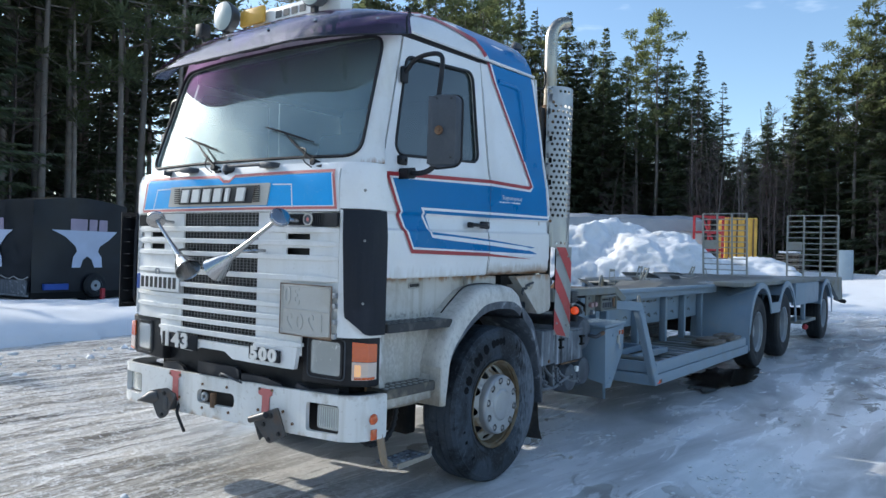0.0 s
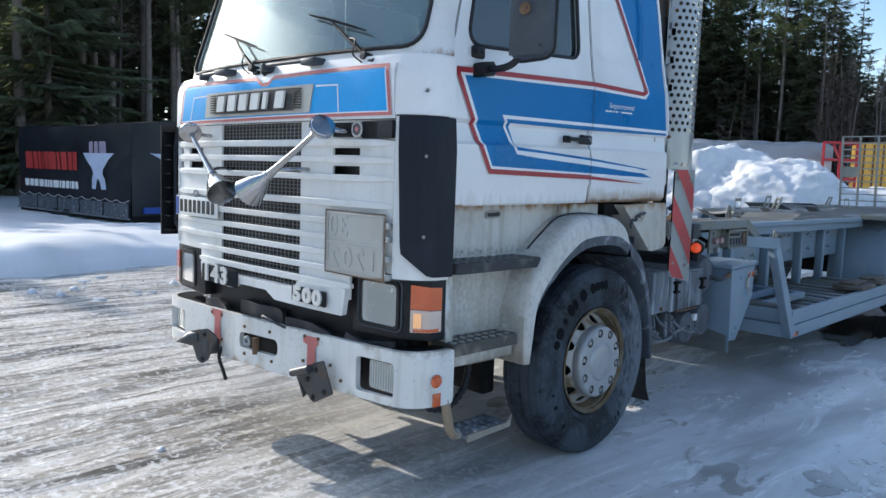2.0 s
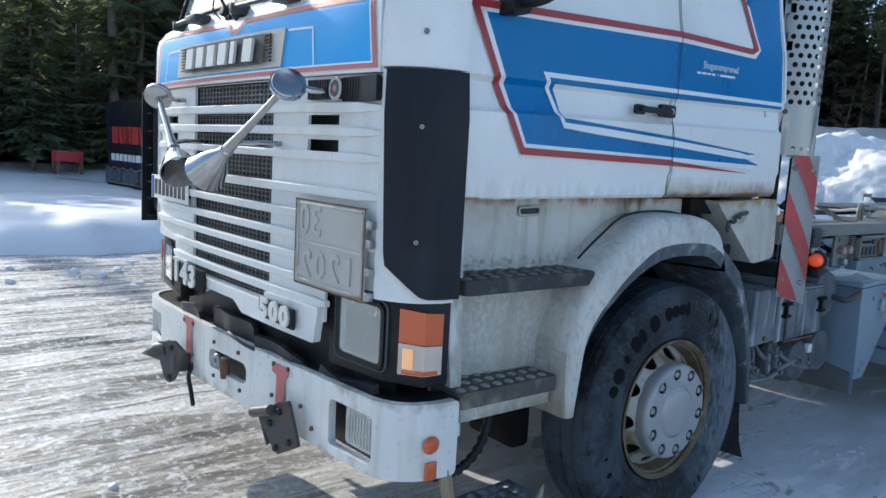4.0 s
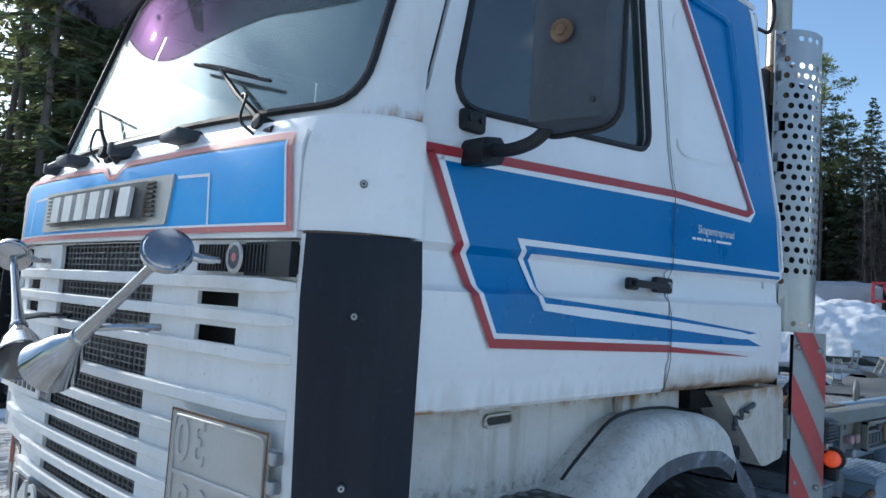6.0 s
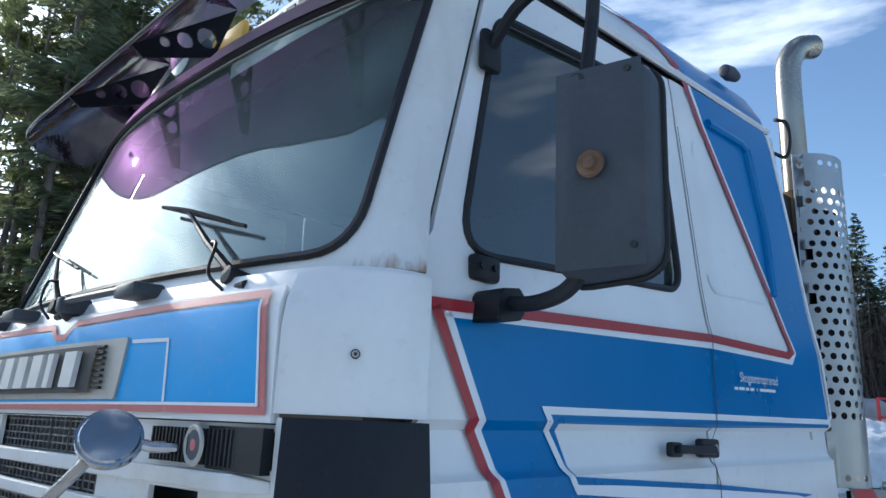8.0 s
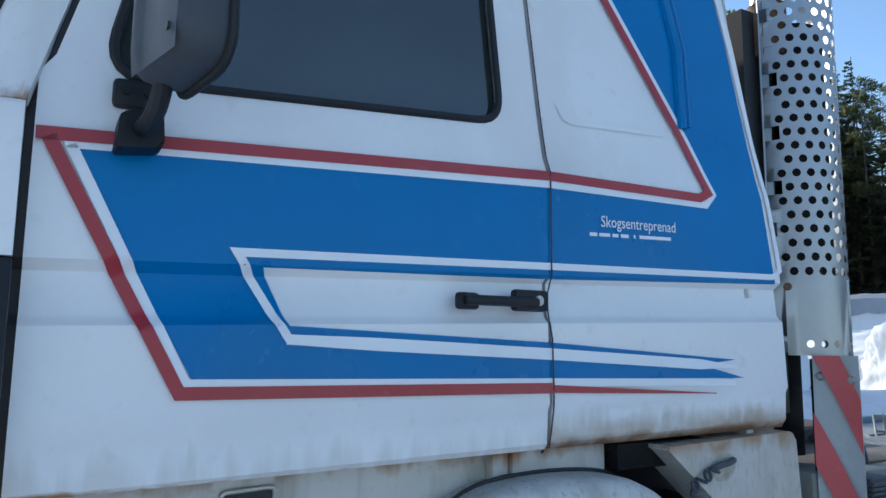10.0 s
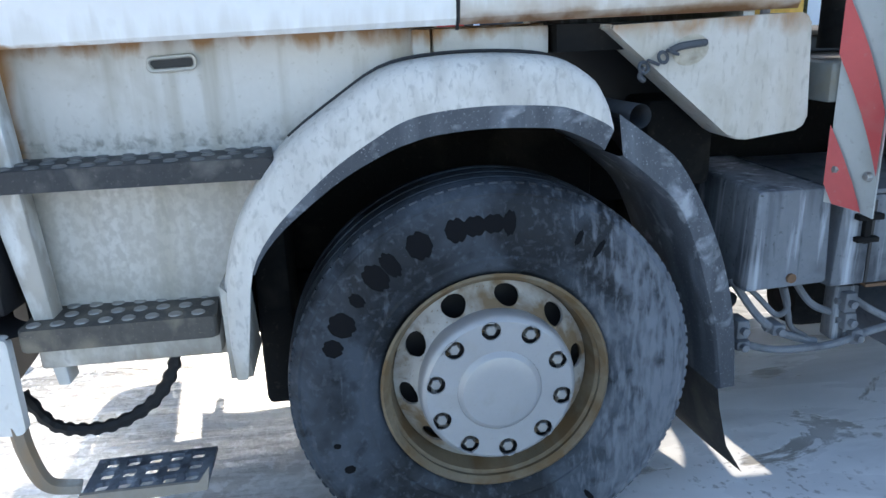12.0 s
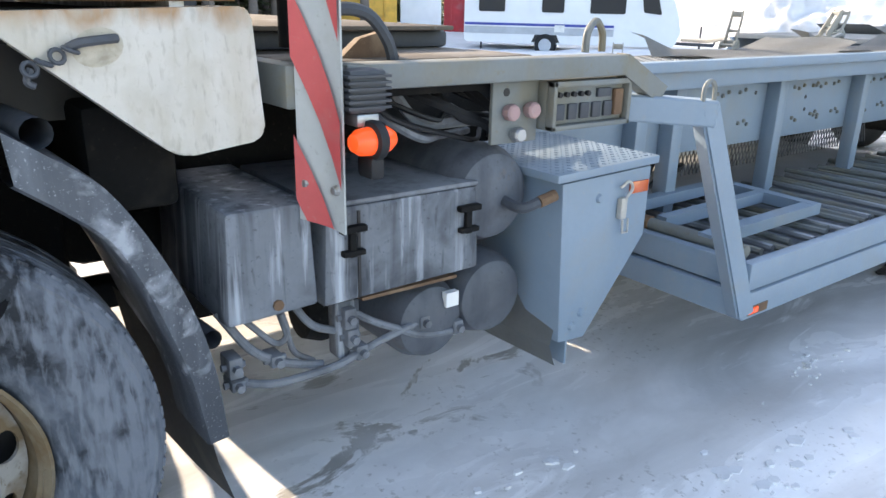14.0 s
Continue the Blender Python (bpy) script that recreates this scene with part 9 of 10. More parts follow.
def trunk_mesh(h, r, seed, lean=0.15, limbs=(), name="trunk", mat=None, seg=7):
    rnd = random.Random(seed)
    bm = bmesh.new()
    n = 8
    px, py = rnd.uniform(-lean, lean), rnd.uniform(-lean, lean)
    pts = [(px * (k / n) ** 2 * 2 + 0.05 * rnd.uniform(-1, 1), py * (k / n) ** 2 * 2 + 0.05 * rnd.uniform(-1, 1), h * k / n - 0.2) for k in range(n + 1)]
    tube(bm, pts, r, seg, [r * (1 - 0.88 * k / n) * (1.25 if k == 0 else 1) for k in range(n + 1)])
    for pp, rr in limbs:
        tube(bm, pp, rr, 4, [rr * (1 - 0.75 * k / (len(pp) - 1)) for k in range(len(pp))], cap=False)
    me = bpy.data.meshes.new(name)
    bm.to_mesh(me)
    bm.free()
    me.polygons.foreach_set("use_smooth", [True] * len(me.polygons))
    me.materials.append(mat or BARK)
    return me


def spray(V, F, p, d, L, w, rnd):
    """One flat, drooping, ragged needle spray."""
    d = d.normalized()
    s = d.cross(Vector((0, 0, 1)))
    s = s.normalized() if s.length > 0.01 else Vector((1, 0, 0))
    s = (s + Vector((0, 0, rnd.uniform(-0.5, 0.5)))).normalized()
    i = len(V)
    q1 = p + d * L * 0.45 + Vector((0, 0, -0.04 * L))
    q2 = p + d * L + Vector((0, 0, -0.22 * L))
    V += [tuple(p), tuple(q1 + s * w), tuple(q2), tuple(q1 - s * w * rnd.uniform(0.5, 1.1))]
    F.append((i, i + 1, i + 2, i + 3))


def spruce_tree(h, seed, start=0.10, width=0.17, sparse=1.0):
    rnd = random.Random(seed)
    V, F, limbs = [], [], []
    z = h * start
    while z < h * 0.985:
        t = (z / h - start) / (1 - start)
        reach = h * width * ((1 - t) ** 0.95) * rnd.uniform(0.70, 1.15) + 0.06
        if start > 0.2:
            reach *= min(1.0, 0.45 + t * 2.2)
        nb = rnd.choice((3, 4, 4))
        a0 = rnd.uniform(0, 6.28)
        for b in range(nb):
            if rnd.random() > sparse:
                continue
            a = a0 + 6.283 * b / nb + rnd.uniform(-0.3, 0.3)
            R = reach * rnd.uniform(0.6, 1.1)
            d = Vector((math.cos(a), math.sin(a), 0))
            side_v = Vector((-d.y, d.x, 0))
            rise = 0.25 - 0.55 * (1 - t)
            n = max(4, int(R / 0.17))
            base = Vector((0, 0, z + rnd.uniform(-0.15, 0.15)))
            limbs.append(([base, base + d * R * 0.6 + Vector((0, 0, rise * R * 0.5)), base + d * R + Vector((0, 0, rise * R * 0.9 + 0.1 * R))], 0.02 + 0.006 * R))
            for k in range(1, n + 1):
                f = k / n
                p = base + d * R * f * 0.95 + Vector((0, 0, rise * R * f * 0.9 + (0.1 * R * f * f)))
                w = (0.10 + 0.30 * math.sin(min(1, f * 1.15) * 3.1)) * min(1.0, 0.10 + R * 0.5)
                for sgn in (-1, 1):
                    spray(V, F, p, d * rnd.uniform(0.4, 0.9) + side_v * sgn * rnd.uniform(0.5, 1.0), w * 1.9 + 0.04 + 0.12 * min(1, R), 0.075 + 0.06 * rnd.random(), rnd)
                if rnd.random() < 0.6:
                    spray(V, F, p + Vector((0, 0, 0.02)), d + Vector((0, 0, -0.5)), w * 1.6 + 0.06 + 0.14 * min(1, R), 0.09, rnd)
        z += h * 0.008 + 0.12 * rnd.random()
    if start > 0.2:
        for b in range(105):
            z = h * rnd.uniform(0.05, start + 0.10)
            a = rnd.uniform(0, 6.283)
            R = rnd.uniform(0.5, 1.7)
            d = Vector((math.cos(a), math.sin(a), rnd.uniform(-0.35, 0.05)))
            limbs.append(([Vector((0, 0, z)), Vector((0, 0, z)) + d * R * 0.5, Vector((0, 0, z - 0.08)) + d * R], 0.013))
    return trunk_mesh(h, 0.0078 * h + 0.015, seed, 0.1, limbs), raw_mesh("crown", V, F, SPRUCE)


def pine_tree(h, seed, start=0.45):
    rnd = random.Random(seed)
    V, F, limbs = [], [], []
    nb = rnd.randint(26, 36)
    for b in range(nb):
        t = (b + rnd.random()) / nb
        z = h * (start + (0.98 - start) * t)
        a = rnd.uniform(0, 6.283)
        R = h * 0.15 * (1 - 0.75 * t ** 1.5) * rnd.uniform(0.5, 1.1) * min(1, 0.55 + t * 1.5)
        d = Vector((math.cos(a), math.sin(a), 0))
        base = Vector((0, 0, z))
        tip = base + d * R + Vector((0, 0, R * rnd.uniform(0.05, 0.45)))
        limbs.append(([base, base + d * R * 0.5 + Vector((0, 0, R * 0.05)), tip], 0.03 + 0.008 * R))
        for c in range(rnd.randint(3, 5)):
            f = rnd.uniform(0.45, 1.05)
            cc = base.lerp(tip, f) + Vector((rnd.uniform(-0.4, 0.4), rnd.uniform(-0.4, 0.4), rnd.uniform(-0.1, 0.3)))
            rad = rnd.uniform(0.35, 0.75)
            for k in range(34):
                q = Vector((rnd.gauss(0, 1), rnd.gauss(0, 1), rnd.gauss(0, 0.55)))
                q = q.normalized() * rad * rnd.uniform(0.2, 1.0)
                spray(V, F, cc + q * 0.5, q + Vector((0, 0, 0.25)), rnd.uniform(0.25, 0.50), 0.055, rnd)
    for b in range(44):
        z = h * rnd.uniform(0.08, start + 0.05)
        a = rnd.uniform(0, 6.283)
        R = rnd.uniform(0.5, 1.6)
        d = Vector((math.cos(a), math.sin(a), -0.1))
        limbs.append(([Vector((0, 0, z)), Vector((0, 0, z)) + d * R * 0.5, Vector((0, 0, z)) + d * R], 0.012))
    return trunk_mesh(h, 0.0078 * h + 0.015, seed, 0.25, limbs), raw_mesh("crown", V, F, PINE)


def bare_tree(h, seed, mat):
    rnd = random.Random(seed)
    limbs = []
    for b in range(52):
        t = rnd.random() ** 0.7
        z = h * (0.28 + 0.70 * t)
        a = rnd.uniform(0, 6.283)
        R = h * 0.13 * (1 - 0.6 * t) * rnd.uniform(0.5, 1.2)
        d = Vector((math.cos(a), math.sin(a), rnd.uniform(0.2, 1.0)))
        p = Vector((0, 0, z))
        tip = p + d * R
        limbs.append(([p, p + d * R * 0.5 + Vector((rnd.uniform(-0.1, 0.1), rnd.uniform(-0.1, 0.1), -0.04)), tip], 0.012 + 0.007 * R))
        for c in range(4):
            q = p.lerp(tip, rnd.uniform(0.3, 0.95))
            e = Vector((rnd.uniform(-1, 1), rnd.uniform(-1, 1), rnd.uniform(-0.3, 0.9))) * R * 0.5
            limbs.append(([q, q + e * 0.5, q + e + Vector((0, 0, -0.05))], 0.007))
    return trunk_mesh(h, 0.0085 * h + 0.01, seed, 0.5, limbs, mat=mat), None


KINDS = []
for k in range(4):
    KINDS.append(("spruce_tree", spruce_tree(18 + 1.6 * k, 100 + k, 0.06 + 0.02 * k, 0.215 + 0.02 * (k % 2)), "tall dark green spruce tree", "spruces"))
for k in range(3):
    KINDS.append(("forest_spruce", spruce_tree(19 + k, 140 + k, 0.30 + 0.06 * k, 0.125, 0.62), "dark forest spruce with a bare lower trunk", "forest spruces"))
for k in range(4):
    KINDS.append(("pine_tree", pine_tree(18 + 1.5 * k, 200 + k, 0.40 + 0.05 * k), "tall pine tree with a bare reddish trunk", "pines"))
for k in range(3):
    KINDS.append(("birch_tree", bare_tree(11 + 1.5 * k, 300 + k, BIRCH_BARK), "leafless white-barked birch tree", "birches"))
for k in range(2):
    KINDS.append(("bare_tree", bare_tree(9 + 2 * k, 340 + k, TWIG), "leafless brown young tree", "bare trees"))


def thinned(cm):
    """The same crown from fewer, larger sprays, for trees that stand behind others."""
    r = random.Random(len(cm.polygons))
    V, F = [], []
    for p in cm.polygons:
        if r.random() < 0.34:
            q = [Vector(cm.vertices[i].co) for i in p.vertices]
            c = (q[0] + q[2]) / 2
            F.append(tuple(range(len(V), len(V) + 4)))
            V += [tuple(c + (a - c) * 1.55) for a in q]
    return raw_mesh("crown", V, F, cm.materials[0])


def stem(tm):
    """A trunk with every third of its limbs left off; its stem is the first run of faces."""
    keep = 7 * 8 + 2
    r = random.Random(len(tm.polygons))
    V, F, at = [], [], {}
    drop = False
    for k, p in enumerate(tm.polygons):
        if k >= keep and (k - keep) % 8 == 0:
            drop = r.random() < 0.6
        if k >= keep and drop:
            continue
        row = []
        for i in p.vertices:
            if i not in at:
                at[i] = len(V)
                V.append(tuple(tm.vertices[i].co))
            row.append(at[i])
        F.append(tuple(row))
    me = raw_mesh("trunk", V, F, tm.materials[0])
    me.polygons.foreach_set("use_smooth", [True] * len(me.polygons))
    return me


FAR_TRUNK = [stem(tm) if cm else tm for _, (tm, cm), _, _ in KINDS]
FAR_CROWN = [cm and thinned(cm) for _, (tm, cm), _, _ in KINDS]


def plant(kind, x, y, scale=1.0, turn=0.0, z=0.0, behind=False):
    name, (tm, cm), label, group = KINDS[kind]
    if behind:
        tm, cm = FAR_TRUNK[kind], FAR_CROWN[kind]
    ob = thing(name, (x, y, z - 0.45), label, "tree", group)
    ob.rotation_euler = (0, 0, turn)
    ob.scale = (scale, scale, scale)
    t = new("trunk", tm)
    t.parent = ob
    if cm:
        c = new("crown", cm)
        c.parent = ob
    return ob


rnd = random.Random(77)
SPR, FOR, PIN, BIR, BARE = [0, 1, 2, 3], [4, 5, 6], [7, 8, 9, 10], [11, 12, 13], [14, 15]
def choose(w):
    r = rnd.random()
    for p, ks in w:
        if r < p:
            return rnd.choice(ks)
        r -= p
    return rnd.choice(w[-1][1])
# wood behind the snow field; it thins to low growth where the sun comes over it
for row, x in enumerate((-25.0, -27.6, -30.5, -34.0, -38.0, -43.0)):
    y = -36.0 + row * 0.7
    while y < 46:
        px = x + rnd.uniform(-1.2, 1.2) + 0.012 * (y - 8) ** 2 * (-0.25)
        low = y < 4.0 or y > 20 or (y + 2.66) > (3.9 - px) * 0.84
        k = choose(((0.46, FOR), (0.38, PIN), (0.05, SPR), (0.04, BIR), (0.07, BARE)))
        if low and k > 3:
            k = rnd.choice(SPR)
        # unseen spruces along this stretch are sized to throw shade on the snow
        shade = -7.0 < y < 4.0
        plant(k, px, y, (rnd.uniform(0.44, 0.54) if shade else rnd.uniform(0.22, 0.36)) if low else rnd.uniform(0.85, 1.15), rnd.uniform(0, 6.28), 0.3, row > 2 or low)
        y += (rnd.uniform(1.6, 2.6) if low and shade and row < 3 else rnd.uniform(2.6, 4.5) if low else rnd.uniform(0.75, 1.55)) + 0.08 * row
# tall trees where the two woods meet
for row in range(3):
    for k in range(13):
        n = rnd.choice(PIN + FOR + SPR)
        x, y = -41.0 + k * 0.95, 37.2 + k * 0.84
        plant(n, x - 2.4 * row + rnd.uniform(-0.5, 0.5), y + 3.2 * row + rnd.uniform(-0.5, 0.5), rnd.uniform(1.08, 1.30), rnd.uniform(0, 6.28), 0.3, row > 0)
# young spruces under the tall trees
for row, x in enumerate((-28.5, -32.0, -36.0, -41.0, -46.0)):
    y = -3.0
    while y < 20 + row * 3:
        young = plant(rnd.choice(SPR), x + rnd.uniform(-1.2, 1.2), y, rnd.uniform(0.24, 0.42) + (0.03, 0.05, 0.10, 0.18, 0.24)[row], rnd.uniform(0, 6.28), 0.3, True)
        young.name = "young_spruce"
        tagged(young, "low young spruce under the tall trees", group="young spruces")
        y += rnd.uniform(1.2, 2.4) if y < 12 else rnd.uniform(3.0, 6.5)
# wood across the far end: the trees that stand out against the sky, then the mass behind and below them
SKYLINE = [(-39.0, 27.8, "P"), (-35.0, 29.5, "P"), (-33.0, 27.1, "S"), (-30.1, 23.5, "P"), (-31.3, 25.8, "F"), (-27.4, 24.6, "S"), (-26.3, 21.5, "S"), (-25.0, 20.4, "F"), (-23.5, 22.3, "S"), (-21.4, 19.3, "F"),
           (-20.1, 20.8, "P"), (-18.3, 22.8, "P"), (-16.4, 18.2, "F"), (-14.8, 18.7, "S"), (-13.5, 13.6, "F"), (-12.2, 11.5, "F"), (-10.9, 12.0, "S"), (-9.4, 13.9, "S"), (-8.2, 12.9, "F"), (-7.3, 15.5, "F"),
           (-6.6, 18.1, "S"), (-5.4, 15.8, "P"), (-4.5, 17.3, "P"), (-3.5, 18.9, "P"), (-2.5, 20.1, "P"), (-1.3, 20.9, "S"), (0.0, 19.9, "P"), (2.2, 20.5, "S"), (4.0, 19.0, "P"), (6.5, 21.0, "S")]
TALL = {0: 18, 1: 19.6, 2: 21.2, 3: 22.8, 4: 19, 5: 20, 6: 21, 7: 18, 8: 19.5, 9: 21, 10: 22.5}
for k, (x, h, kind) in enumerate(SKYLINE):
    n = {"S": SPR, "F": FOR, "P": PIN}[kind][k % 3]
    plant(n, x, 55 - 0.1 * x, h / TALL[n], rnd.uniform(0, 6.28), 0.5)
    n = rnd.choice(PIN + FOR)
    plant(n, x + rnd.uniform(-1.4, 1.4), 58.5 - 0.1 * x, 0.90 * h / TALL[n], rnd.uniform(0, 6.28), 0.5)
def roof_height(x):
    near = min(SKYLINE, key=lambda t: abs(t[0] - x))
    return 12.0 if -13.2 < x < -9.0 else near[1] * 0.86
for row, d in enumerate((2.5, 5.0, 8.0, 12.0, 17.0, 23.0)):
    x = -44.0 + row
    while x < 46:
        n = choose(((0.30, SPR), (0.40, FOR), (0.30, PIN)))
        h = roof_height(x * 55 / (57 + d)) * rnd.uniform(0.78, 1.0)
        if not (-13.0 < x < -8.8 and rnd.random() < 0.15):
            plant(n, x, 56 + d + rnd.uniform(-1.2, 1.2) - 0.10 * x, h / TALL[n], rnd.uniform(0, 6.28), 0.5, row > 0)
        x += rnd.uniform(1.2, 2.3)
for k in range(120):
    # leafless young trees in front of the wood and in its gap
    x = rnd.uniform(-30, 30) if k < 40 else rnd.uniform(-15.0, -7.0)
    plant(rnd.choice(BARE + BARE + BARE + BIR), x, 52.5 - 0.1 * x + rnd.uniform(-1.5, 6), rnd.uniform(0.70, 1.05), rnd.uniform(0, 6.28), 0.4)
# young spruces under the tall trees of the far wood
for row, d in enumerate((3.0, 7.0, 11.0, 16.0)):
    x = -46.0 + row
    while x < 44:
        young = plant(rnd.choice(SPR), x, 57 + d + rnd.uniform(-1.2, 1.2) - 0.10 * x, rnd.uniform(0.22, 0.40) + 0.04 * row, rnd.uniform(0, 6.28), 0.5, True)
        young.name = "young_spruce"
        tagged(young, "low young spruce under the tall trees", group="young spruces")
        x += rnd.uniform(1.8, 3.4)
# wood behind the camera, which the windows mirror
for k in range(46):
    a = radians(-150 + 190 * k / 46 + rnd.uniform(-2, 2))
    R = rnd.uniform(48, 66)
    plant(choose(((0.4, SPR), (0.3, PIN), (0.3, FOR))), 6 + R * math.cos(a), 4 + R * math.sin(a), rnd.uniform(0.6, 0.9), rnd.uniform(0, 6.28), 0.0, True)

# ---- tarpaulin trailer in the snow ----
TA, TB = Vector((-13.5, 4.9)), Vector((-19.25, 4.15))
ta = (TB - TA).normalized()
tn = Vector((-ta.y, ta.x))
if tn.y < 0:
    tn = -tn
tl_len = (TB - TA).length
trailer = thing("tarpaulin_trailer", (TA.x, TA.y, 0.3), "black tarpaulin-covered trailer parked in the snow", "trailer")
def tp(u, v, z):
    q = TA + ta * u + tn * v
    return (q.x, q.y, z)
def wavy(u, z, v=0.0):
    w = 0.05 * noise.noise((u * 0.9, z * 0.6, 2)) + 0.03 * noise.noise((u * 2.5, z * 1.5, 6))
    return tp(u, v + w * (1 if v < 1 else -1), z + (0.07 * noise.noise((u * 0.7, 0, 0)) if z > 2.6 else 0))
us = [tl_len * k / 24 for k in range(25)]
zz = [0.62 + 2.16 * k / 8 for k in range(9)]
W = 2.45
rows = [[wavy(u, z) for u in us] for z in zz] + [[tp(u, W / 2, 2.92 + 0.04 * math.sin(u)) for u in us]] + [[wavy(u, z, W) for u in us] for z in zz[::-1]]
bm = loft(bmesh.new(), rows)
rows = [[tp(-0.02 + 0.05 * noise.noise((v * 1.3, z, 9)), v, z + (0.0 if z < 2.7 else 0.14 * math.sin(math.pi * v / W))) for v in [W * k / 10 for k in range(11)]] for z in zz]
loft(bm, rows)
rows = [[tp(tl_len + 0.02, v, z) for v in (0, W)] for z in (0.62, 2.78)]
loft(bm, rows)
part("tarpaulin", bm, TARP, trailer, "creased black tarpaulin", angle=60)
def tbox(u0, u1, v0, v1, z0, z1):
    bm = bmesh.new()
    P = [TA + ta * u + tn * v for u, v in ((u0, v0), (u1, v0), (u1, v1), (u0, v1))]
    return prism(bm, [(p.x, p.y) for p in P], "z", z0, z1)
part("load_bed", tbox(-0.05, tl_len, -0.02, W, 0.50, 0.66), DARK, trailer)
for k in range(5):
    part("drop_side", tbox(0.05 + k * tl_len / 5, (k + 1) * tl_len / 5 - 0.03, -0.075, -0.045, 0.62, 0.94), GUARD, trailer)
part("bed_rail", tbox(-0.02, tl_len, -0.09, -0.05, 0.57, 0.61), TANK, trailer)
rope = [tuple(Vector(wavy(tl_len * k / 30, 0.98 + 0.04 * math.cos(k * 2.1))) - Vector((tn.x, tn.y, 0)) * 0.05) for k in range(31)]
part("lashing_rope", tube(bmesh.new(), rope, 0.010, 5), GREY_REFLECT, trailer, "pale lashing rope along the skirt")
part("blue_cover", tbox(-0.12, -0.04, 0.25, 0.85, 0.72, 0.86), PLATE_BLUE, trailer)
for u in (3.0, 3.56):
    bm = bmesh.new()
    c = TA + ta * u
    lathe(bm, [(0, 0.05), (0.13, 0.05), (0.16, 0.09), (0.27, 0.09), (0.31, 0.02), (0.31, -0.15), (0, -0.15)], (c.x, c.y, 0.40), (-tn.x, -tn.y, 0), 22)
    part("trailer_wheel", bm, TYRE_DARK, trailer)
for u, v in ((0.3, 0.1), (0.3, W - 0.1), (tl_len - 0.3, 0.1)):
    part("support_leg", tbox(u, u + 0.08, v - 0.04, v + 0.04, 0.0, 0.55), DARK, trailer)
c = tp(-0.10, 1.55, 0.80)
bm = lathe(bmesh.new(), [(0, 0.0), (0.10, 0.0), (0.15, 0.06), (0.25, 0.07), (0.30, 0.0), (0.27, -0.08), (0.1, -0.08)], c, (-ta.x, -ta.y, 0), 22)
part("spare_wheel", bm, TYRE_DARK, trailer)
part("spare_rim", lathe(bmesh.new(), [(0.04, 0.03), (0.13, 0.035), (0.155, 0.062)], c, (-ta.x, -ta.y, 0), 22), REAR_RIM, trailer)
part("drawbar", tbox(-1.4, 0.0, 1.15, 1.33, 0.40, 0.50), DARK, trailer)
part("jockey_post", tbox(-0.45, -0.37, 1.50, 1.58, 0.15, 0.74), RED_PAINT, trailer)
# prints on the tarpaulin: pale anvils, and plain bars where the writing is
anvil = [(-0.98, 0.0), (-0.62, -0.16), (-0.34, -0.40), (-0.30, -0.52), (-0.40, -0.66), (-0.42, -0.92), (-0.18, -0.92), (-0.12, -0.72), (0.0, -0.64), (0.12, -0.72), (0.20, -0.92), (0.42, -0.92), (0.40, -0.66), (0.30, -0.52), (0.36, -0.38), (0.62, -0.22), (0.86, 0.0)]
def on_side(u0, z0, sx, sz):
    return lambda a, b: tuple(Vector(wavy(u0 + a * sx, z0 + b * sz)) + Vector((-tn.x, -tn.y, 0)) * 0.02)
def on_end(v0, z0, sx, sz):
    return lambda a, b: tp(-0.045 + 0.05 * noise.noise(((v0 + a * sx) * 1.3, z0 + b * sz, 9)), v0 + a * sx, z0 + b * sz)
cuts = [-0.6, -0.3, 0, 0.3, 0.6]
part("anvil_print", sheet(anvil, [], on_side(1.50, 2.10, 0.82, 0.95), cuts, [-0.7, -0.4, -0.2]), ANVIL, trailer, "pale printed anvil shape")
part("anvil_print", sheet(anvil, [], on_end(1.36, 2.13, 0.94, 0.97), cuts, [-0.7, -0.4, -0.2]), ANVIL, trailer)
def print_bars(fn, a, widths, gap, z0, z1, mat):
    for w in widths:
        part("print_bar", sheet(rpoly([(a, z0), (a + w, z0), (a + w, z1), (a, z1)], 0.03, 2), [], fn, [], []), mat, trailer)
        a += w + gap
print_bars(on_side(1.50, 2.10, 1.0, 1.0), -0.42, (0.34, 0.18, 0.20), 0.06, 0.0, 0.28, FADED_PRINT)
print_bars(on_end(1.36, 2.13, 1.0, 1.0), -0.45, (0.42, 0.22, 0.24), 0.05, 0.0, 0.28, FADED_PRINT)
fn = on_side(0, 0, 1.0, 1.0)
print_bars(fn, 2.55, (0.22, 0.24, 0.26, 0.14, 0.38, 0.24, 0.10, 0.22, 0.24, 0.38), 0.05, 1.66, 2.12, RED_PRINT)
print_bars(fn, 2.52, (0.15, 0.16, 0.05, 0.16, 0.17, 0.08, 0.26, 0.16, 0.16, 0.16, 0.26, 0.05, 0.22, 0.22, 0.22), 0.035, 1.19, 1.38, PLATE_WHITE)
trailer.location.z = 0.0

# ---- caravan ----
CA, CB = Vector((-15.4, 16.0)), Vector((-10.4, 19.85))
ca = (CB - CA).normalized()
cn = Vector((-ca.y, ca.x))
if cn.dot(Vector((2.7, 1.8)) - CA) > 0:
    cn = -cn
cl = (CB - CA).length
caravan = thing("caravan", (CA.x, CA.y, 0), "white touring caravan with blue stripes", "caravan")
def cp(u, v, z):
    q = CA + ca * u + cn * v
    return (q.x, q.y, z)
prof = rpoly([(0.0, 0.36), (cl - 0.15, 0.36), (cl, 0.75), (cl - 0.06, 1.15), (cl - 0.55, 2.45), (cl - 0.9, 2.62), (0.1, 2.62), (0.0, 2.4)], 0.15, 4)
bm = bmesh.new()
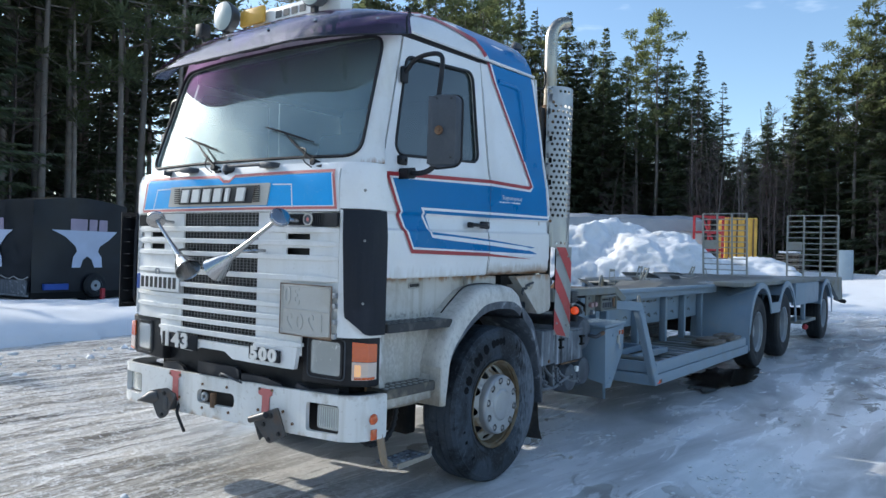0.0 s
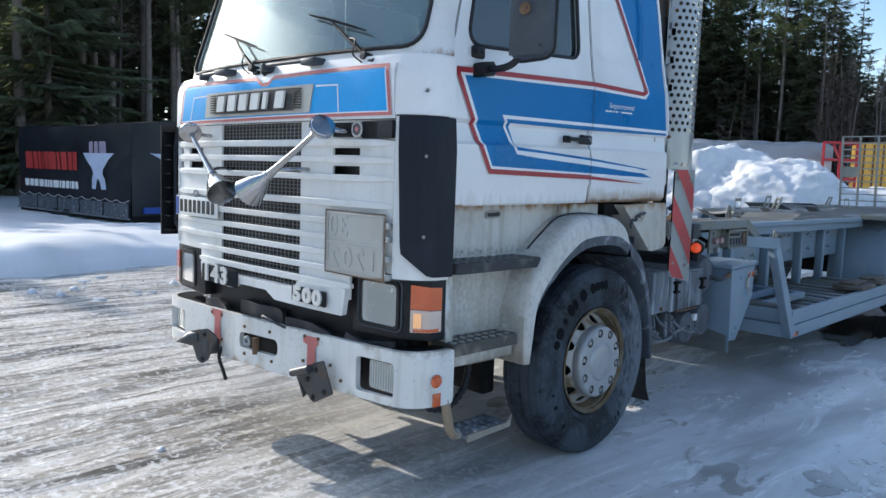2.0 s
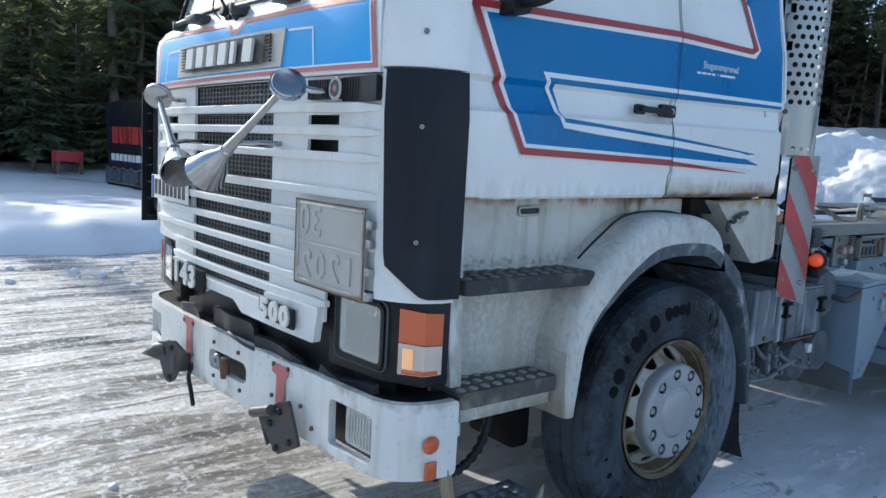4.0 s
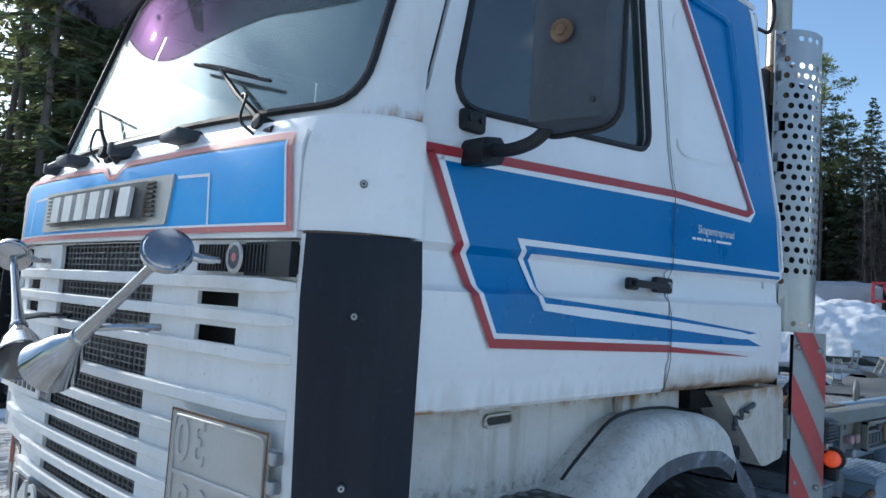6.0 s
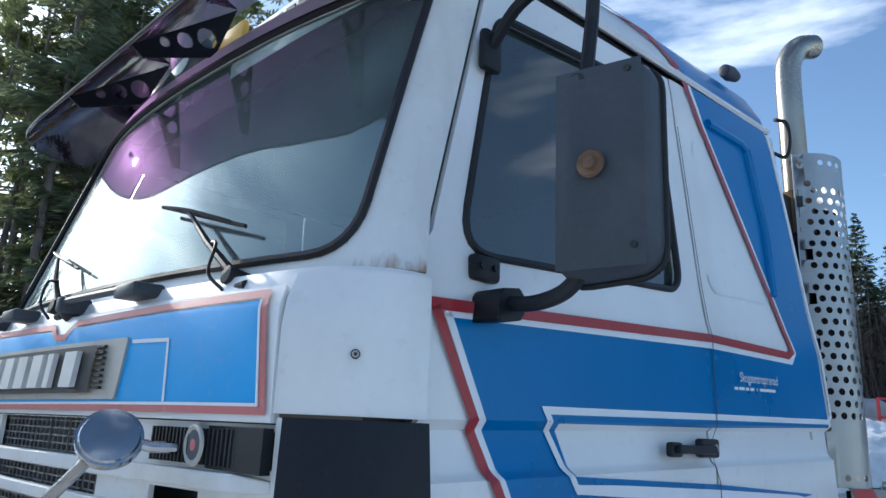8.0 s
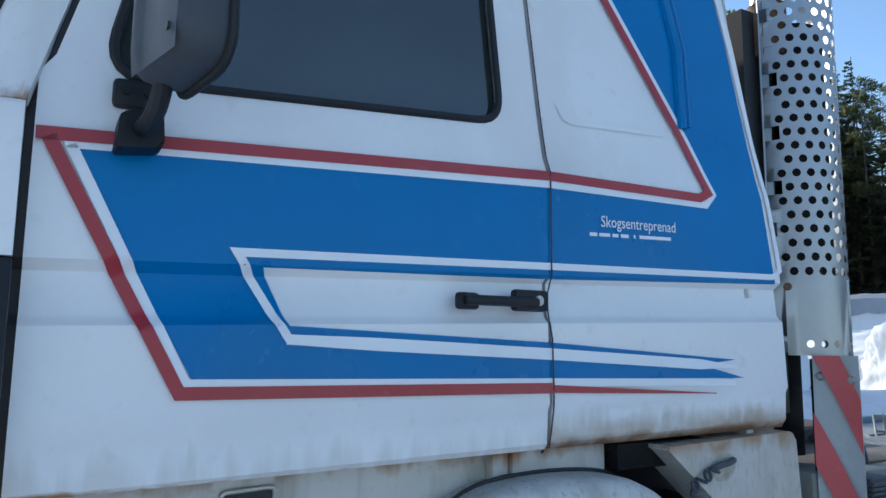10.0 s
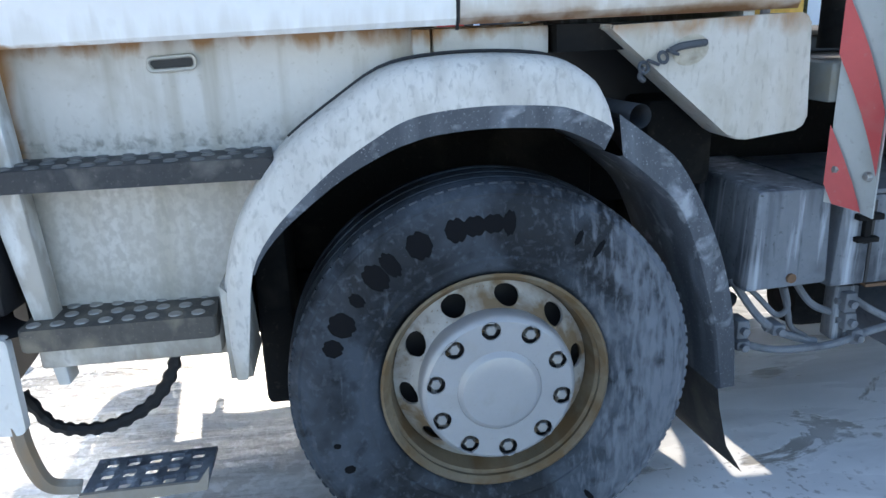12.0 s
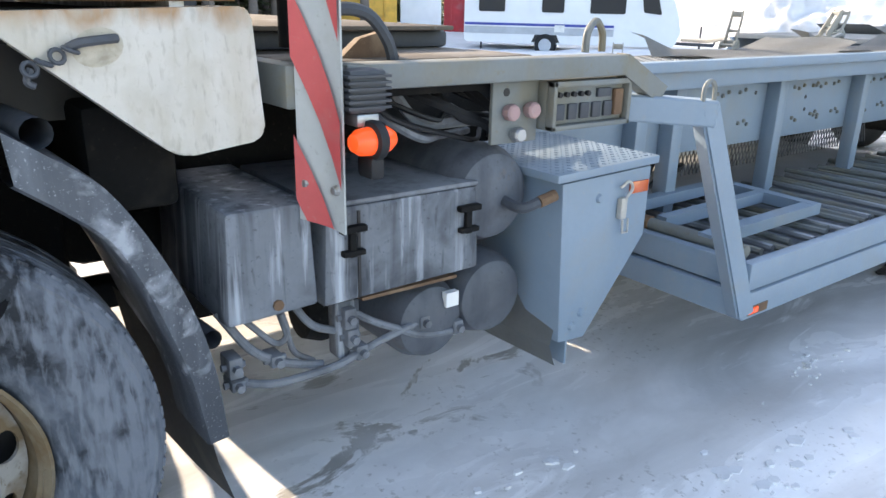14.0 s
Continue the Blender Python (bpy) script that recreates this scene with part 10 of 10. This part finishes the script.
A, B = [bm.verts.new(cp(u, 0, z)) for u, z in prof], [bm.verts.new(cp(u, 2.2, z)) for u, z in prof]
bm.faces.new(A)
bm.faces.new(B[::-1])
for k in range(len(prof)):
    j = (k + 1) % len(prof)
    bm.faces.new((A[k], B[k], B[j], A[j]))
part("body", bm, CARAVAN, caravan)
def cside(name, P, mat, o=0.012, label=""):
    return part(name, sheet(P, [], lambda u, z: cp(u, -o, z), [], [], 0.006), mat, caravan, label)
cside("blue_stripe", [(0.02, 0.86), (cl - 1.85, 0.86), (cl - 1.85, 0.93), (0.02, 0.93)], CARAVAN_BLUE)
cside("grey_band", [(0.02, 0.62), (cl - 1.85, 0.62), (cl - 1.85, 0.82), (0.02, 0.82)], CARAVAN_GREY)
for a, b in ((0.45, 1.25), (2.35, 3.0), (3.75, 4.75)):
    cside("window", rpoly([(a, 1.25), (b, 1.25), (b, 1.85), (a, 1.85)], 0.06), PLAIN_BLACK, 0.016, "dark caravan window")
cside("front_window", rpoly([(cl - 1.05, 1.30), (cl - 0.55, 1.25), (cl - 0.72, 1.85), (cl - 1.15, 1.85)], 0.06), PLAIN_BLACK, 0.016)
cside("door", rpoly([(1.35, 0.5), (1.95, 0.5), (1.95, 2.3), (1.35, 2.3)], 0.03), CARAVAN, 0.010)
cside("vent", [(2.75, 0.70), (3.05, 0.70), (3.05, 0.90), (2.75, 0.90)], PLATE_WHITE, 0.02)
bm = bmesh.new()
c = cp(2.5, 0.05, 0.32)
lathe(bm, [(0, 0.10), (0.12, 0.10), (0.19, 0.12), (0.29, 0.12), (0.33, 0.06), (0.33, -0.12), (0, -0.12)], c, (-cn.x, -cn.y, 0), 24)
part("wheel", bm, TYRE_DARK, caravan)
part("wheel_trim", lathe(bmesh.new(), [(0, 0.125), (0.10, 0.125), (0.19, 0.122)], c, (-cn.x, -cn.y, 0), 24), CARAVAN_GREY, caravan)
part("wheel_arch", sheet([(2.08, 0.40), (2.92, 0.40), (2.80, 0.66), (2.65, 0.74), (2.35, 0.74), (2.20, 0.66)], [], lambda u, z: cp(u, -0.006, z), [], []), PLAIN_BLACK, caravan)
bm = tube(bmesh.new(), [cp(cl - 0.3, 1.1, 0.45), cp(cl + 1.0, 1.1, 0.42)], 0.05, 8)
tube(bm, [cp(cl + 0.6, 1.1, 0.25), cp(cl + 0.6, 1.1, 0.95)], 0.03, 8)
tube(bm, [cp(cl + 1.0, 1.1, 0.42), cp(cl + 1.05, 1.1, 0.65)], 0.03, 8)
part("drawbar", bm, GREY_PLASTIC, caravan)
for u in (0.5, cl - 0.8):
    part("corner_steady", tube(bmesh.new(), [cp(u, 0.2, 0.45), cp(u, 0.2, -0.02)], 0.03, 6), GREY_PLASTIC, caravan)

# ---- further vehicles and stores ----
def plain_store(name, a, b, depth, z0, z1, mat, label, category, ribs=0, rib_mat=None):
    """A long box on two ground points, with pressed ribs."""
    a, b = Vector(a), Vector(b)
    d = (b - a).normalized()
    n = Vector((-d.y, d.x))
    L = (b - a).length
    ob = thing(name, (a.x, a.y, z0), label, category)
    P = [a, b, b + n * depth, a + n * depth]
    part("body", prism(bmesh.new(), [(p.x, p.y) for p in P], "z", z0, z1, 0.03), mat, ob)
    for k in range(ribs):
        p = a + d * L * (k + 0.5) / ribs
        q = [p - d * 0.04 - n * 0.05, p + d * 0.04 - n * 0.05, p + d * 0.04, p - d * 0.04]
        part("rib", prism(bmesh.new(), [(v.x, v.y) for v in q], "z", z0 + 0.05, z1 - 0.05), rib_mat or mat, ob)
    return ob, d, n, L


ob, d, n, L = plain_store("curtain_trailer", (-24.0, 33.5), (-10.2, 43.2), 2.5, 0.3, 3.6, CARAVAN, "white-sided trailer under a sagging grey tarpaulin", "trailer")
a = Vector((-24.0, 33.5))
rows = []
for k in range(41):
    u = L * k / 40
    p = a + d * u
    sag = 0.12 * math.sin(u * 2.1) + 0.08 * math.sin(u * 5.3)
    rows.append([tuple((p - n * 0.10).to_3d() + Vector((0, 0, 3.25 + sag * 0.6))), tuple((p - n * 0.06).to_3d() + Vector((0, 0, 4.05 + sag * 0.2))), tuple((p + n * 1.2).to_3d() + Vector((0, 0, 4.35 + sag * 0.3))), tuple((p + n * 2.55).to_3d() + Vector((0, 0, 4.0)))])
part("cover", loft(bmesh.new(), rows), TARP_GREY, ob, "sagging grey tarpaulin", angle=60)
ob, d, n, L = plain_store("yellow_container", (-8.2, 40.9), (-6.6, 41.7), 2.0, 0.5, 4.1, YELLOW, "tall yellow ribbed steel container", "container", 4, RUSTY)
rf = thing("red_rack", (-9.4, 39.8, 0.5), "red steel rack of posts and rails", "rack")
for x, y in ((-9.6, 39.7), (-8.9, 40.1), (-8.2, 40.5), (-9.2, 41.2), (-8.0, 41.6)):
    part("post", bbox(x - 0.06, x + 0.06, y - 0.06, y + 0.06, 0.3, 4.15), RED_PAINT, rf)
for z in (4.1, 3.2, 2.2):
    part("rail", beam(bmesh.new(), (-9.6, 39.7, z), (-8.2, 40.5, z), 0.1, 0.12), RED_PAINT, rf)
    part("rail", beam(bmesh.new(), (-9.2, 41.2, z), (-8.0, 41.6, z), 0.1, 0.12), RED_PAINT, rf)
part("brace", beam(bmesh.new(), (-9.2, 39.9, 4.0), (-8.4, 40.4, 2.0), 0.1, 0.1), RED_PAINT, rf)
# pallets
pal = thing("pallet_stack", (-4.7, 40.9, 0.7), "stack of snow-topped wooden pallets", "pallets")
for k in range(9):
    part("pallet", bbox(-5.3, -4.1, 40.3, 41.5, 0.72 + k * 0.15, 0.80 + k * 0.15), WOOD, pal)
    for x in (-5.25, -4.75, -4.2):
        part("pallet_block", bbox(x, x + 0.1, 40.35, 41.45, 0.80 + k * 0.15, 0.87 + k * 0.15), DARK, pal)
part("snow_cap", bbox(-5.2, -4.2, 40.4, 41.4, 2.08, 2.2, 0.05), SNOW, pal)
pan = thing("grey_panel", (-1.7, 39.5, 0.3), "upright grey-blue steel panel", "panel")
part("panel", bbox(-2.1, -1.4, 39.4, 39.5, 0.1, 2.3, 0.02), GREYBLUE, pan)
plain_store("yellow_skip", (-25.7, 16.6), (-24.2, 19.3), 2.2, 0.2, 2.6, YELLOW, "yellow steel skip with pressed ribs", "container", 3, YELLOW)
plain_store("white_container", (-24.1, 19.4), (-23.1, 20.8), 2.0, 0.2, 2.6, CARAVAN, "plain white steel storage container", "container")
plain_store("red_container", (-23.05, 20.9), (-22.3, 21.8), 2.0, 0.2, 2.6, RED_PAINT, "red steel container end", "container", 2, RED_PAINT)
crt = thing("red_cart", (-20.07, 3.72, 0.40), "rusty red cart half sunk in the snow", "cart")
part("frame_box", bbox(-20.9, -20.1, 3.0, 3.7, 0.75, 1.05, 0.02), RED_PAINT, crt)
for x, y in ((-20.85, 3.05), (-20.15, 3.05), (-20.85, 3.65), (-20.15, 3.65)):
    part("leg", bbox(x - 0.04, x + 0.04, y - 0.04, y + 0.04, 0.4, 0.76), RUSTY, crt)
